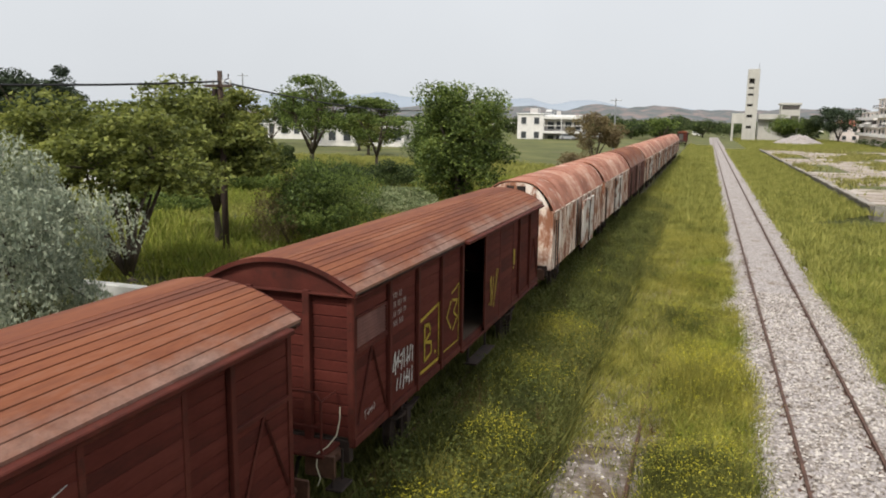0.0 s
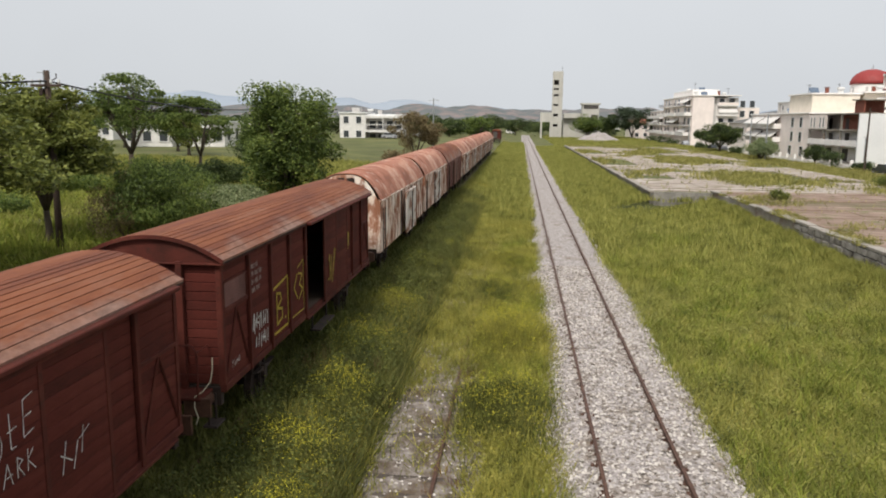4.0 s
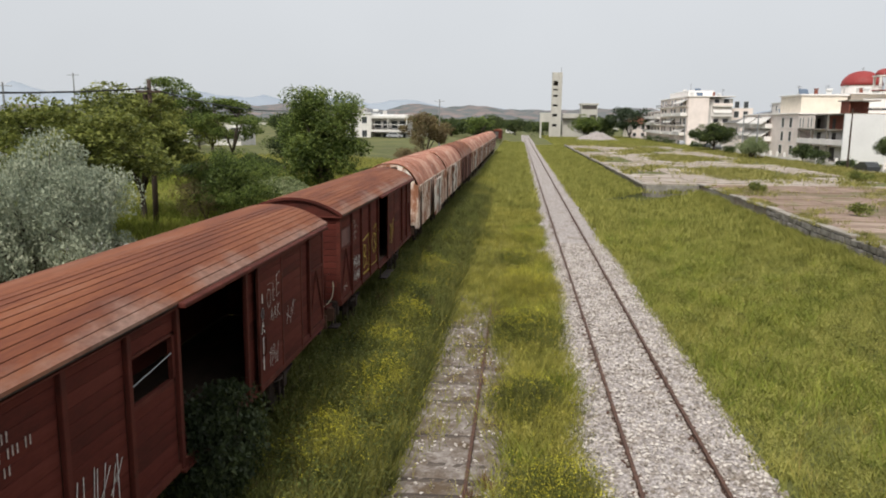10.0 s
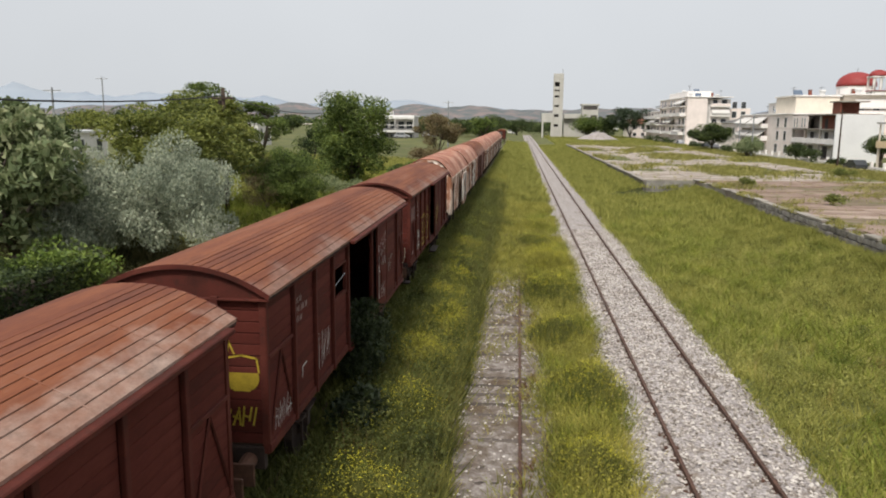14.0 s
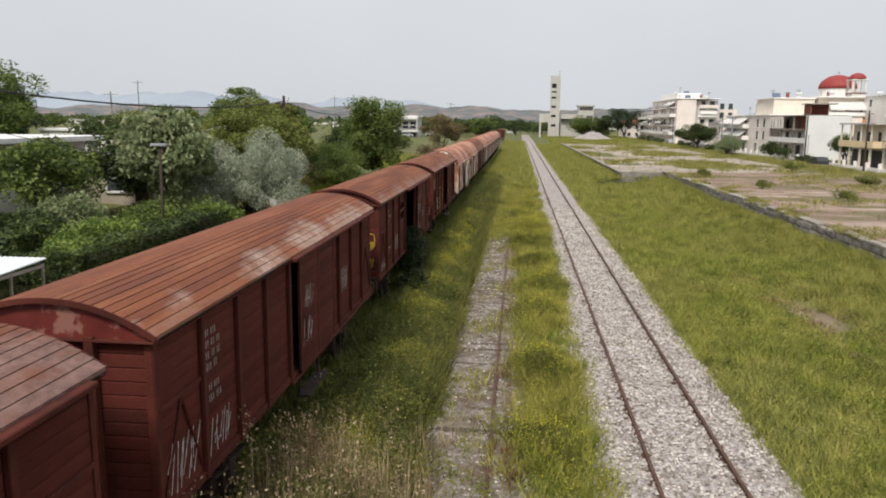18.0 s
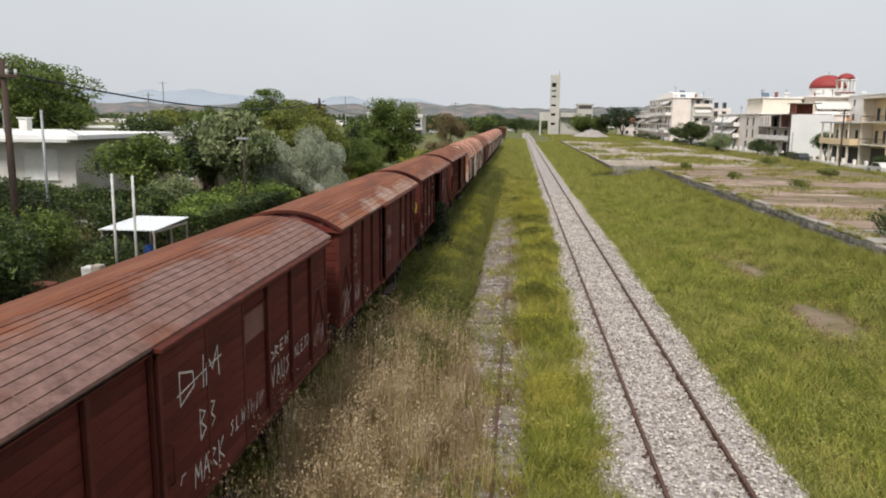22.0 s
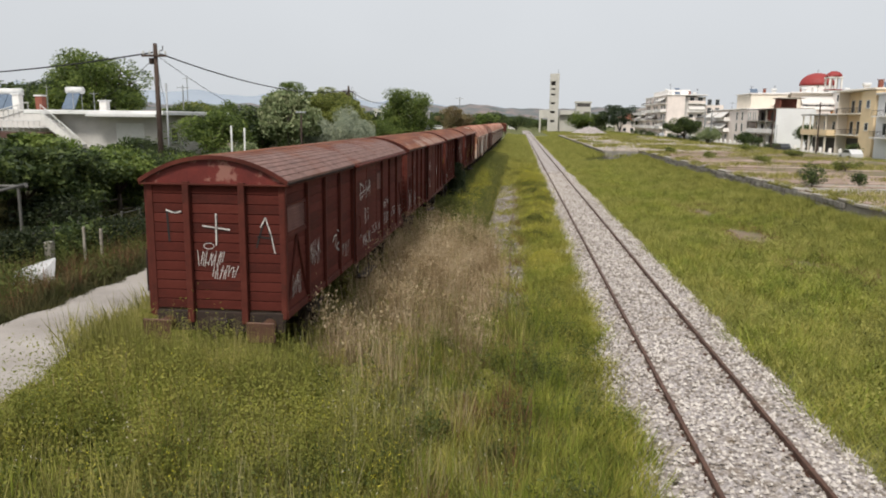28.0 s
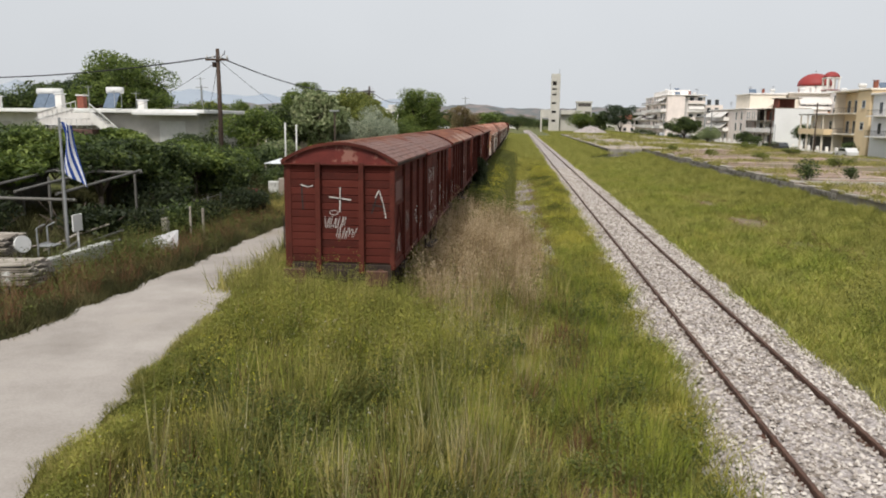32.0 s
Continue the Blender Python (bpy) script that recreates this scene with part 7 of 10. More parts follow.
# weeds and bushes on the platform
for i, (x, y, h, rr) in enumerate(((15.7, 0.2, 1.3, 0.9), (18.6, 1.0, 0.8, 0.5), (20.5, 24, 0.9, 0.8), (18.0, 33, 0.7, 0.7), (24, 16, 0.8, 1.2), (17, 47, 0.7, 0.8), (28, 38, 0.8, 1.4), (30, 60, 0.8, 1.6))):
    shrub("platform_bush", "small dark bush growing through the old platform", "bush", x, y, h, rr, rr, M_LEAFD if i < 2 else M_LEAFY, int(1400 * rr), 0.11, 490 + i, 10, 0.34, group="platform bushes", base=1.55)

for i, (x, y, h, rr) in enumerate(((-20, 215, 4.6, 5.5), (-27, 226, 5.2, 5.0), (-14, 236, 4.4, 6.0), (-34, 246, 5.5, 6.0), (-22, 262, 5.5, 7.0), (-44, 262, 6.0, 7.0), (-12, 285, 5.5, 7.0), (-30, 290, 6.0, 8.0), (-58, 235, 6.0, 6.0), (-50, 285, 6.5, 8.0), (-20, 320, 6.0, 9.0), (10, 345, 6.0, 8.0))):
    tree("hedgerow_tree", "dark low tree in the hedgerow beyond the fields", "tree", x, y, h, rr, rr * 0.7, 0.4, 0.25, M_LEAFD, 3200, 0.5, 700 + i, 22, 1.7, 4, group="hedgerow trees", low=0.95)

# ---------------------------------------------------------------- house and plots beyond the lane
M_RENDER = plain("white_house_render", (0.76, 0.74, 0.71), rough=0.9, var=0.12, scale=1.2, bump=0.15)
M_BEIGE = plain("beige_hut_render", (0.40, 0.35, 0.27), rough=0.9, var=0.2, scale=1.5, bump=0.2)
M_GREYWALL = plain("grey_house_render", (0.56, 0.54, 0.52), rough=0.9, var=0.12, scale=1.2)
M_SLABW = plain("white_roof_slab", (0.80, 0.80, 0.79), rough=0.8, var=0.15, scale=0.8)
# Glass tone is raised to put haze over the far town windows.
M_DARKGLASS = plain("dark_window_glass", (0.06, 0.066, 0.072), rough=0.08, var=0.1)
M_FRAMEW = plain("white_painted_metal", (0.68, 0.68, 0.67), rough=0.5, var=0.08)
M_SOLAR = plain("blue_grey_solar_glass", (0.13, 0.17, 0.23), rough=0.12, var=0.2)
M_BRICKRED = material("red_brick", [(0.3, (0.19, 0.06, 0.04)), (0.7, (0.30, 0.11, 0.075))], scale=3, rough=0.9, bump=0.3, obj_rand=0.2)
M_BROWNTILE = plain("brown_canopy_cloth", (0.10, 0.055, 0.045), rough=0.8)
M_CORR = plain("white_corrugated_sheet", (0.74, 0.77, 0.80), rough=0.5, var=0.1)
M_BLUEFLAG = plain("blue_flag_cloth", (0.015, 0.06, 0.30), rough=0.8, var=0.15)
M_WHITEFLAG = plain("white_flag_cloth", (0.70, 0.71, 0.74), rough=0.8, var=0.08)
M_OLDWOOD = material("bleached_old_timber", [(0.3, (0.22, 0.19, 0.16)), (0.7, (0.42, 0.38, 0.33))], scale=3, rough=0.9, bump=0.4, stretch=(1, 0.2, 1), obj_rand=0.3)
M_PIPE = plain("weathered_pipe", (0.13, 0.125, 0.115), rough=0.6)
M_WALLW = plain("whitewashed_concrete", (0.55, 0.55, 0.53), rough=0.9, var=0.25, scale=2.0, bump=0.3)
M_BLUEP = plain("blue_plastic", (0.02, 0.08, 0.35), rough=0.4)


def window(parent, axis, off, u0, u1, z0, z1, out, frame_mat=None, shutter=None):
    """A framed pane set into a wall face; out: +1 or -1, the way the face looks along its axis."""
    def b(ua, ub, za, zb, d0, d1):
        a, c = sorted((off + out * d0, off + out * d1))
        return (a, c, ua, ub, za, zb) if axis == "x" else (ua, ub, a, c, za, zb)
    t = 0.06
    wd = part("window", Geo().box(*b(u0, u0 + t, z0, z1, -0.02, 0.05)).box(*b(u1 - t, u1, z0, z1, -0.02, 0.05)).box(*b(u0, u1, z1 - t, z1, -0.02, 0.052)).box(*b(u0, u1, z0, z0 + t, -0.02, 0.052)), frame_mat or M_FRAMEW, parent)
    part("pane", Geo().box(*b(u0 + t, u1 - t, z0 + t, z1 - t, -0.01, 0.012)), shutter or M_DARKGLASS, wd)
    part("sill", Geo().box(*b(u0 - 0.06, u1 + 0.06, z0 - 0.06, z0 - 0.002, -0.01, 0.12)), frame_mat or M_FRAMEW, wd)
    return wd


house = thing("house", "low white flat-roofed house with solar heaters and outside stairs", "house", at=(0, 0, 0))
part("wall", Geo().box(-31.6, -24.4, 4.0, 13.6, 1.7, 5.14, 0.02), M_GREYWALL, house)
part("wall", Geo().box(-31.7, -27.9, 3.95, 13.5, 1.7, 3.1, 0.02), M_RENDER, house)
part("wall", Geo().box(-50.0, -31.65, 8.0, 17.0, 1.7, 5.14, 0.02), M_RENDER, house)
part("roof", Geo().box(-33.0, -23.5, 2.9, 14.2, 5.15, 5.42, 0.03), M_SLABW, house)
part("roof", Geo().box(-51.0, -33.02, 6.6, 18.0, 5.15, 5.42, 0.03), M_SLABW, house)
part("eaves_board", Geo().box(-28.6, -23.9, 2.6, 2.88, 5.02, 5.2, 0.01), M_FRAMEW, house)
window(house, "x", -24.4, 5.7, 6.75, 3.3, 4.3, 1)
window(house, "y", 4.0, -27.3, -25.4, 3.0, 4.6, -1, shutter=M_FRAMEW)
window(house, "y", 8.0, -43.0, -41.2, 3.0, 4.5, -1, shutter=M_GREYWALL)
window(house, "y", 8.0, -39.6, -38.2, 3.0, 4.5, -1)
part("terrace_wall", Geo().box(-37.2, -31.7, 5.2, 8.0, 4.2, 5.45, 0.02), M_RENDER, house)
part("terrace_canopy", Geo().box(-40.0, -31.9, 3.2, 5.2, 3.55, 3.95, 0.03), M_BROWNTILE, house, "brown canopy under the terrace")
st = part("outside_stairs", Geo().extrude([(-31.7, 5.2), (-31.7, 4.6), (-29.2, 2.6), (-29.2, 3.2)], 2.7, 3.6), M_RENDER, house, "white outside stair flight")
for k in range(8):
    part("step", Geo().box(-31.6 + 0.3 * k, -31.3 + 0.3 * k, 2.75, 3.55, 5.2 - 0.26 * (k + 1), 5.24 - 0.26 * (k + 1)), M_SLABW, st)


def railing(parent, p0, p1, h=0.75, n=9):
    rl = part("stair_railing", Geo().tube([Vector(p0) + Vector((0, 0, h)), Vector(p1) + Vector((0, 0, h))], 0.035, 6), M_FRAMEW, parent)
    for k in range(n):
        q = Vector(p0).lerp(Vector(p1), k / (n - 1))
        part("baluster", Geo().tube([q, q + Vector((0, 0, h))], 0.022, 5), M_FRAMEW, rl)
    part("lower_rail", Geo().tube([Vector(p0) + Vector((0, 0, h * 0.35)), Vector(p1) + Vector((0, 0, h * 0.35))], 0.025, 5), M_FRAMEW, rl)


railing(house, (-31.7, 2.7, 5.0), (-29.2, 2.7, 2.9))
railing(house, (-37.2, 5.15, 4.4), (-34.2, 5.15, 5.2))
railing(house, (-36.9, 4.4, 4.0), (-32.2, 4.4, 4.0), 0.7, 13)
for x, y, h, m in ((-39.7, 12, 1.2, M_RENDER), (-37.8, 12, 1.1, M_BRICKRED), (-32.6, 12, 0.75, M_RENDER), (-46, 13, 1.0, M_RENDER)):
    ch = part("chimney", Geo().box(x - 0.28, x + 0.28, y - 0.28, y + 0.28, 5.40, 5.42 + h, 0.02), m, house)
    part("chimney_cap", Geo().box(x - 0.36, x + 0.36, y - 0.36, y + 0.36, 5.43 + h, 5.52 + h, 0.02), M_SLABW, ch)


def solar(x, y, two=False):
    so = thing("solar_water_heater", "solar water heater with white tank on a flat roof", "solar heater", "roof solar heaters", at=(x, y, 5.42))
    for k in range(2 if two else 1):
        a = 1.05 * k
        part("collector", Geo().add([(-0.5 + a, 0, 0.15), (0.5 + a, 0, 0.15), (0.5 + a, 0.9, 1.35), (-0.5 + a, 0.9, 1.35), (-0.5 + a, 0.07, 0.1), (0.5 + a, 0.07, 0.1), (0.5 + a, 0.97, 1.3), (-0.5 + a, 0.97, 1.3)],
             [(0, 1, 2, 3), (7, 6, 5, 4), (0, 4, 5, 1), (1, 5, 6, 2), (2, 6, 7, 3), (3, 7, 4, 0)]), M_SOLAR, so)
    part("tank", Geo().tube([(-0.65, 1.1, 1.55), (0.65 + (0.9 if two else 0), 1.1, 1.55)], 0.27, 14), M_FRAMEW, so, "white cylindrical tank", smooth=True)
    for xx in (-0.5, 0.5):
        part("stand", Geo().tube([(xx, 1.1, 0), (xx, 1.1, 1.3)], 0.03, 6).tube([(xx, 0.05, 0.12), (xx, 1.1, 0.02)], 0.02, 6), M_GREYPOLE, so)


solar(-34.5, 10.2)
solar(-43.0, 14.0, True)
solar(-48.0, 12.0)
for x, y, h in ((-36.6, 11, 1.9), (-33.6, 9.5, 1.5), (-30.5, 7, 1.3)):
    an = thing("roof_aerial", "thin metal aerial mast on the house roof", "aerial", "roof aerials", at=(x, y, 5.42))
    part("mast", Geo().tube([(0, 0, 0), (0, 0, h)], 0.025, 6), M_GREYPOLE, an)
    part("aerial_arm", Geo().tube([(-0.35, 0, h - 0.12), (0.35, 0, h - 0.12)], 0.014, 5), M_GREYPOLE, an)

# utility poles and cables


def utility_pole(x, y, z0, z1):
    u = thing("utility_pole", "dark creosoted wooden utility pole with insulators", "utility pole", "wooden utility poles", at=(x, y, z0))
    h = z1 - z0
    part("pole", Geo().tube([(0, 0, 0), (0.02, 0, h * 0.5), (0, 0, h)], [0.125, 0.11, 0.085], 10), M_POLE, u, smooth=True)
    part("crossarm", Geo().box(-0.55, 0.55, -0.14, -0.08, h - 0.55, h - 0.46, 0.008), M_POLE, u)
    for k in (-0.48, -0.2, 0.2, 0.48):
        part("insulator", Geo().tube([(k, -0.11, h - 0.46), (k, -0.11, h - 0.40), (k, -0.11, h - 0.30)], [0.02, 0.05, 0.035], 8), M_FRAMEW, u)
    part("bracket", Geo().tube([(0.1, 0, h - 0.35), (0.32, 0.02, h - 0.25), (0.32, 0.02, h - 0.1)], 0.02, 6), M_DARK, u)
    part("cable_box", Geo().box(-0.2, -0.08, -0.2, 0.0, h - 0.85, h - 0.6, 0.01), M_DARK, u)
    return u


POLES = [(-46.0, -3.0, 1.9, 8.0), (-16.0, -12.9, 1.5, 8.05), (-15.75, 22.1, 1.6, 7.9), (-17.5, 57.0, 1.8, 8.0)]
for q in POLES:
    utility_pole(*q)


def cable(a, b, sag, r=0.022, name="overhead_cable"):
    a, b = Vector(a), Vector(b)
    pts = [a.lerp(b, k / 14) - Vector((0, 0, 4 * sag * (k / 14) * (1 - k / 14))) for k in range(15)]
    return solo(name, Geo().tube(pts, r, 5), M_WIRE, "black overhead cable strung between wooden poles", "cable", "overhead cables")


for p, q in zip(POLES, POLES[1:]):
    cable((p[0], p[1], p[3] - 0.35), (q[0], q[1], q[3] - 0.35), 0.75, 0.032)
cable((-16, -12.9, 7.6), (-24.6, 6.0, 5.2), 0.4, 0.012)
cable((-16, -12.9, 7.6), (-17.3, 8.8, 4.4), 0.4, 0.012)
cable((-16, -12.9, 7.5), (-31, 4.2, 5.3), 0.5, 0.012)


def thin_post(x, y, z0, z1, r, label, mat=None):
    t = solo("thin_post", Geo().tube([(x, y, z0), (x + 0.02, y, z1)], [r, r * 0.9], 8), mat or M_GREYPOLE, label, "post", "thin posts", smooth=True)
    return t


thin_post(-12.94, -12.69, 1.2, 4.69, 0.045, "pale thin upright post behind the wagons", M_WALLW)
thin_post(-12.55, -12.2, 1.2, 4.6, 0.045, "pale thin upright post behind the wagons", M_WALLW)
thin_post(-17.5, -9.0, 1.4, 6.6, 0.05, "slim grey metal post in the garden")
thin_post(-13.9, 1.0, 1.3, 5.34, 0.06, "dark wooden post in the garden", M_POLE)
solo("garden_lamp", Geo().box(-14.2, -13.6, 0.85, 1.15, 5.345, 5.45, 0.02), M_GREYPOLE, "small grey lamp on a garden post", "lamp")
for x, y, h in ((-78, 70, 8.6), (-66, 62, 7.4)):
    sl = thing("street_lamp", "tall grey street lamp by the far road", "street lamp", "far street lamps", at=(x, y, 1.9))
    part("pole", Geo().tube([(0, 0, 0), (0, 0, h * 0.8), (0.3, 0, h * 0.97), (1.3, 0, h)], [0.1, 0.08, 0.06, 0.05], 8), M_GREYPOLE, sl)
    part("lamp_head", Geo().box(1.2, 1.8, -0.14, 0.14, h - 0.03, h + 0.1, 0.02), M_GREYPOLE, sl)
for x, y, h in ((-45.9, 54.9, 7.4), (-62, 92, 10.5), (-36, 118, 9.0), (-13.5, 118, 8.0)):
    mast = thing("lattice_mast", "pale slim metal mast standing in the fields", "mast", "far masts", at=(x, y, 1.9))
    part("pole", Geo().tube([(0, 0, 0), (0, 0, h)], [0.14, 0.08], 8), M_GREYPOLE, mast)
    part("crossarm", Geo().tube([(-0.9, 0, h - 0.3), (0.9, 0, h - 0.3)], 0.05, 6), M_GREYPOLE, mast)

# white corrugated shelter
sh = thing("shelter", "open garden shelter with white corrugated roof", "shelter", at=(-13.75, -9.2, 1.35))
sh.scale = (0.64, 0.64, 1)
n = 26
g = Geo()
for k in range(n):
    u0, u1 = -1.55 + 3.1 * k / n, -1.55 + 3.1 * (k + 1) / n
    za, zb = (0.02 if k % 2 else 0.0), (0.0 if k % 2 else 0.02)
    g.add([(u0, -2.1, 1.28 + za), (u1, -2.1, 1.28 + zb), (u1, 2.1, 1.40 + zb), (u0, 2.1, 1.40 + za), (u0, -2.1, 1.25 + za), (u1, -2.1, 1.25 + zb), (u1, 2.1, 1.37 + zb), (u0, 2.1, 1.37 + za)],
          [(0, 1, 2, 3), (7, 6, 5, 4), (0, 4, 5, 1), (2, 6, 7, 3)] + ([(0, 3, 7, 4)] if k == 0 else []) + ([(1, 5, 6, 2)] if k == n - 1 else []))
ob = part("corrugated_roof", g, M_CORR, sh)
ob["kind"] = "stuff"
for x in (-1.45, 1.45):
    for y in (-1.95, 0, 1.95):
        part("shelter_post", Geo().box(x - 0.05, x + 0.05, y - 0.05, y + 0.05, -0.2, 1.27, 0.01), M_OLDWOOD, sh)
    part("shelter_beam", Geo().box(x - 0.04, x + 0.04, -2.05, 2.05, 1.16, 1.245, 0.01), M_OLDWOOD, sh)
part("back_panel", Geo().box(-1.4, -1.34, -1.9, 1.9, -0.1, 1.1, 0.01), M_PIPE, sh)
part("water_butt", Geo().tube([(0.7, -1.2, 0.0), (0.7, -1.2, 0.35), (0.7, -1.2, 0.7)], [0.24, 0.28, 0.24], 12), M_BLUEP, sh)
for x, y, w_, d_, h, m in ((-13.2, -13.6, 0.5, 0.4, 0.7, M_WALLW), (-12.6, -14.3, 0.3, 0.3, 0.9, M_CONC), (-13.9, -14.9, 0.6, 0.5, 0.45, M_BRICKRED), (-12.3, -13.1, 0.35, 0.35, 0.8, M_CONC)):
    solo("garden_block", Geo().box(x - w_ / 2, x + w_ / 2, y - d_ / 2, y + d_ / 2, 1.15, 1.3 + h, 0.03), m, "rough masonry block standing in the garden", "block", "garden blocks")

# low concrete wall behind the wagons
solo("low_wall", Geo().box(-15.4, -12.7, 14.9, 15.2, 1.2, 2.12, 0.02), M_WALLW, "low pale concrete wall beyond the wagons", "wall")

# posts and fence along the lane
for x, y, z0, z1, r, lab, m in ((-14.4, -16.9, 1.2, 2.2, 0.09, "square pale concrete fence post", M_WALLW), (-11.93, -25.6, 1.0, 2.2, 0.03, "leaning weathered wooden stake by the lane", M_OLDWOOD), (-11.7, -25.2, 1.0, 2.1, 0.035, "leaning weathered wooden stake by the lane", M_OLDWOOD),
                                (-12.3, -26.5, 1.0, 1.95, 0.09, "short weathered post by the lane", M_CONC), (-14.3, -8.0, 1.3, 2.3, 0.08, "square pale concrete fence post", M_WALLW)):
    solo("fence_post", Geo().box(x - r, x + r, y - r, y + r, z0, z1, 0.012), m, lab, "post", "posts along the lane")
for k in range(3):
    a, b = (-14.45, -17.0, 2.12 - 0.36 * k), (-15.6, -20.2, 2.1 - 0.36 * k)
    solo("fence_rail", Geo().tube([a, b], 0.022, 6), M_OLDWOOD, "thin weathered rail of a garden fence", "fence rail", "garden fence rails")
wire = thing("wire_fence", "sagging wire mesh fence along the lane", "fence", at=(0, 0, 0))
for k in range(6):
    y = -26.5 + 1.15 * k
    part("fence_picket", Geo().tube([(-12.9, y, 1.2), (-12.92, y, 2.15)], 0.03, 6), M_PIPE, wire)
for h in (1.5, 1.8, 2.1):
    part("strand", Geo().tube([(-12.9, -26.5, h), (-12.9, -23.6, h - 0.05), (-12.9, -20.75, h)], 0.01, 4), M_PIPE, wire)
# leaning slab of pale concrete
M_FARWALL = plain("dull_white_concrete", (0.50, 0.50, 0.51), rough=0.9, var=0.2, scale=2.5, bump=0.3)
slab = Geo().add([(-11.95, -28.9, 0.65), (-11.15, -28.3, 0.65), (-11.3, -27.8, 1.8), (-12.2, -28.0, 1.5), (-12.05, -28.75, 0.65), (-11.25, -28.15, 0.65), (-11.42, -27.68, 1.78), (-12.3, -27.85, 1.48)],
                 [(0, 1, 2, 3), (7, 6, 5, 4), (0, 4, 5, 1), (1, 5, 6, 2), (2, 6, 7, 3), (3, 7, 4, 0)])
solo("concrete_slab", slab, M_FARWALL, "broken pale concrete slab leaning in the verge", "slab")
# pergola with flagpole
per = thing("pergola", "pipe-framed pergola over a cluttered yard", "pergola", at=(0, 0, 1.4))
for x, y in ((-13.9, -28.9), (-16.6, -28.9), (-13.7, -25.5), (-17.2, -25.8), (-19.8, -28.5), (-15.4, -27.2), (-13.25, -29.9)):
    part("pergola_post", Geo().tube([(x, y, -0.1), (x, y, 1.75)], 0.038, 8), M_PIPE, per)
for a, b in (((-19.8, -29.9, 1.45), (-12.95, -29.9, 1.42)), ((-19.8, -25.9, 1.8), (-13.5, -25.4, 1.8)), ((-13.9, -29.2, 1.48), (-13.6, -25.3, 1.85)), ((-16.4, -29.0, 1.5), (-16.2, -25.3, 1.86)), ((-18.8, -29.0, 1.5), (-18.6, -25.3, 1.86)), ((-15.2, -29.0, 1.5), (-14.9, -25.3, 1.86))):
    part("pergola_beam", Geo().tube([a, b], 0.04, 8), M_PIPE, per)
fl = thing("flagpole", "slim flagpole with a hanging blue and white striped flag", "flagpole", at=(-13.1, -30.1, 1.3))
part("pole", Geo().tube([(0, 0, -0.2), (0, 0, 3.55)], [0.04, 0.03], 8), M_GREYPOLE, fl)
flag = part("flag", Geo().box(-0.01, 0.01, -0.01, 0.01, 3.4, 3.42), M_WHITEFLAG, fl)
for k in range(9):
    g = Geo()
    m = 8
    for i in range(m + 1):
        for j in (0, 1):
            s = (k + j) / 9
            t = i / m
            # cloth hanging down and folded: the hoist side at the pole, the fly fallen
            x = 0.04 + 0.52 * s * (0.45 + 0.55 * t) + 0.05 * math.sin(5 * t + 3 * s)
            g.v.append((x, 0.10 * math.sin(7 * s + 2.5 * t), 3.45 - 0.10 * s - 1.15 * t - 0.40 * s * t))
    for i in range(m):
        a = 2 * i
        g.f.append((a, a + 1, a + 3, a + 2))
    me = g.mesh("flag_stripe", M_BLUEFLAG if k % 2 == 0 else M_WHITEFLAG)
    part("flag_stripe", me, None, flag)
# clutter of the yard


def lath_pile(x, y, z, n, length, seed, label):
    p = thing("timber_pile", label, "timber pile", "timber piles in the yard", at=(x, y, z), rz=12)
    r = random.Random(seed)
    for k in range(n):
        row, col = divmod(k, 5)
        ob = part("lath", Geo().box(-length / 2, length / 2, -0.09, 0.09, -0.018, 0.018, 0.004), M_OLDWOOD, p, at=(r.uniform(-0.08, 0.08), -0.44 + 0.21 * col + r.uniform(-0.02, 0.02), 0.03 + 0.055 * row))
        ob.rotation_euler = (r.uniform(-0.04, 0.04), r.uniform(-0.03, 0.03), r.uniform(-0.07, 0.07))


lath_pile(-13.0, -33.0, 1.35, 45, 1.9, 5, "stack of bleached old laths in the yard")
lath_pile(-14.6, -31.3, 1.45, 60, 1.7, 6, "tall stack of bleached old boards in the yard")
solo("yard_wall", Geo().box(-12.55, -12.35, -33.4, -29.3, 1.0, 1.72, 0.03), M_WALLW, "low whitewashed wall along the yard", "wall")
solo("sign_board", Geo().box(-12.72, -12.68, -30.5, -30.1, 2.1, 2.52, 0.01).tube([(-12.7, -30.3, 1.2), (-12.7, -30.3, 2.12)], 0.025, 6), M_FRAMEW, "blank white board on a short post", "sign")
solo("old_chair", Geo().tube([(-13.3, -31.0, 1.4), (-13.3, -31.0, 2.25), (-13.1, -31.0, 2.35)], 0.02, 6).tube([(-13.3, -30.6, 1.4), (-13.3, -30.6, 2.25), (-13.1, -30.6, 2.35)], 0.02, 6).tube([(-13.3, -31.0, 1.85), (-13.3, -30.6, 1.85)], 0.02, 6)
     .box(-13.32, -12.95, -31.0, -30.6, 1.80, 1.84, 0.01), M_GREYPOLE, "broken metal chair frame in the yard", "chair")
solo("washbowl", Geo().tube([(-13.35, -31.5, 1.95), (-13.30, -31.52, 1.96)], [0.2, 0.2], 16), M_FRAMEW, "round white enamel washbowl among the clutter", "washbowl")
solo("blue_can", Geo().tube([(-12.9, -31.8, 1.35), (-12.9, -31.8, 1.6)], 0.12, 12), M_BLUEP, "small blue plastic can in the yard", "can")
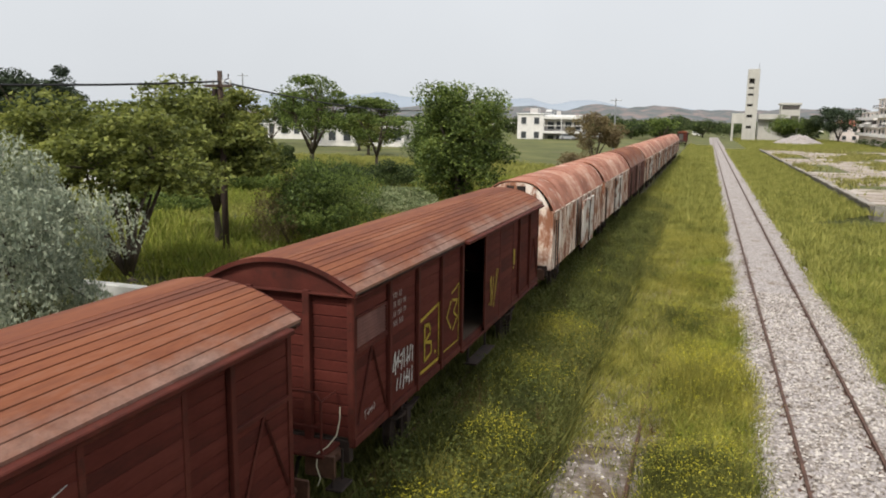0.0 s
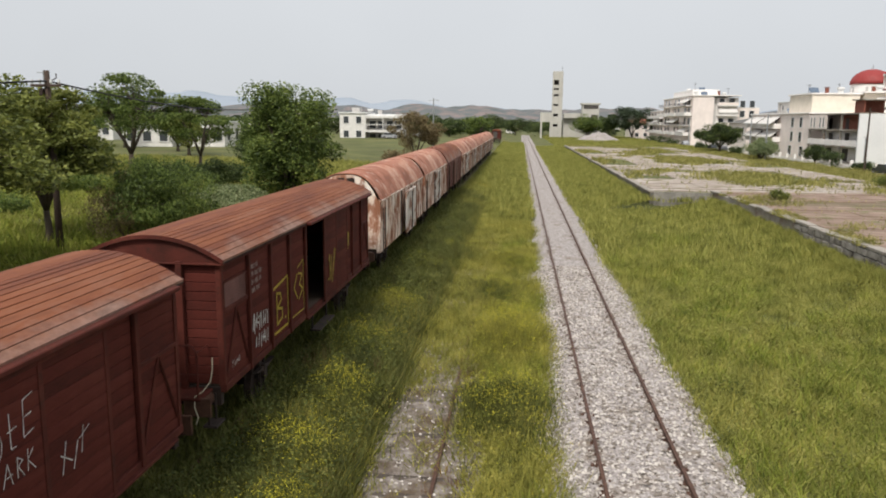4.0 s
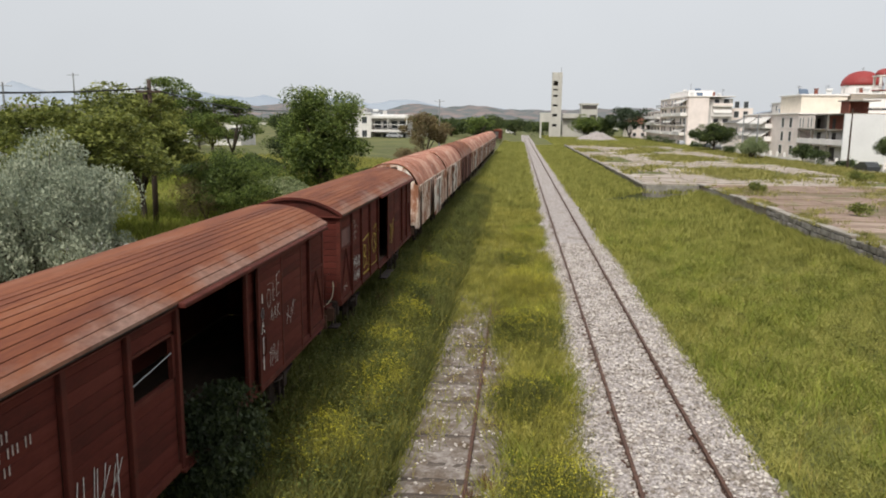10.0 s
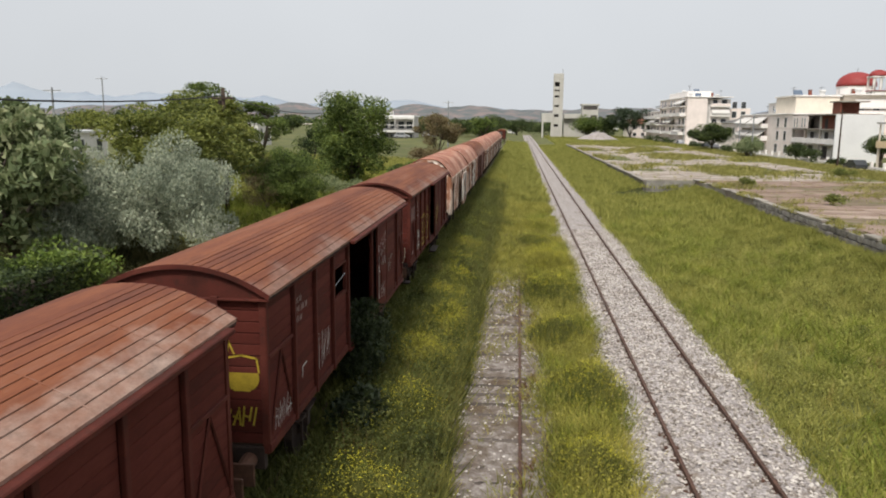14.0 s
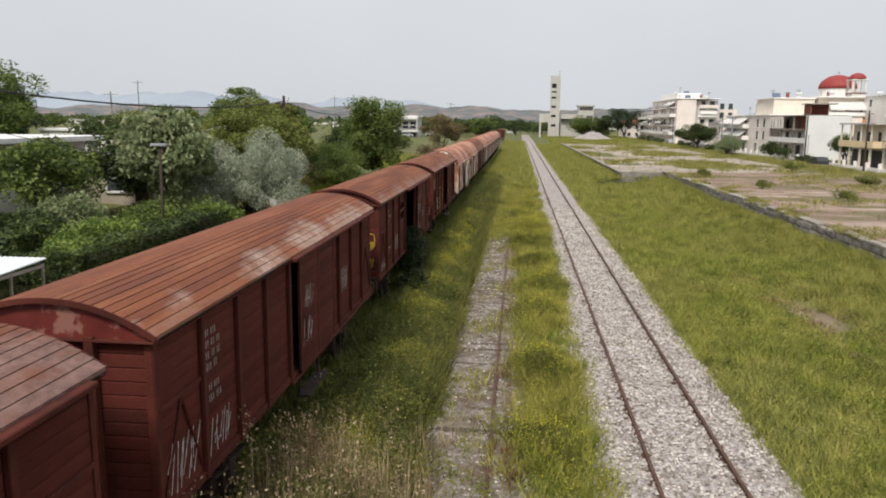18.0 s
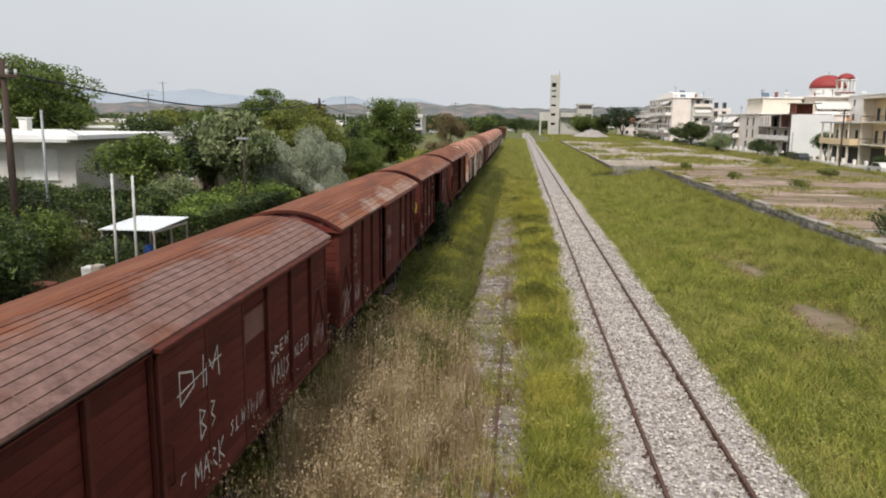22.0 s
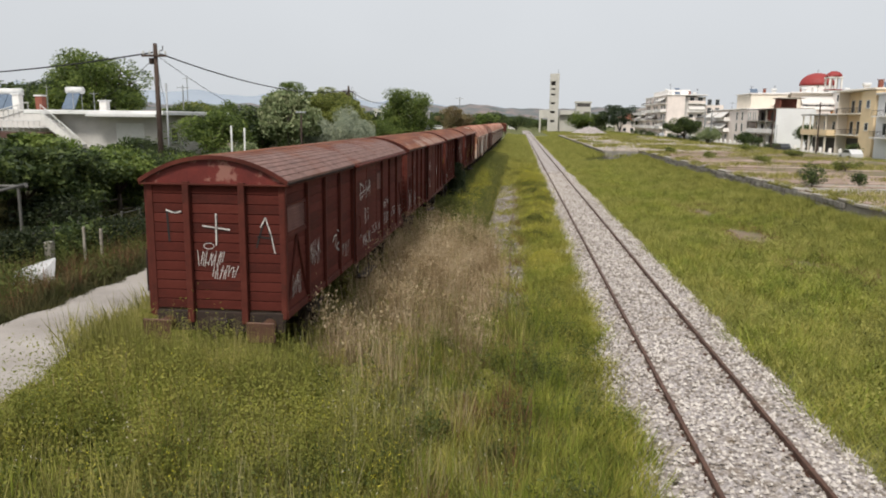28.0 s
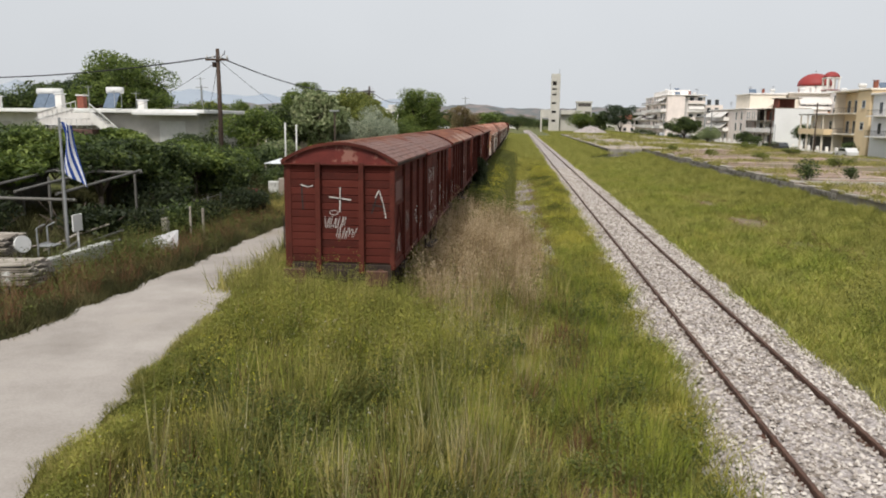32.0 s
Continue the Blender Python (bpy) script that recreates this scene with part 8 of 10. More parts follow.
for i, (x, y, l, a) in enumerate(((-12.9, -29.6, 1.6, 20), (-13.6, -29.9, 1.3, 70), (-13.0, -28.6, 1.8, -30), (-14.2, -30.4, 1.4, 40), (-12.8, -30.9, 1.1, 80), (-13.9, -28.2, 1.5, 10))):
    c, s = math.cos(radians(a)), math.sin(radians(a))
    solo("loose_pole", Geo().tube([(x - c * l / 2, y - s * l / 2, 1.45), (x + c * l / 2, y + s * l / 2, 1.75 + 0.1 * (i % 3))], 0.03, 6), M_OLDWOOD if i % 2 else M_PIPE, "loose pole lying in the cluttered yard", "pole", "loose poles in the yard")
shed = thing("garden_shed", "dark makeshift shed among the garden trees", "shed", at=(-19.2, -24.6, 1.6))
part("wall", Geo().box(-2.2, 1.2, -1.0, 1.4, -0.2, 1.4, 0.02), M_PIPE, shed)
part("roof", Geo().box(-2.5, 1.5, -1.3, 1.7, 1.42, 1.5, 0.01), M_DARK, shed)
hut = thing("garden_hut", "low beige rendered hut among the garden trees", "hut", at=(-21.5, 11.4, 1.8))
part("wall", Geo().box(-2.6, 2.0, 0.0, 3.0, -0.1, 1.9, 0.02), M_BEIGE, hut)
part("roof", Geo().box(-2.9, 2.3, -0.4, 3.3, 1.91, 2.03, 0.02), M_OLDWOOD, hut)
window(hut, "y", 0.0, -0.55, 0.45, 0.75, 1.5, -1, shutter=M_DARKGLASS)
part("door", Geo().box(1.0, 1.75, -0.03, 0.0, 0.0, 1.55, 0.01), M_BROWNTILE, hut)
solo("white_outhouse", Geo().box(-37.5, -34.6, 37.7, 40.0, 1.7, 4.4, 0.03), M_RENDER, "plain white outhouse in the field", "outhouse")
solo("garden_path_wall", Geo().box(-24.0, -16.5, -4.4, -4.15, 1.3, 2.0, 0.03), M_WALLW, "low white garden wall half hidden by hedges", "wall")
solo("stone_heap", stones(160, 77, lambda r, n: r.uniform(-17.6, -15.6, n), lambda r, n: r.uniform(-6.0, -4.9, n), lambda x, y: 1.55 + 0 * x, (0.1, 0.22)), None, "heap of pale rubble stones in the garden", "rubble", kind="stuff")

# ---------------------------------------------------------------- farther left: road and white buildings


def simple_house(name, label, x0, x1, y0, y1, z0, h, mat, floors, cols, roof_over=0.25, side_cols=2, group="", flat=True, roofm=None, z_base=1.7):
    """A plain block with framed windows on the faces towards the line, a slab or hipped roof."""
    b = thing(name, label, "building", group)
    part("wall", Geo().box(x0, x1, y0, y1, z0, z0 + h, 0.03), mat, b)
    if flat:
        part("roof", Geo().box(x0 - roof_over, x1 + roof_over, y0 - roof_over, y1 + roof_over, z0 + h, z0 + h + 0.3, 0.03), M_SLABW, b)
    else:
        cx, cy = (x0 + x1) / 2, (y0 + y1) / 2
        o = 0.5
        part("roof", Geo().add([(x0 - o, y0 - o, z0 + h), (x1 + o, y0 - o, z0 + h), (x1 + o, y1 + o, z0 + h), (x0 - o, y1 + o, z0 + h), (cx, cy - 1.5, z0 + h + 1.9), (cx, cy + 1.5, z0 + h + 1.9)],
                               [(0, 1, 4), (1, 2, 5, 4), (2, 3, 5), (3, 0, 4, 5), (3, 2, 1, 0)]), roofm, b)
    fh = h / floors
    for f in range(floors):
        for c in range(cols):
            u = x0 + (x1 - x0) * (c + 0.5) / cols
            window(b, "y", y0, u - 0.7, u + 0.7, z0 + fh * f + fh * 0.30, z0 + fh * f + fh * 0.80, -1)
        for c in range(side_cols):
            u = y0 + (y1 - y0) * (c + 0.5) / side_cols
            window(b, "x", x1 if x1 < 0 else x0, u - 0.6, u + 0.6, z0 + fh * f + fh * 0.30, z0 + fh * f + fh * 0.80, 1 if x1 < 0 else -1)
    return b


wb = simple_house("office_building", "white two-storey flat-roofed office building in the fields", -45.0, -38.5, 185, 197, 1.0, 7.0, M_RENDER, 2, 2)
part("wall", Geo().box(-38.48, -29.2, 187.5, 197, 1.0, 7.4, 0.03), M_GREYWALL, wb)
for z in (3.4, 6.9):
    part("balcony_slab", Geo().box(-38.4, -28.8, 184.5, 187.4, z, z + 0.55, 0.02), M_RENDER, wb)
part("roof", Geo().box(-38.6, -28.8, 185.5, 197.2, 7.46, 7.9, 0.03), M_SLABW, wb)
part("pergola_frame", Geo().box(-38.4, -28.9, 184.6, 184.8, 5.2, 5.35).box(-38.4, -38.2, 184.6, 184.8, 3.9, 6.9).box(-29.1, -28.9, 184.6, 184.8, 3.9, 6.9).box(-34, -33.8, 184.6, 184.8, 3.9, 6.9), M_RENDER, wb)
for c in range(4):
    window(wb, "y", 187.5, -37.9 + 2.2 * c, -36.2 + 2.2 * c, 4.3, 6.3, -1)
    window(wb, "y", 187.5, -37.9 + 2.2 * c, -36.2 + 2.2 * c, 1.3, 3.0, -1)
part("rooftop_plant", Geo().box(-42.5, -40.5, 188, 191, 8.3, 9.5, 0.03).box(-36, -35, 189, 190, 7.9, 8.9, 0.03), M_GREYWALL, wb)
part("rooftop_tank", Geo().tube([(-38.6, 189, 8.9), (-37.2, 189, 8.9)], 0.35, 10), M_FRAMEW, wb)
for k in range(4):
    part("rooftop_rail", Geo().tube([(-44 + 4 * k, 186, 8.3), (-44 + 4 * k, 186, 9.3)], 0.06, 5), M_GREYPOLE, wb)
simple_house("farm_house", "white low house seen between the field trees", -61.5, -53.5, 110, 118, 1.8, 3.2, M_RENDER, 1, 3, group="field houses")
simple_house("farm_house", "white low house with wide front beyond the field", -52.0, -45.8, 112, 119, 1.8, 3.9, M_RENDER, 1, 3, group="field houses")
simple_house("farm_house", "long pale shed glimpsed through the olive tree", -58.0, -47.5, 60, 67, 1.8, 3.0, M_RENDER, 1, 4, group="field houses")
simple_house("farm_house", "far white house by the field boundary", -92.0, -80.0, 140, 150, 1.8, 4.0, M_RENDER, 1, 4, group="field houses")
simple_house("farm_house", "small white house at the end of the line", -7.0, -3.0, 395, 402, 0.0, 4.6, M_RENDER, 1, 2, group="field houses", z_base=0)
solo("far_road", Geo().add([(-160, 66, 2.04), (-61, 58.5, 2.04), (-61, 62.0, 2.04), (-160, 71, 2.04), (-160, 66, 1.9), (-61, 58.5, 1.9), (-61, 62.0, 1.9), (-160, 71, 1.9)], [(0, 1, 2, 3), (7, 6, 5, 4), (0, 4, 5, 1), (1, 5, 6, 2), (2, 6, 7, 3), (3, 7, 4, 0)]), M_ROADM, "pale side road beyond the trees", "road", kind="structure")


def parked_car(x, y, z, rz, paint, label):
    c = thing("parked_car", label, "car", "parked cars", at=(x, y, z), rz=rz)
    prof = [(-2.05, 0.30), (2.05, 0.30), (2.1, 0.62), (1.95, 0.82), (1.05, 0.95), (0.45, 1.42), (-1.2, 1.46), (-1.85, 0.98), (-2.08, 0.85)]
    g = Geo().extrude(prof, -0.82, 0.82)
    part("body", g, paint, c)
    part("side_glass", Geo().extrude([(0.85, 0.95), (0.40, 1.34), (-1.1, 1.37), (-1.6, 1.0)], -0.835, 0.835), M_DARKGLASS, c)
    part("windscreen", Geo().add([(1.02, -0.7, 0.97), (1.02, 0.7, 0.97), (0.50, 0.62, 1.40), (0.50, -0.62, 1.40), (1.06, -0.7, 0.98), (1.06, 0.7, 0.98), (0.54, 0.62, 1.41), (0.54, -0.62, 1.41)], [(0, 1, 2, 3), (7, 6, 5, 4), (0, 4, 5, 1), (1, 5, 6, 2), (2, 6, 7, 3), (3, 7, 4, 0)]), M_DARKGLASS, c)
    for sx in (-1.3, 1.3):
        for sy in (-0.78, 0.78):
            wh = part("wheel", Geo().tube([(sx, sy - 0.1, 0.32), (sx, sy + 0.1, 0.32)], 0.32, 14), M_DARK, c)
            part("hubcap", Geo().tube([(sx, sy - 0.112, 0.32), (sx, sy + 0.112, 0.32)], 0.17, 10), M_GREYPOLE, wh)
    return c


M_CARW = plain("white_car_paint", (0.65, 0.65, 0.65), rough=0.25, var=0.05)
M_CARG = plain("dark_grey_car_paint", (0.05, 0.055, 0.06), rough=0.25, var=0.05)
M_CARS = plain("silver_car_paint", (0.38, 0.39, 0.41), rough=0.25, var=0.05)
parked_car(-26.5, 200, 1.95, 10, M_CARW, "white car parked near the office building")
parked_car(-31.5, 181, 1.95, 5, M_CARS, "silver car parked in front of the office building")
parked_car(-68, 61.2, 2.02, -175, M_CARG, "dark car parked on the side road")

# ---------------------------------------------------------------- town on the far side
# The first three renders are paled to put distance haze into their colour.
M_CREAM = plain("cream_render_with_haze", (0.82, 0.74, 0.63), rough=0.9, var=0.1, scale=0.6)
M_PINKW = plain("pinkish_white_render_with_haze", (0.90, 0.80, 0.75), rough=0.9, var=0.1, scale=0.5)
M_OFFW = plain("off_white_render_with_haze", (0.90, 0.86, 0.83), rough=0.9, var=0.08, scale=0.5)
M_YELLOW = plain("warm_yellow_render", (0.84, 0.66, 0.42), rough=0.9, var=0.08, scale=0.5)
M_BLANK = material("blank_white_gable", [(0.25, (0.74, 0.74, 0.745)), (0.7, (0.86, 0.86, 0.865))], scale=0.25, rough=0.9, fine=4, bump=0.1)
M_AWN = plain("pale_awning_cloth", (0.72, 0.69, 0.66), rough=0.8, var=0.06)
M_AWNO = plain("orange_awning_cloth", (0.60, 0.26, 0.05), rough=0.8, var=0.06)
M_DOME = material("red_dome_tiles", [(0.3, (0.26, 0.03, 0.03)), (0.7, (0.36, 0.055, 0.05))], scale=1.5, rough=0.6, bump=0.2)
M_ROOFTILE = material("red_clay_roof", [(0.3, (0.32, 0.09, 0.06)), (0.7, (0.46, 0.16, 0.11))], scale=1.5, rough=0.85, bump=0.3)
M_TOWERC = material("weathered_tower_concrete", [(0.25, (0.46, 0.44, 0.40)), (0.7, (0.60, 0.58, 0.53))], scale=0.25, rough=0.92, fine=2, bump=0.2, stretch=(1, 1, 0.3))
# Shade inside openings put into flat dark panels, tone raised for haze.
M_VOID = plain("opening_shade_in_colour", (0.09, 0.08, 0.075), rough=0.9)
M_DARKRAIL = plain("dark_metal_railing", (0.06, 0.05, 0.045), rough=0.5)


def balcony(b, x, y0, y1, z, depth=1.3, rail=None, solid=None, bars_n=0):
    """A balcony on a street front that looks along -x."""
    bl = part("balcony", Geo().box(x - depth, x + 0.05, y0, y1, z, z + 0.18, 0.01), solid or M_OFFW, b)
    if rail is None:
        part("parapet", Geo().box(x - depth, x - depth + 0.1, y0, y1, z + 0.18, z + 1.0, 0.01), solid or M_OFFW, bl)
        part("parapet", Geo().box(x - depth + 0.102, x, y0, y0 + 0.1, z + 0.18, z + 1.0, 0.01), solid or M_OFFW, bl)
    else:
        g = Geo().box(x - depth, x - depth + 0.05, y0, y1, z + 0.95, z + 1.02)
        part("handrail", g, rail, bl)
        n = max(2, int((y1 - y0) / 0.45))
        for k in range(n + 1):
            part("baluster", Geo().box(x - depth + 0.01, x - depth + 0.04, y0 + (y1 - y0 - 0.03) * k / n, y0 + 0.03 + (y1 - y0 - 0.03) * k / n, z + 0.18, z + 0.95), rail, bl)
    return bl


def awning(b, x, y0, y1, z, depth=1.6, drop=1.0, m=None):
    g = Geo().add([(x, y0, z), (x, y1, z), (x - depth, y1, z - drop), (x - depth, y0, z - drop), (x, y0, z - 0.04), (x, y1, z - 0.04), (x - depth, y1, z - drop - 0.25), (x - depth, y0, z - drop - 0.25)],
                  [(0, 1, 2, 3), (7, 6, 5, 4), (0, 4, 5, 1), (1, 5, 6, 2), (2, 6, 7, 3), (3, 7, 4, 0)])
    part("awning", g, m or M_AWN, b, "pale cloth awning")


def rooftop(b, spots, z):
    for i, (x, y, k) in enumerate(spots):
        if k == "tank":
            part("rooftop_tank", Geo().tube([(x - 0.6, y, z + 0.9), (x + 0.6, y, z + 0.9)], 0.3, 10).box(x - 0.5, x + 0.5, y - 0.05, y + 0.05, z, z + 0.65), M_FRAMEW, b)
        elif k == "mast":
            part("aerial", Geo().tube([(x, y, z), (x, y, z + 2.2)], 0.04, 5).tube([(x - 0.6, y, z + 1.9), (x + 0.6, y, z + 1.9)], 0.025, 5).tube([(x - 0.4, y, z + 1.6), (x + 0.4, y, z + 1.6)], 0.025, 5), M_DARK, b)
        elif k == "flue":
            part("chimney", Geo().box(x - 0.3, x + 0.3, y - 0.3, y + 0.3, z, z + 1.2, 0.02).box(x - 0.4, x + 0.4, y - 0.4, y + 0.4, z + 1.25, z + 1.35), M_BRICKRED, b)
        elif k == "panel":
            part("solar_panel", Geo().add([(x - 0.9, y, z + 0.2), (x + 0.9, y, z + 0.2), (x + 0.9, y + 0.9, z + 1.2), (x - 0.9, y + 0.9, z + 1.2), (x - 0.9, y + 0.08, z + 0.15), (x + 0.9, y + 0.08, z + 0.15), (x + 0.9, y + 0.98, z + 1.15), (x - 0.9, y + 0.98, z + 1.15)],
                                          [(0, 1, 2, 3), (7, 6, 5, 4), (0, 4, 5, 1), (1, 5, 6, 2), (2, 6, 7, 3), (3, 7, 4, 0)]), M_SOLAR, b)
        else:
            part("stair_head", Geo().box(x - 1.4, x + 1.4, y - 1.6, y + 1.6, z, z + 2.3, 0.03), M_OFFW, b)


# warm yellow block: tall part with recessed balconies, lower part beside it
yb = thing("apartment_building", "cream and yellow three-storey apartment building with recessed balconies", "building", "town buildings")
part("wall", Geo().box(52.3, 64.0, 76.3, 80.9, 0, 10.2, 0.04), M_YELLOW, yb)
part("wall", Geo().box(54.0, 64.0, 80.92, 89.6, 0, 10.2, 0.04), M_YELLOW, yb)
part("roof", Geo().box(52.0, 64.3, 76.0, 89.9, 10.22, 10.5, 0.03), M_CREAM, yb)
part("wall", Geo().box(52.3, 53.98, 89.3, 89.6, 0, 10.2, 0.02), M_CREAM, yb)
for z in (3.2, 6.6):
    balcony(yb, 53.6, 80.95, 89.3, z, 1.6, M_DARKRAIL, M_CREAM)
    for y in (82.6, 85.2, 87.8):
        window(yb, "x", 54.0, y - 0.6, y + 0.6, z + 0.25, z + 2.3, -1)
    window(yb, "x", 52.3, 77.9, 79.1, z + 0.9, z + 2.1, -1)
    window(yb, "y", 76.3, 55.0, 56.0, z + 0.9, z + 2.1, -1)
part("garage_shade", Geo().box(53.94, 53.99, 81.4, 89.0, 0.1, 2.8), M_VOID, yb)
rooftop(yb, ((55, 86, "tank"), (57, 82, "panel"), (60, 80, "mast"), (62, 78, "tank"), (54, 79, "flue")), 10.5)
yl = thing("town_house", "low cream house with columns and a wide balcony", "building", "town buildings")
part("wall", Geo().box(53.2, 64.0, 89.8, 102.0, 0, 6.5, 0.04), M_CREAM, yl)
part("roof", Geo().box(51.0, 64.3, 89.7, 102.4, 6.52, 6.8, 0.03), M_GREYWALL, yl)
balcony(yl, 53.0, 90.0, 102.0, 3.1, 2.0, None, M_YELLOW)
for y in (91.2, 94.6, 98.2, 101.6):
    part("column", Geo().box(51.15, 51.45, y - 0.15, y + 0.15, 0, 3.09, 0.02), M_CREAM, yl)
    part("column", Geo().box(51.15, 51.35, y - 0.12, y + 0.12, 4.1, 6.5, 0.02), M_CREAM, yl)
for y in (92.8, 96.4, 100.0):
    window(yl, "x", 53.2, y - 0.6, y + 0.6, 3.4, 5.5, -1)
part("porch_shade", Geo().box(53.14, 53.19, 90.4, 101.6, 0.1, 2.7), M_VOID, yl)
# white end block nearest the line of sight
wbk = thing("apartment_building", "plain white end wall of an apartment building", "building", "town buildings")
part("wall", Geo().box(52.5, 66, 58, 75.9, 0, 9.4, 0.04), M_BLANK, wbk)
part("roof", Geo().box(52.2, 66.3, 57.7, 76.2, 9.42, 9.7, 0.03), M_OFFW, wbk)
rooftop(wbk, ((55, 73, "tank"), (58, 68, "panel")), 9.7)
balcony(wbk, 52.5, 58, 75, 3.0, 1.2, M_DARKRAIL)
balcony(wbk, 52.5, 58, 75, 6.1, 1.2, M_DARKRAIL)
for y in (61, 65, 69, 73):
    window(wbk, "x", 52.5, y - 0.6, y + 0.6, 3.5, 5.2, -1)
    window(wbk, "x", 52.5, y - 0.6, y + 0.6, 6.6, 8.3, -1)
# block with a big awning on its south front, behind the blank gable
ab = thing("apartment_building", "cream building with a wide white awning under its roof", "building", "town buildings")
part("wall", Geo().box(64.5, 84, 148, 164, 0, 12.3, 0.04), M_CREAM, ab)
part("roof", Geo().box(64.2, 84.3, 147.0, 164.3, 12.32, 12.6, 0.03), M_OFFW, ab)
part("awning", Geo().add([(66.6, 147.9, 11.6), (75.4, 147.9, 11.6), (75.4, 146.0, 9.9), (66.6, 146.0, 9.9), (66.6, 147.9, 11.5), (75.4, 147.9, 11.5), (75.4, 146.0, 9.6), (66.6, 146.0, 9.6)],
     [(0, 1, 2, 3), (7, 6, 5, 4), (0, 4, 5, 1), (1, 5, 6, 2), (2, 6, 7, 3), (3, 7, 4, 0)]), M_AWN, ab, "wide white cloth awning")
for z in (5.6, 8.4):
    bl = part("balcony", Geo().box(66.4, 75.6, 146.4, 147.95, z, z + 0.18, 0.01), M_OFFW, ab)
    part("parapet", Geo().box(66.4, 75.6, 146.4, 146.5, z + 0.18, z + 0.9, 0.01), M_OFFW, bl)
    for x in (68.0, 71.0, 74.0):
        window(ab, "y", 148.0, x - 0.7, x + 0.7, z + 0.3, z + 2.2, -1)
part("awning", Geo().add([(71.0, 147.9, 8.2), (77.0, 147.9, 8.2), (77.0, 146.2, 7.2), (71.0, 146.2, 7.2), (71.0, 147.9, 8.1), (77.0, 147.9, 8.1), (77.0, 146.2, 6.9), (71.0, 146.2, 6.9)],
     [(0, 1, 2, 3), (7, 6, 5, 4), (0, 4, 5, 1), (1, 5, 6, 2), (2, 6, 7, 3), (3, 7, 4, 0)]), M_AWNO, ab, "orange cloth awning")
for y in (152, 157):
    window(ab, "x", 64.5, y - 0.7, y + 0.7, 9.2, 11.0, -1)
rooftop(ab, ((68, 150, "tank"), (72, 152, "mast"), (70, 157, "flue"), (78, 150, "tank"), (75, 160, "mast")), 12.6)
for x, y, h, rr_ in ((61.0, 108, 5.2, 2.2), (63.5, 113, 4.6, 2.2)):
    tree("yard_tree", "dark tree in the gap between the town houses", "tree", x - 6.5, y, h, rr_, rr_, 1.2, 0.18, M_LEAFD, 5000, 0.22, int(x * 10), 20, 0.9, 4, group="yard trees")
# unfinished block: blank white gable to the south, open brick floors to the street
ub = thing("unfinished_building", "half-finished building with blank white gable and bare brick floors", "building", "town buildings")
part("gable_wall", Geo().box(52.7, 60.6, 121.0, 121.35, 0, 8.1, 0.03), M_BLANK, ub, "blank white gable wall")
part("wall", Geo().box(55.2, 60.5, 121.37, 142.0, 0, 8.0, 0.03), M_OFFW, ub)
for z in (0.0, 2.75, 5.4, 8.05):
    part("floor_slab", Geo().box(52.8, 60.4, 121.37, 142.0, z, z + 0.22, 0.02), M_CONC, ub)
for y in (121.7, 128.3, 135.0, 141.7):
    part("column", Geo().box(52.85, 53.15, y - 0.15, y + 0.15, 0.22, 8.04, 0.02), M_CONC, ub)
part("brick_infill", Geo().box(55.0, 55.18, 123, 134, 5.64, 8.0), M_BRICKRED, ub, "bare red brick wall")
part("brick_infill", Geo().box(53.6, 53.8, 122, 125.0, 8.3, 10.2), M_BRICKRED, ub, "bare red brick stair head")
part("brick_infill", Geo().box(53.6, 58, 125.1, 125.3, 8.3, 10.2), M_BRICKRED, ub, "bare red brick stair head")
part("concrete_cap", Geo().box(53.3, 58.3, 121.6, 126.0, 10.22, 10.4), M_CONC, ub)
for y0 in (124.3, 130.2, 137.0):
    part("doorway", Geo().box(54.94, 54.985, y0, y0 + 1.3, 5.64, 7.5), M_VOID, ub)
    part("doorway", Geo().box(55.14, 55.19, y0, y0 + 1.6, 3.0, 5.0), M_VOID, ub)
    part("doorway", Geo().box(55.14, 55.19, y0, y0 + 2.2, 0.3, 2.4), M_VOID, ub)
part("parapet", Geo().box(52.8, 52.95, 121.4, 142, 2.98, 3.9, 0.01), M_OFFW, ub)
part("parapet", Geo().box(52.75, 52.9, 134.0, 142, 5.64, 8.02, 0.01), M_PINKW, ub)
for y in (135.2, 136.6, 139.2, 140.6):
    window(ub, "x", 52.75, y - 0.3, y + 0.3, 5.9, 7.6, -1)
# long pinkish block with awnings
pb = thing("apartment_building", "pinkish white three-storey block with cloth awnings", "building", "town buildings")
part("wall", Geo().box(53.2, 72, 143.0, 178.0, 0, 8.3, 0.04), M_PINKW, pb)
part("roof", Geo().box(52.9, 72.3, 142.7, 178.3, 8.32, 8.6, 0.03), M_OFFW, pb)
part("upper_storey", Geo().box(55.2, 63.8, 148, 160.0, 8.62, 12.0, 0.04), M_CREAM, pb, "set-back cream top storey")
part("roof", Geo().box(54.9, 64.1, 147.7, 160.3, 12.02, 12.3, 0.03), M_OFFW, pb)
for z in (2.8, 5.5):
    balcony(pb, 53.2, 158, 177.5, z, 1.4)
    awning(pb, 53.2, 158.5, 167, z + 2.5, 2.1, 1.5)
    awning(pb, 53.2, 168, 177, z + 2.5, 2.1, 1.4)
    for y in (147, 151.5, 161, 165, 170, 175):
        window(pb, "x", 53.2, y - 0.7, y + 0.7, z + 0.3, z + 2.2, -1)
for y in (146, 152, 161, 167, 174):
    window(pb, "x", 53.2, y - 0.9, y + 0.9, 0.5, 2.3, -1)
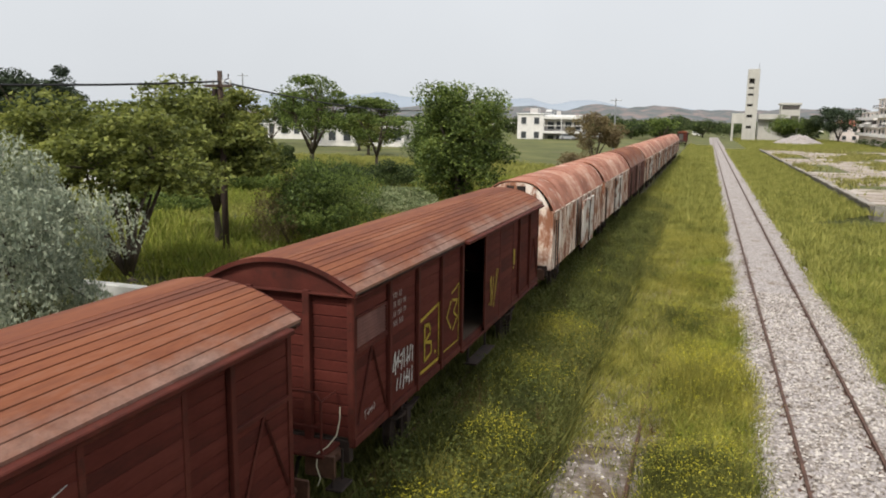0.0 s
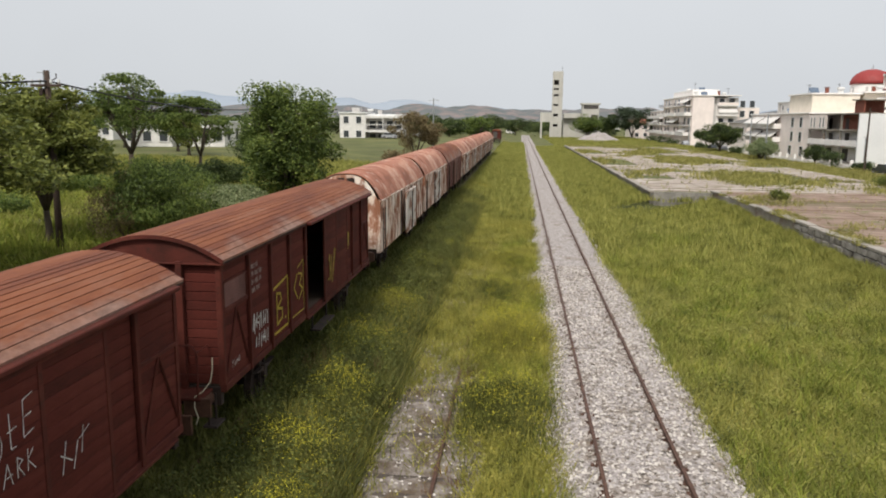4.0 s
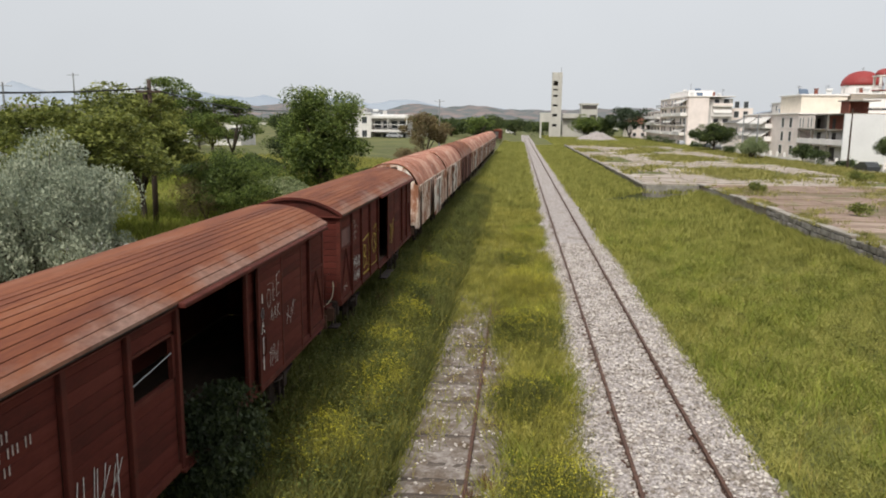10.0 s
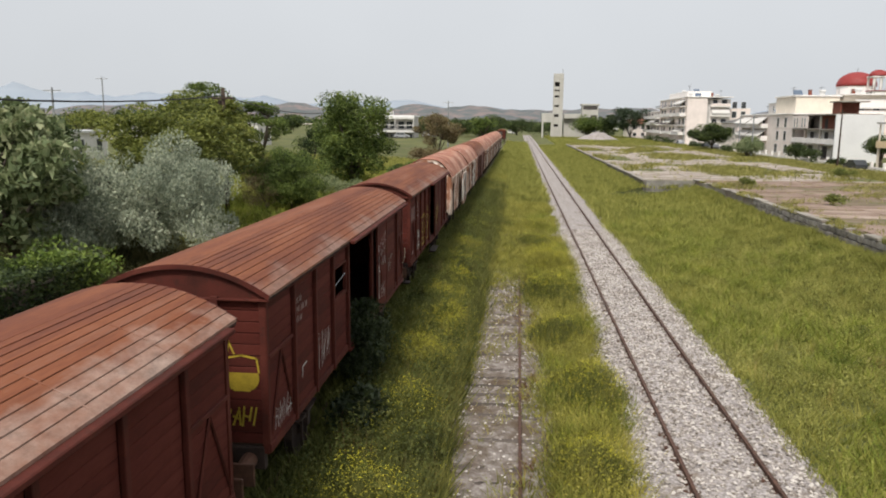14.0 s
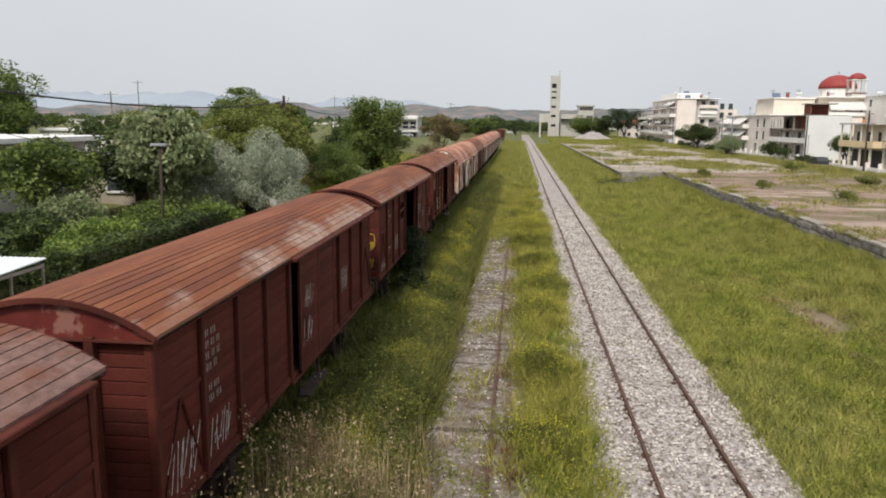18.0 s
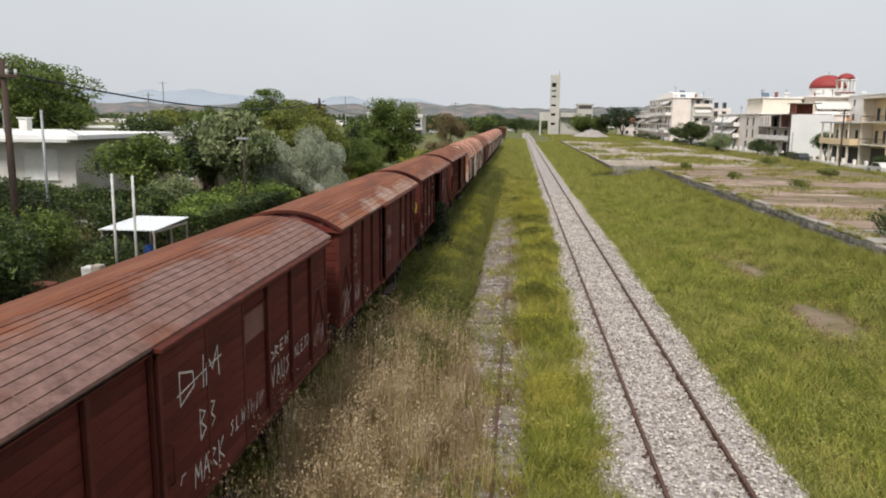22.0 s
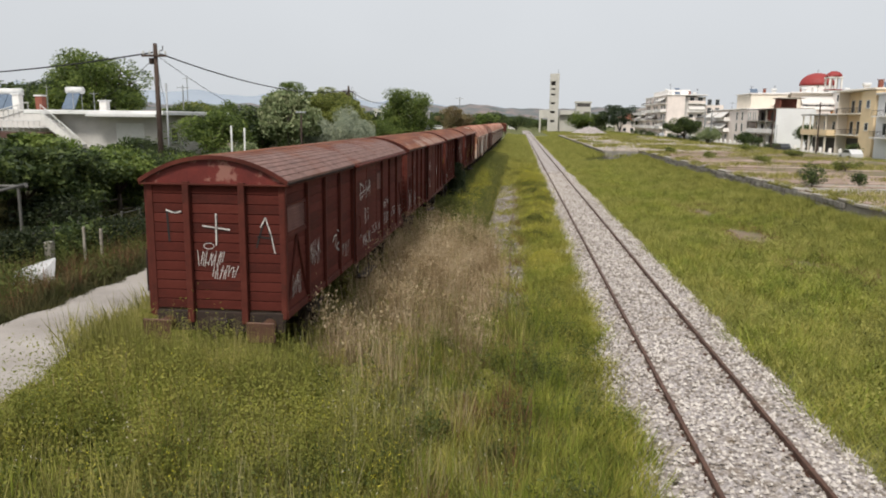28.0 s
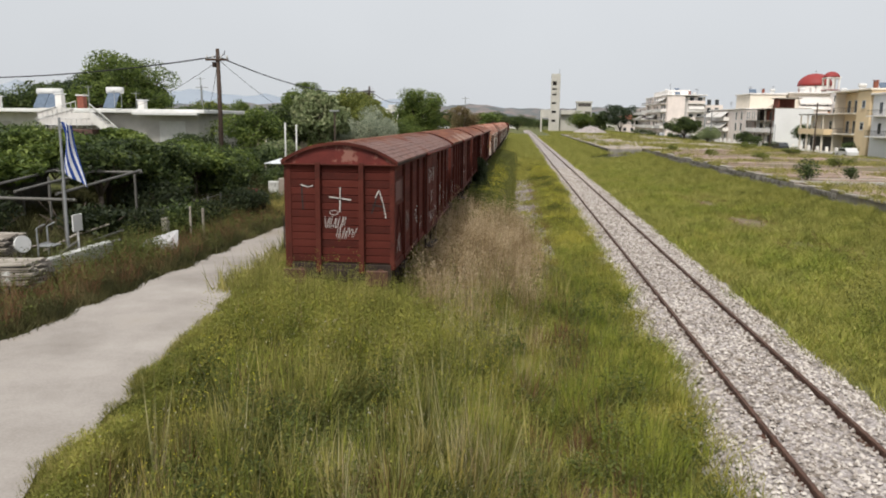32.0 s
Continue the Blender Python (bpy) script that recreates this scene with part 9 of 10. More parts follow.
rooftop(pb, ((58, 166, "panel"), (60, 174, "tank"), (57, 171, "mast"), (64, 170, "panel"), (62, 176, "flue")), 8.6)
rooftop(pb, ((58, 158, "mast"), (61, 150, "tank"), (57, 152, "panel"), (63, 156, "mast"), (60, 154, "flue")), 12.3)
lb = thing("town_house", "low pinkish house beside the street tree", "building", "town buildings")
part("wall", Geo().box(54.0, 66, 184.0, 200.0, 0, 6.6, 0.04), M_PINKW, lb)
part("roof", Geo().add([(53.5, 183.5, 6.62), (66.5, 183.5, 6.62), (66.5, 200.5, 6.62), (53.5, 200.5, 6.62), (60, 190, 8.4), (60, 194, 8.4)], [(0, 1, 4), (1, 2, 5, 4), (2, 3, 5), (3, 0, 4, 5), (3, 2, 1, 0)]), M_PIPE, lb, "dark grey hipped roof")
for x in (56.0, 59.5, 63.0):
    window(lb, "y", 184.0, x - 0.6, x + 0.6, 3.8, 5.6, -1)
for y in (187, 192, 197):
    window(lb, "x", 54.0, y - 0.6, y + 0.6, 3.8, 5.6, -1)
# tall apartment block farther off: gable to the south, stepped balconies to the line
tb = thing("apartment_building", "tall pinkish white apartment block with stepped balconies", "building", "town buildings")
part("wall", Geo().box(48.6, 54.4, 218.0, 262.0, 0, 14.0, 0.05), M_PINKW, tb)
part("wall", Geo().box(54.42, 61.4, 219.5, 262.0, 0, 13.6, 0.05), M_OFFW, tb)
part("wall", Geo().box(61.42, 68.0, 222.0, 260.0, 0, 11.0, 0.05), M_PINKW, tb)
part("roof", Geo().box(48.3, 61.7, 217.7, 262.3, 14.02, 14.3, 0.03), M_OFFW, tb)
part("upper_storey", Geo().box(50.5, 58.0, 228, 256, 14.32, 16.2, 0.05), M_OFFW, tb)
part("stair_shaft", Geo().box(54.45, 55.4, 219.3, 219.48, 0, 13.5, 0.01), M_GREYWALL, tb)
for f, z in enumerate((2.9, 5.7, 8.5, 11.3)):
    for a, b in ((219.5, 232), (234, 247), (249, 261.5)):
        balcony(tb, 48.6, a, b, z, 1.9 - 0.2 * (f % 2), None if f % 2 == 0 else M_DARKRAIL)
        window(tb, "x", 48.6, a + 2, a + 4, z + 0.4, z + 2.3, -1)
        window(tb, "x", 48.6, a + 7, a + 9, z + 0.4, z + 2.3, -1)
    bl = part("balcony", Geo().box(55.6, 61.2, 218.2, 219.45, z, z + 0.18, 0.01), M_OFFW, tb)
    part("parapet", Geo().box(55.6, 61.2, 218.2, 218.3, z + 0.18, z + 1.0, 0.01), M_PINKW if f % 2 else M_OFFW, bl)
    window(tb, "y", 219.5, 56.2, 57.6, z + 0.3, z + 2.2, -1)
    window(tb, "y", 219.5, 58.8, 60.4, z + 0.3, z + 2.2, -1)
    window(tb, "y", 222.0, 62.6, 64.0, z + 0.3 - 0.6, z + 1.6, -1)
    window(tb, "y", 222.0, 65.2, 66.6, z + 0.3 - 0.6, z + 1.6, -1)
for z, a, b in ((13.3, 220, 231), (7.8, 235, 246), (5.0, 220, 230)):
    awning(tb, 48.6, a, b, z, 2.0, 1.0)
part("awning", Geo().add([(55.8, 219.4, 10.9), (61.0, 219.4, 10.9), (61.0, 217.9, 9.6), (55.8, 217.9, 9.6), (55.8, 219.4, 10.85), (61.0, 219.4, 10.85), (61.0, 217.9, 9.35), (55.8, 217.9, 9.35)], [(0, 1, 2, 3), (7, 6, 5, 4), (0, 4, 5, 1), (1, 5, 6, 2), (2, 6, 7, 3), (3, 7, 4, 0)]), M_AWN, tb, "pale cloth awning")
rooftop(tb, ((50, 221, "tank"), (53, 224, "panel"), (59, 222, "mast"), (60, 230, "tank"), (57, 224, "flue")), 14.3)
rooftop(tb, ((52, 232, "mast"), (56, 240, "panel"), (54, 250, "tank")), 16.2)
tb2 = thing("apartment_building", "pale apartment block with balconies behind the tall one", "building", "town buildings")
part("wall", Geo().box(50.5, 66, 270.0, 300.0, 0, 10.5, 0.05), M_PINKW, tb2)
part("roof", Geo().box(50.2, 66.3, 269.7, 300.3, 10.52, 10.8, 0.03), M_OFFW, tb2)
for z in (2.9, 5.7, 8.0):
    balcony(tb2, 50.5, 271, 299, z, 1.6)
    for k in range(4):
        window(tb2, "x", 50.5, 273 + 6.5 * k, 275.5 + 6.5 * k, z + 0.4, z + 2.1, -1)
awning(tb2, 50.5, 274, 284, 7.9, 2.0, 1.0)
rooftop(tb2, ((53, 275, "tank"), (58, 282, "mast"), (56, 290, "panel")), 10.8)
for i, (x0, x1, y0, y1, h, m) in enumerate(((46, 56, 312, 322, 6.0, M_PINKW), (47, 58, 330, 342, 7.0, M_CREAM), (60, 70, 318, 332, 8.0, M_OFFW))):
    simple_house("town_house", "pinkish town house with red tiled roof", x0, x1, y0, y1, 0.0, h, m, 2, 3, flat=False, roofm=M_ROOFTILE, group="small town houses")
simple_house("town_house", "white block behind the street front", 74, 92, 128, 150, 0.0, 12.5, M_OFFW, 4, 4, group="back row buildings")
simple_house("town_house", "cream block behind the street front", 76, 96, 92, 116, 0.0, 11.5, M_CREAM, 4, 4, group="back row buildings")
simple_house("town_house", "pale block behind the street front", 82, 98, 230, 250, 0.0, 13.0, M_OFFW, 4, 4, group="back row buildings")

# church with red domes


def cap(g, cx, cy, z, r, h, n=24, m=8):
    o = len(g.v)
    for j in range(m):
        a = math.pi / 2 * j / m
        for k in range(n):
            t = 2 * math.pi * k / n
            g.v.append((cx + r * math.cos(a) * math.cos(t), cy + r * math.cos(a) * math.sin(t), z + h * math.sin(a)))
    g.v.append((cx, cy, z + h))
    for j in range(m - 1):
        for k in range(n):
            g.f.append((o + j * n + k, o + j * n + (k + 1) % n, o + (j + 1) * n + (k + 1) % n, o + (j + 1) * n + k))
    for k in range(n):
        g.f.append((o + (m - 1) * n + k, o + (m - 1) * n + (k + 1) % n, o + m * n))
    g.f.append(tuple(o + k for k in range(n))[::-1])
    return g


ch = thing("church", "white church with red domes and an arcaded bell tower", "church", "town buildings")
DX_, DY_ = 98.0, 223.0
part("wall", Geo().box(DX_ - 9, DX_ + 10, DY_ - 8, DY_ + 12, 0, 14.0, 0.05), M_OFFW, ch)
part("drum", Geo().tube([(DX_, DY_, 14.0), (DX_, DY_, 17.6)], 5.2, 24), M_OFFW, ch, smooth=False)
part("dome", cap(Geo(), DX_, DY_, 17.62, 5.5, 4.2), M_DOME, ch, "red tiled main dome", smooth=True)
for k in range(8):
    a = 2 * math.pi * k / 8 + 0.2
    part("drum_window", Geo().box(-0.35, 0.35, -0.04, 0.04, 0, 1.4, 0.02), M_GREYWALL, ch, at=(DX_ + 5.18 * math.cos(a), DY_ + 5.18 * math.sin(a), 15.4)).rotation_euler = (0, 0, a + math.pi / 2)
BX_, BY_ = 97.6, 208.6
bt = part("bell_tower", Geo().box(BX_ - 2.0, BX_ + 2.0, BY_ - 2.0, BY_ + 2.0, 0, 15.6, 0.03), M_OFFW, ch)
for x in (-1.75, 0.0, 1.75):
    for y in (-1.75, 1.75):
        part("tower_column", Geo().box(BX_ + x - 0.25, BX_ + x + 0.25, BY_ + y - 0.25, BY_ + y + 0.25, 15.85, 19.3, 0.02), M_OFFW, bt)
part("tower_floor", Geo().box(BX_ - 2.2, BX_ + 2.2, BY_ - 2.2, BY_ + 2.2, 15.62, 15.84), M_DOME, bt)
part("tower_cornice", Geo().box(BX_ - 2.2, BX_ + 2.2, BY_ - 2.2, BY_ + 2.2, 19.32, 19.7, 0.02), M_OFFW, bt)
part("tower_dome", cap(Geo(), BX_, BY_, 19.72, 2.4, 1.8), M_DOME, bt, "small red dome", smooth=True)
part("cross", Geo().box(DX_ - 0.05, DX_ + 0.05, DY_ - 0.05, DY_ + 0.05, 21.8, 23.0).box(DX_ - 0.4, DX_ + 0.4, DY_ - 0.04, DY_ + 0.04, 22.4, 22.5), M_GREYPOLE, ch)

# street, pavement, fence, poles, cars
solo("street", Geo().box(45.4, 47.9, 40, 320, -0.05, 0.06), M_ROADM, "street along the front of the town", "road", kind="structure")
solo("kerb", Geo().box(45.2, 45.38, 40, 320, -0.05, 0.16, 0.02), M_CONC, "concrete kerb along the street", "kerb", kind="structure")
fn = thing("garden_wall", "low white garden wall with posts along the street", "wall")
part("wall", Geo().box(48.6, 48.8, 78, 190, 0, 0.55, 0.02), M_OFFW, fn)
for k in range(30):
    part("wall_post", Geo().box(48.5, 48.9, 78 + 3.85 * k, 78.4 + 3.85 * k, 0, 1.25, 0.03), M_OFFW, fn)
for i, (x, y, h) in enumerate(((41.8, 130, 8.0), (46.5, 103.5, 8.6), (46.8, 82.5, 8.4), (45.6, 152, 8), (45.2, 205, 8))):
    p = thing("street_pole", "slim weathered utility pole on the street", "utility pole", "street poles", at=(x, y, 0))
    part("pole", Geo().tube([(0, 0, 0), (0, 0, h)], [0.15, 0.1], 8), M_POLE if i in (1, 2) else M_GREYPOLE, p)
    part("crossarm", Geo().box(-0.6, 0.6, -0.05, 0.05, h - 0.5, h - 0.4, 0.01), M_POLE, p)
lp = thing("street_lamp", "grey double-headed street lamp", "street lamp", at=(50.2, 112.5, 0))
part("pole", Geo().tube([(0, 0, 0), (0, 0, 4.6)], 0.07, 8), M_GREYPOLE, lp)
part("lamp_arm", Geo().tube([(0, -0.6, 4.7), (0, 0, 4.5), (0, 0.6, 4.7)], 0.04, 6), M_GREYPOLE, lp)
for i, (x, y, m, lab) in enumerate(((46.5, 97.5, M_CARG, "dark car parked on the town street"), (46.5, 176, M_CARW, "white car parked on the town street"), (46.5, 184, M_CARG, "dark car parked under the street tree"), (46.5, 198, M_CARW, "white car parked on the town street"), (46.5, 215, M_CARS, "silver car parked on the town street"), (46.5, 69, M_CARW, "white car parked by the end wall"))):
    parked_car(x, y, 0.07, 90, m, lab)
for i, (x, y, h, rr) in enumerate(((48.0, 72.0, 2.2, 1.6), (47.6, 106, 1.6, 1.4), (47.4, 116.5, 2.6, 1.6), (44.8, 158, 1.8, 2.0), (44.6, 188, 2.0, 2.0), (45.5, 240, 2.4, 3.0), (46, 262, 2.4, 3.5), (45, 222, 1.8, 2.2))):
    shrub("street_bush", "dark green bush by the street wall", "bush", x, y, h, rr, rr, M_LEAFD, 1800, 0.22, 600 + i, 10, 0.7, group="street bushes")

# ---------------------------------------------------------------- concrete works with its tower, gravel heap
cw = thing("concrete_works", "disused concrete works with a tall slotted tower", "industrial building", at=(0, 0, 0))
part("tower_wall", Geo().box(15.0, 16.6, 300, 303, 0, 26.0, 0.05), M_TOWERC, cw)
part("tower_wall", Geo().box(12.6, 13.1, 300, 303, 0, 26.0, 0.05), M_TOWERC, cw)
part("tower_wall", Geo().box(13.12, 14.98, 302.0, 302.9, 0, 25.9, 0.03), M_VOID, cw, "back of the slots, their shade put into its colour")
for z0, z1 in ((0, 4.6), (5.6, 8.6), (9.6, 12.6), (13.4, 16.4), (17.2, 18.9), (19.5, 20.8), (22.6, 25.95)):
    part("tower_band", Geo().box(13.12, 14.98, 300.02, 301.2, z0, z1, 0.03), M_TOWERC, cw)
part("tower_mast", Geo().tube([(16.2, 302, 26), (16.2, 302, 28)], 0.1, 6), M_GREYPOLE, cw)
part("portal_top", Geo().box(8.2, 12.58, 300, 306, 6.4, 10.1, 0.05), M_TOWERC, cw)
for x in (8.2, 11.9):
    part("portal_leg", Geo().box(x, x + 0.7, 300, 301, 0, 6.38, 0.03), M_TOWERC, cw)
part("long_roof", Geo().box(17.3, 24.4, 301, 308, 8.0, 9.9, 0.05), M_TOWERC, cw)
part("upper_block", Geo().box(24.45, 30.8, 299, 306, 6.6, 13.2, 0.05), M_TOWERC, cw)
part("block_roof", Geo().box(24.0, 31.3, 298.6, 306.4, 13.22, 13.9, 0.03), M_TOWERC, cw)
part("block_opening", Geo().box(24.8, 30.4, 298.95, 298.99, 11.6, 12.9), M_VOID, cw)
part("block_opening", Geo().box(27.8, 30.4, 298.95, 298.99, 7.0, 9.4), M_VOID, cw)
part("lower_wall", Geo().box(17.3, 30.8, 303, 308, 0, 7.98, 0.05), M_TOWERC, cw)
g = Geo()
r_ = random.Random(4)
nx_, ny_ = 18, 12
for j in range(ny_ + 1):
    for i in range(nx_ + 1):
        u, v = i / nx_ * 2 - 1, j / ny_ * 2 - 1
        d = min(1, math.hypot(u, v))
        g.v.append((27.2 + 9.0 * u, 262 + 9 * v, 3.6 * (1 - d) ** 1.1 * (0.85 + 0.3 * r_.random()) - 0.05))
for j in range(ny_):
    for i in range(nx_):
        a = j * (nx_ + 1) + i
        g.f.append((a, a + 1, a + nx_ + 2, a + nx_ + 1))
ob = solo("gravel_heap", g.mesh("gravel_heap", M_BALLAST), None, "heap of pale grey gravel beyond the platform", "gravel heap", kind="stuff")
# far red van standing alone
fv = thing("brake_van", "dark red van standing alone down the line", "freight wagon", at=(-6.1, 206, 0.55))
part("body", Geo().box(-1.25, 1.25, 0, 7.5, 1.1, 3.3, 0.03), M_STEEL, fv)
part("roof", Geo().extrude([(-1.35, 3.3), (1.35, 3.3), (0.9, 3.6), (0, 3.75), (-0.9, 3.6)], -0.2, 7.7), M_ROOF, fv)
part("end_post", Geo().box(-1.3, -1.1, -0.12, 0, 0.8, 3.3).box(1.1, 1.3, -0.12, 0, 0.8, 3.3), M_DARK, fv)
part("end_opening", Geo().box(-0.9, 0.2, -0.03, 0, 1.3, 3.0), M_VOID, fv)
running_gear(fv, 7.5, 4.5)

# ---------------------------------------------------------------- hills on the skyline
# Grey-blue haze of distance is mixed into the base colours of both ridges.
M_HILLN = material("scrubby_red_earth_hills_with_haze", [(0.35, (0.10, 0.118, 0.12)), (0.47, (0.14, 0.152, 0.155)), (0.55, (0.175, 0.165, 0.162)), (0.62, (0.25, 0.20, 0.19))], scale=0.011, rough=1.0, fine=0.04, stretch=(1, 1, 4), patch=((0.28, 0.215, 0.20), 0.014, 0.58, 0.66))
M_HILLF = material("far_hills_haze_in_colour", [(0.3, (0.30, 0.35, 0.42)), (0.7, (0.36, 0.405, 0.46))], scale=0.0012, rough=1.0, fine=0.01)


def ridge(name, y, x0, x1, heights, mat, label, seed, depth=500):
    r = np.random.RandomState(seed)
    n = 120
    xs = np.linspace(x0, x1, n)
    hs = np.interp(xs, np.linspace(x0, x1, len(heights)), heights)
    k = np.linspace(0, 1, n)
    hs = hs * (1 + 0.10 * np.sin(k * 37 + seed) + 0.06 * np.sin(k * 91 + 2 * seed) + 0.03 * r.normal(0, 1, n))
    g = Geo()
    prof = (0.0, 0.45, 0.8, 1.0, 0.8)
    for j, p in enumerate(prof):
        for i in range(n):
            g.v.append((xs[i], y + depth * j / 4, -2 + hs[i] * p * (1 + 0.08 * math.sin(i * 0.9 + j * 2.0))))
    for j in range(len(prof) - 1):
        for i in range(n - 1):
            a = j * n + i
            g.f.append((a, a + 1, a + n + 1, a + n))
    me = g.mesh(name, mat)
    me.shade_smooth()
    return tagged(new(name, me), label, "hills", kind="structure")


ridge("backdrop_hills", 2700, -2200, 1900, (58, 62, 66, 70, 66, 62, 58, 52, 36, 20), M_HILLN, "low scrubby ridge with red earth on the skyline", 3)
ridge("backdrop_mountains", 3900, -4400, 2500, (210, 225, 175, 165, 140, 120, 95, 60, 50, 120, 40), M_HILLF, "mountains on the horizon, blue-grey haze put into their colour", 7, 600)
for i in range(36):
    r_ = random.Random(1200 + i)
    x, y = r_.uniform(-700, 120), r_.uniform(420, 900)
    if abs(x) < 30:
        continue
    simple_house("far_shed", "small pale building far out on the plain", x, x + r_.uniform(8, 26), y, y + 12, 0.0, r_.uniform(3, 5.5), (M_RENDER, M_OFFW, M_PINKW)[i % 3], 1, 2, group="far plain buildings")
r = np.random.RandomState(88)
n = 90000
fx, fy = r.uniform(-1500, 500, n), r.uniform(330, 1500, n)
band = (np.sin(fx * 0.013 + fy * 0.031) + np.sin(fy * 0.021 + 1.0) + 0.7 * np.sin(fx * 0.041)) > 0.55
band &= ~((np.abs(fx - 3) < 14) & (fy < 420))
fx, fy = fx[band], fy[band]
fz = level(fx, fy) + r.uniform(0, 1, len(fx)) ** 0.7 * 6.5
stuff("far_woods", leaf_verts(r, fx, fy, fz, 2.6, 0.5), 3, M_LEAFD, "far belts of trees on the plain", "woods")

# ---------------------------------------------------------------- old loading platform
PZ, PX0, PX1 = 1.55, 14.4, 34.0
Y_STEP = 53.5
PX_FAR = 9.9
pl = thing("loading_platform", "long derelict loading platform of stained concrete slabs", "platform")
part("platform_fill", Geo().box(PX0 + 0.30, PX1, -70, Y_STEP, -0.2, PZ - 0.06), M_SOIL, pl)
part("platform_fill", Geo().box(PX_FAR + 0.30, PX1 - 2, Y_STEP + 0.2, 165, -0.2, PZ - 0.23), M_GROUND, pl)
PM_SLAB = [shared("coping_stone", Geo().box(-0.22, 0.22, 0.012, L - 0.012, -0.13, 0.0, 0.018), M_CONC) for L in (1.6, 1.3, 1.9)]
y = -40.0
k = 0
rng = random.Random(31)
while y < 53:
    L = (1.6, 1.3, 1.9)[k % 3]
    if rng.random() < 0.26:
        y += L
        k += 1
        continue
    ob = part("coping_stone", PM_SLAB[k % 3], M_CONC, pl, at=(PX0 + 0.2 + rng.uniform(-0.03, 0.03), y, PZ + rng.uniform(-0.03, 0.015)))
    ob.rotation_euler = (rng.uniform(-0.02, 0.02), rng.uniform(-0.08, 0.05), rng.uniform(-0.04, 0.04))
    y += L
    k += 1
y = Y_STEP
while y < 160:
    L = (1.6, 1.3, 1.9)[k % 3]
    if rng.random() < 0.85:
        part("coping_stone", PM_SLAB[k % 3], M_CONC, pl, at=(PX_FAR + 0.2 + rng.uniform(-0.04, 0.04), y, PZ - 0.10 + rng.uniform(-0.04, 0.02)))
    y += L
    k += 1


def rubble(sx, sz, seed):
    r = random.Random(seed)
    g = Geo().box(-0.10, 0.04, 0.02, sx - 0.02, 0.015, sz - 0.015, 0.03)
    g.v = [(x + r.uniform(-0.02, 0.02), y + r.uniform(-0.025, 0.025), z + r.uniform(-0.02, 0.02)) for x, y, z in g.v]
    return shared("wall_stone", g, M_RSTONE)


ST = [(w_, rubble(w_, 0.29, 40 + i)) for i, w_ in enumerate((0.35, 0.55, 0.78, 0.98))]
part("wall_core", Geo().box(PX0 + 0.08, PX0 + 0.32, -70, Y_STEP, -0.2, PZ - 0.14), M_CONC, pl)
part("wall_core", Geo().box(PX_FAR + 0.08, PX_FAR + 0.32, Y_STEP, 165, -0.2, PZ - 0.24), M_RSTONE, pl)
part("wall_core", Geo().box(PX_FAR + 0.33, PX0 + 0.06, Y_STEP - 0.1, Y_STEP + 0.18, -0.2, PZ - 0.2), M_RSTONE, pl)
count = 0
for row in range(4):
    y = -8.0 + 0.2 * row
    while y < 36 and count < 296:
        w_, me = ST[rng.randrange(4)]
        part("wall_stone", me, M_RSTONE, pl, at=(PX0 + 0.07 + rng.uniform(-0.02, 0.02), y, 0.21 + row * 0.30))
        y += w_
        count += 1
# surface: long courses of slabs running away from the line, some courses lost under grass and soil
PS = [shared("platform_slab", Geo().box(0.02, 3.98, 0.02, d - 0.02, -0.12, 0.0, 0.015), M_TILE) for d in (1.0, 1.3)]
PS2 = [shared("platform_slab_grey", Geo().box(0.02, 3.98, 0.02, d - 0.02, -0.12, 0.0, 0.015), M_CONC) for d in (1.0, 1.3)]
far_g = Geo()
sn, y, row = 0, -20.0, 0
while y < 52.5:
    d = row % 2
    grey = rng.random() < 0.13
    gone = rng.random() < 0.16
    for ix in range(5):
        x = PX0 + 0.46 + 4.0 * ix + rng.uniform(-0.06, 0.06)
        q = float(smooth_noise(np.array(x), np.array(y), 7.0, 3.0))
        if (q > 0.66 and ix > 0) or (gone and rng.random() < 0.8) or x + 4 > PX1:
            continue
        h = PZ - 0.005 + rng.uniform(-0.035, 0.012)
        if y < 32 and sn < 290:
            ob = part("platform_slab", (PS2 if grey else PS)[d], M_TILE, pl, at=(x, y, h))
            ob.rotation_euler = (rng.uniform(-0.012, 0.012), rng.uniform(-0.006, 0.006), rng.uniform(-0.006, 0.006))
            sn += 1
        else:
            far_g.box(x + 0.02, x + 3.98, y + 0.02, y + (1.0, 1.3)[d] - 0.02, h - 0.12, h, 0.015)
    y += (1.0, 1.3)[d] + (0.02 if rng.random() < 0.6 else 0.3)
    row += 1
ob = part("slab_rest", far_g, M_TILE, pl, "brownish slabs along the middle of the platform")
ob["kind"] = "stuff"
g = Geo()
for iy in range(int(Y_STEP / 1.7) + 1, 92):
    for ix in range(5):
        x, y = PX_FAR + 0.46 + 4.2 * ix, 1.7 * iy
        if smooth_noise(np.array(x), np.array(y * 0.6), 5.0, 5.0) > 0.50 + 0.004 * max(0, 90 - y):
            continue
        h = PZ - 0.11 + rng.uniform(-0.03, 0.02)
        g.box(x, x + 4.15, y, y + rng.choice((0.9, 1.2, 1.6)), h - 0.12, h, 0.012)
ob = part("far_paving", g, M_FARSLAB, pl, "pale concrete slabs farther along")
ob["kind"] = "stuff"


def plat_keep(x, y):
    return np.clip((smooth_noise(x, y * 1.4, 5.0, 3.0) - 0.50) * 4, 0.02, 1) * np.where(x < PX0 + 0.6, 0.25, 1)


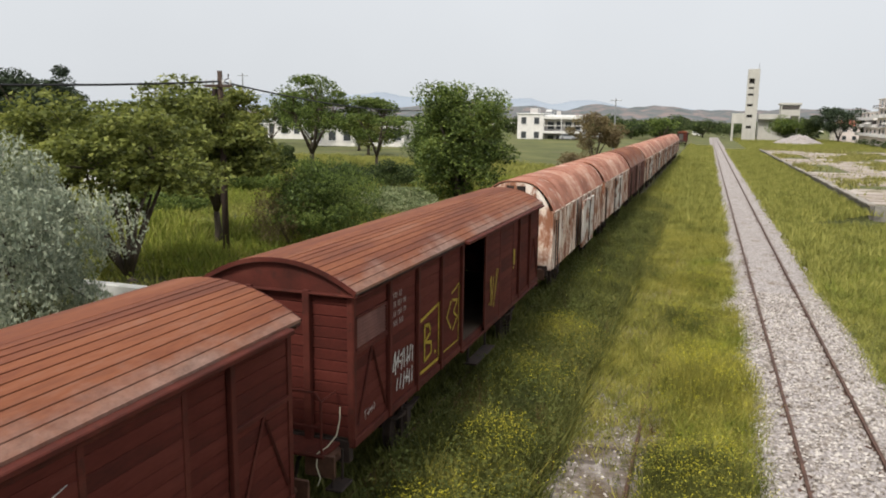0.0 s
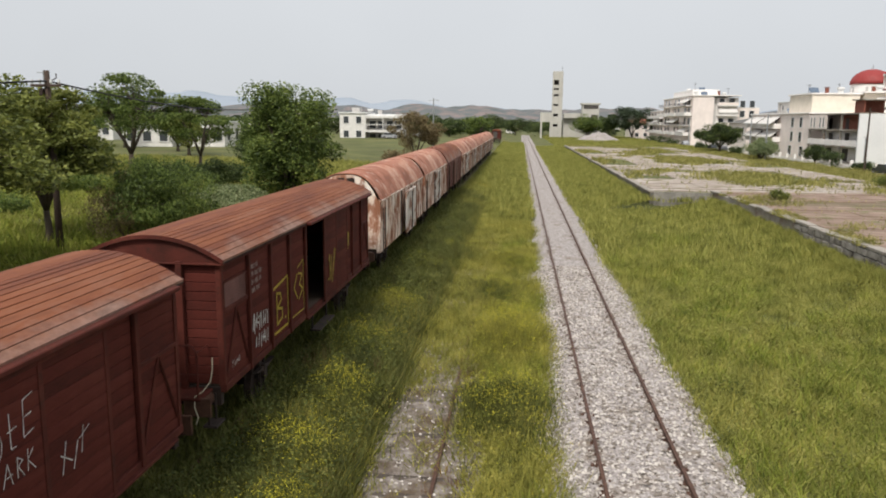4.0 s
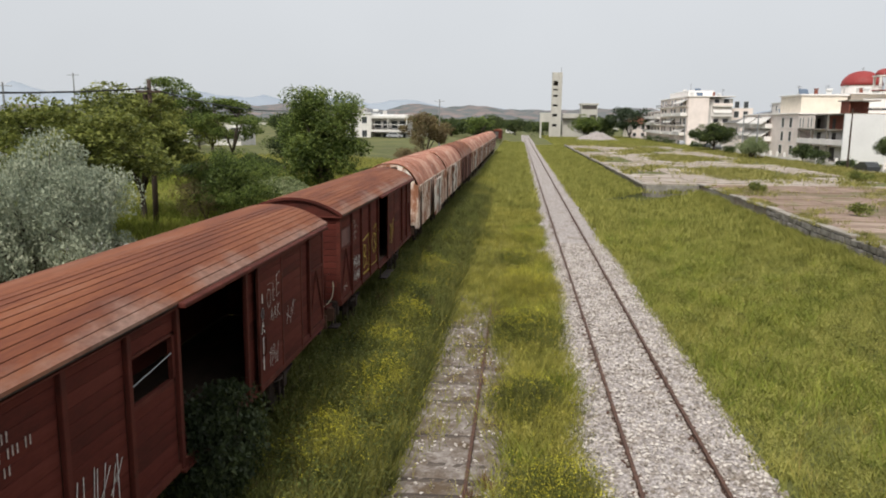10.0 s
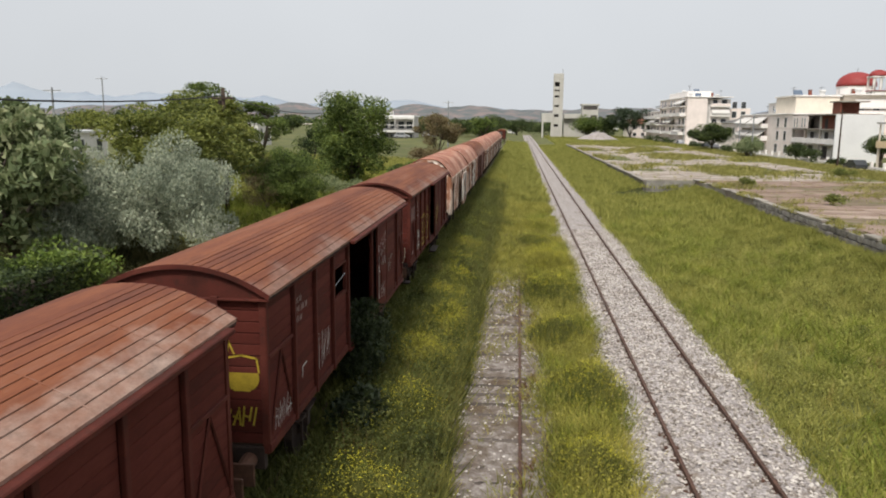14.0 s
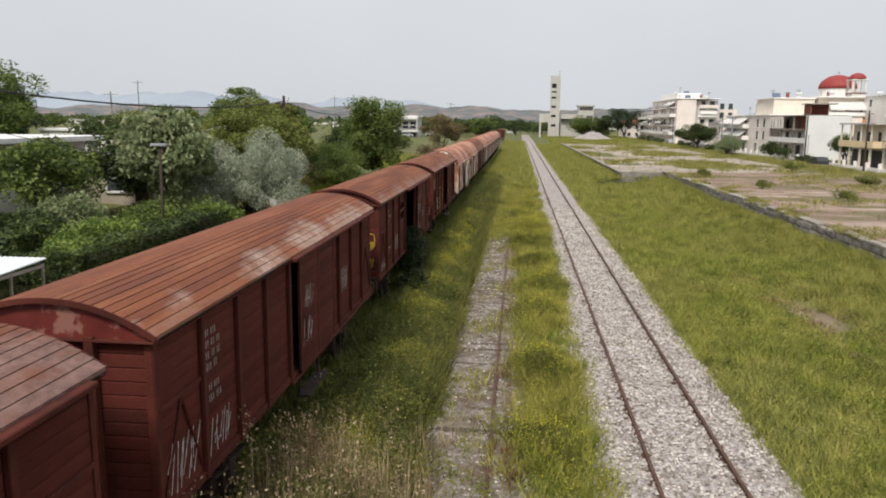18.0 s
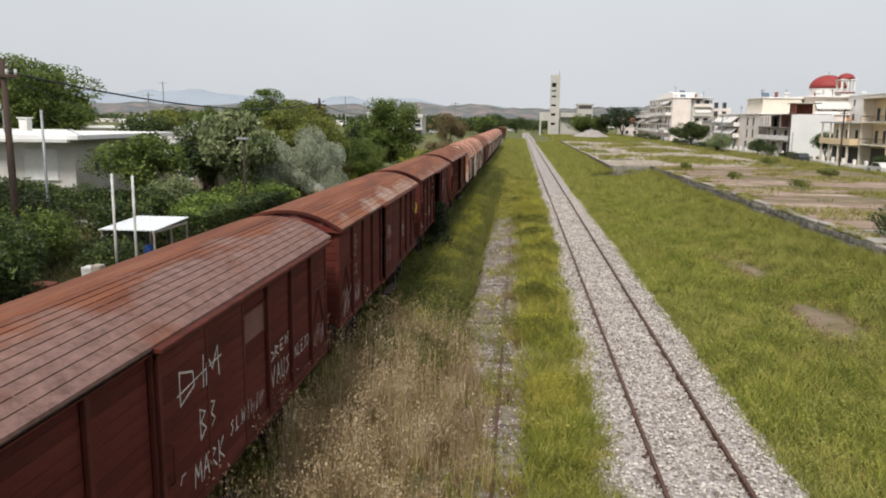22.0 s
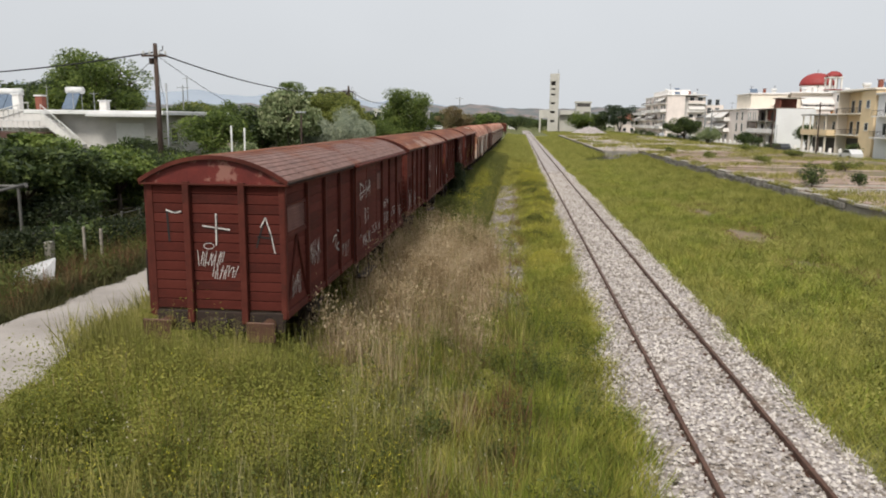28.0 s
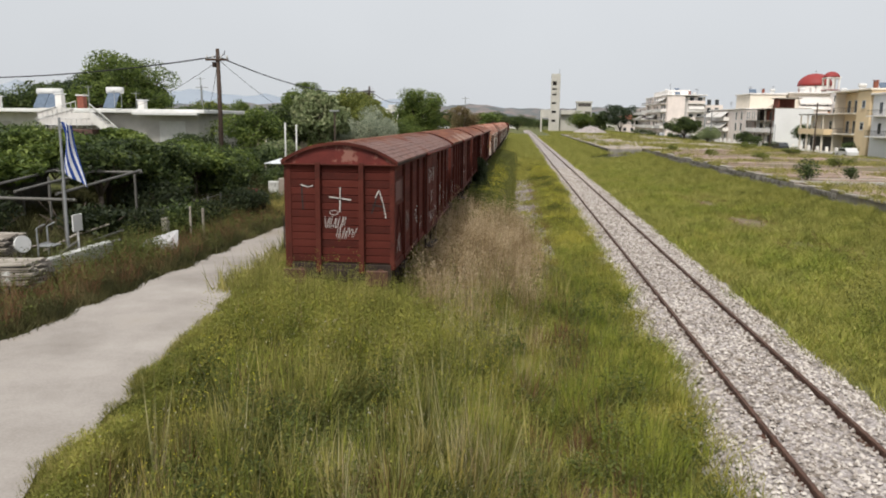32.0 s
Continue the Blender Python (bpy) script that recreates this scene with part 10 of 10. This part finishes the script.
rr, xx, yy = scatter(71, 34000, PX0 + 0.3, PX1 + 1, -40, 52, plat_keep)
stuff("platform_grass", tuft_verts(rr, xx, yy, np.full(len(xx), PZ - 0.02), 0.16 + 0.2 * smooth_noise(xx, yy, 2.0, 2.0), 4, 0.03, 0.12, 0.6), 3, M_MIXED, "rough dry grass growing between platform slabs", "grass")
rr, xx, yy = scatter(72, 26000, PX_FAR + 0.3, PX1 - 2, 52, 165, lambda x, y: np.clip((smooth_noise(x, y * 0.6, 5.0, 5.0) - 0.45) * 4, 0.03, 1))
stuff("far_platform_grass", tuft_verts(rr, xx, yy, np.full(len(xx), PZ - 0.12), 0.22 + 0.25 * smooth_noise(xx, yy, 2.0, 2.0), 3, 0.08, 0.14, 0.6), 3, M_MIXED, "rough grass on the far part of the platform", "grass")
# strip of waste land between platform and street
rr, xx, yy = scatter(73, 36000, 33.5, 46, 0, 230)
stuff("waste_land_grass", tuft_verts(rr, xx, yy, level(xx, yy) + 0.0, 0.4 + 0.45 * smooth_noise(xx, yy, 4.0, 2.0), 3, 0.09, 0.14, 0.6), 3, M_MIXED, "olive-green rough grass between platform and street", "grass")
rr, xx, yy = scatter(74, 24000, 10, 46, 160, 330)
stuff("far_waste_grass", tuft_verts(rr, xx, yy, level(xx, yy), 0.5 + 0.5 * smooth_noise(xx, yy, 6.0, 2.0), 3, 0.16, 0.2, 0.6), 3, M_GRASS, "green rough grass beyond the platform", "grass")
rr, xx, yy = scatter(75, 16000, PX0 - 0.7, PX0 + 0.02, -40, 52)
stuff("platform_foot_weeds", tuft_verts(rr, xx, yy, level(xx, yy), 0.2 + 0.5 * smooth_noise(xx, yy, 2.0, 12.0), 4, 0.03, 0.1, 0.5), 3, M_GRASS, "rank weeds at the foot of the platform wall", "weeds")
rr, xx, yy = scatter(76, 2600, PX0 - 0.15, PX0 + 0.9, -40, 52, lambda x, y: 1.0 * (smooth_noise(x, y, 2.0, 29) > 0.5))
stuff("platform_edge_weeds", clump_verts(rr, xx, yy, np.full(len(xx), PZ - 0.06), 0.14 + 0.34 * smooth_noise(xx, yy, 0.9, 2.0), np.full(len(xx), 0.2), 14, 0.022, 0.8), 3, M_MIXED, "tufts rooting in the platform's broken edge", "weeds")
# buried strip of paving in the meadow
strip = thing("buried_paving", "broken strip of old paving sunk in the meadow", "paving")
for k in range(18):
    y = -17 + 1.15 * k
    if k % 3 and smooth_noise(np.array(9.5), np.array(y), 3.0, 2.0) < 0.6:
        continue
    ob = part("paving_slab", Geo().box(-0.32, 0.32, 0, 1.05, -0.08, 0.03, 0.015), M_TILE, strip, at=(9.1 + rng.uniform(-0.15, 0.15), y, float(level(9.1, y)) - 0.01))
    ob.rotation_euler = (rng.uniform(-0.03, 0.03), rng.uniform(-0.03, 0.03), rng.uniform(-0.05, 0.05))

sx = np.arange(8.3, 10.75, 0.12)
sheet("gravel_strip", sx, np.arange(-20, 7, 0.15), lambda X, Y: level(X, Y) - 0.012 + 0.05 * np.exp(-((X - 9.5) / 0.6) ** 2) * smooth_noise(X * 0.6, Y, 1.4, 5.0) + np.random.RandomState(9).uniform(-0.012, 0.012, X.shape), M_SOIL, "strip of bare brown soil in the meadow", "soil")
# ---------------------------------------------------------------- sleepers and rail fastenings
ME_OLD_SL = [shared("sleeper", Geo().box(-1.25, 1.25, -0.085, 0.085, -0.12, 0.0, 0.02), M_SLEEPER)]
for k in range(110):
    y = -46 + 0.62 * k
    ob = part("sleeper", ME_OLD_SL[0], M_SLEEPER, siding, at=(rng.uniform(-0.05, 0.05), y + rng.uniform(-0.03, 0.03), -0.066 + rng.uniform(-0.03, 0.018)))
    ob.rotation_euler = (0, rng.uniform(-0.014, 0.014), rng.uniform(-0.02, 0.02))
ME_SL = shared("sleeper", Geo().box(-1.25, 1.25, -0.12, 0.12, -0.16, 0.0, 0.015), M_SLEEPER)
for k in range(180):
    y = -50 + 0.6 * k
    part("sleeper", ME_SL, M_SLEEPER, main, at=(0, y, -0.155 - 0.012))
g = Geo()
for k in range(190):
    y = -50 + 0.6 * k
    for s in (-1, 1):
        for d in (-0.11, 0.11):
            if rng.random() < 0.35:
                continue
            x = s * 0.73 + d
            g.box(x - 0.035, x + 0.035, y - 0.045, y + 0.045, -0.165, -0.118)
ob = part("fastening_rest", g, M_RAIL, main, "dark rusty rail fastenings")
ob["kind"] = "stuff"
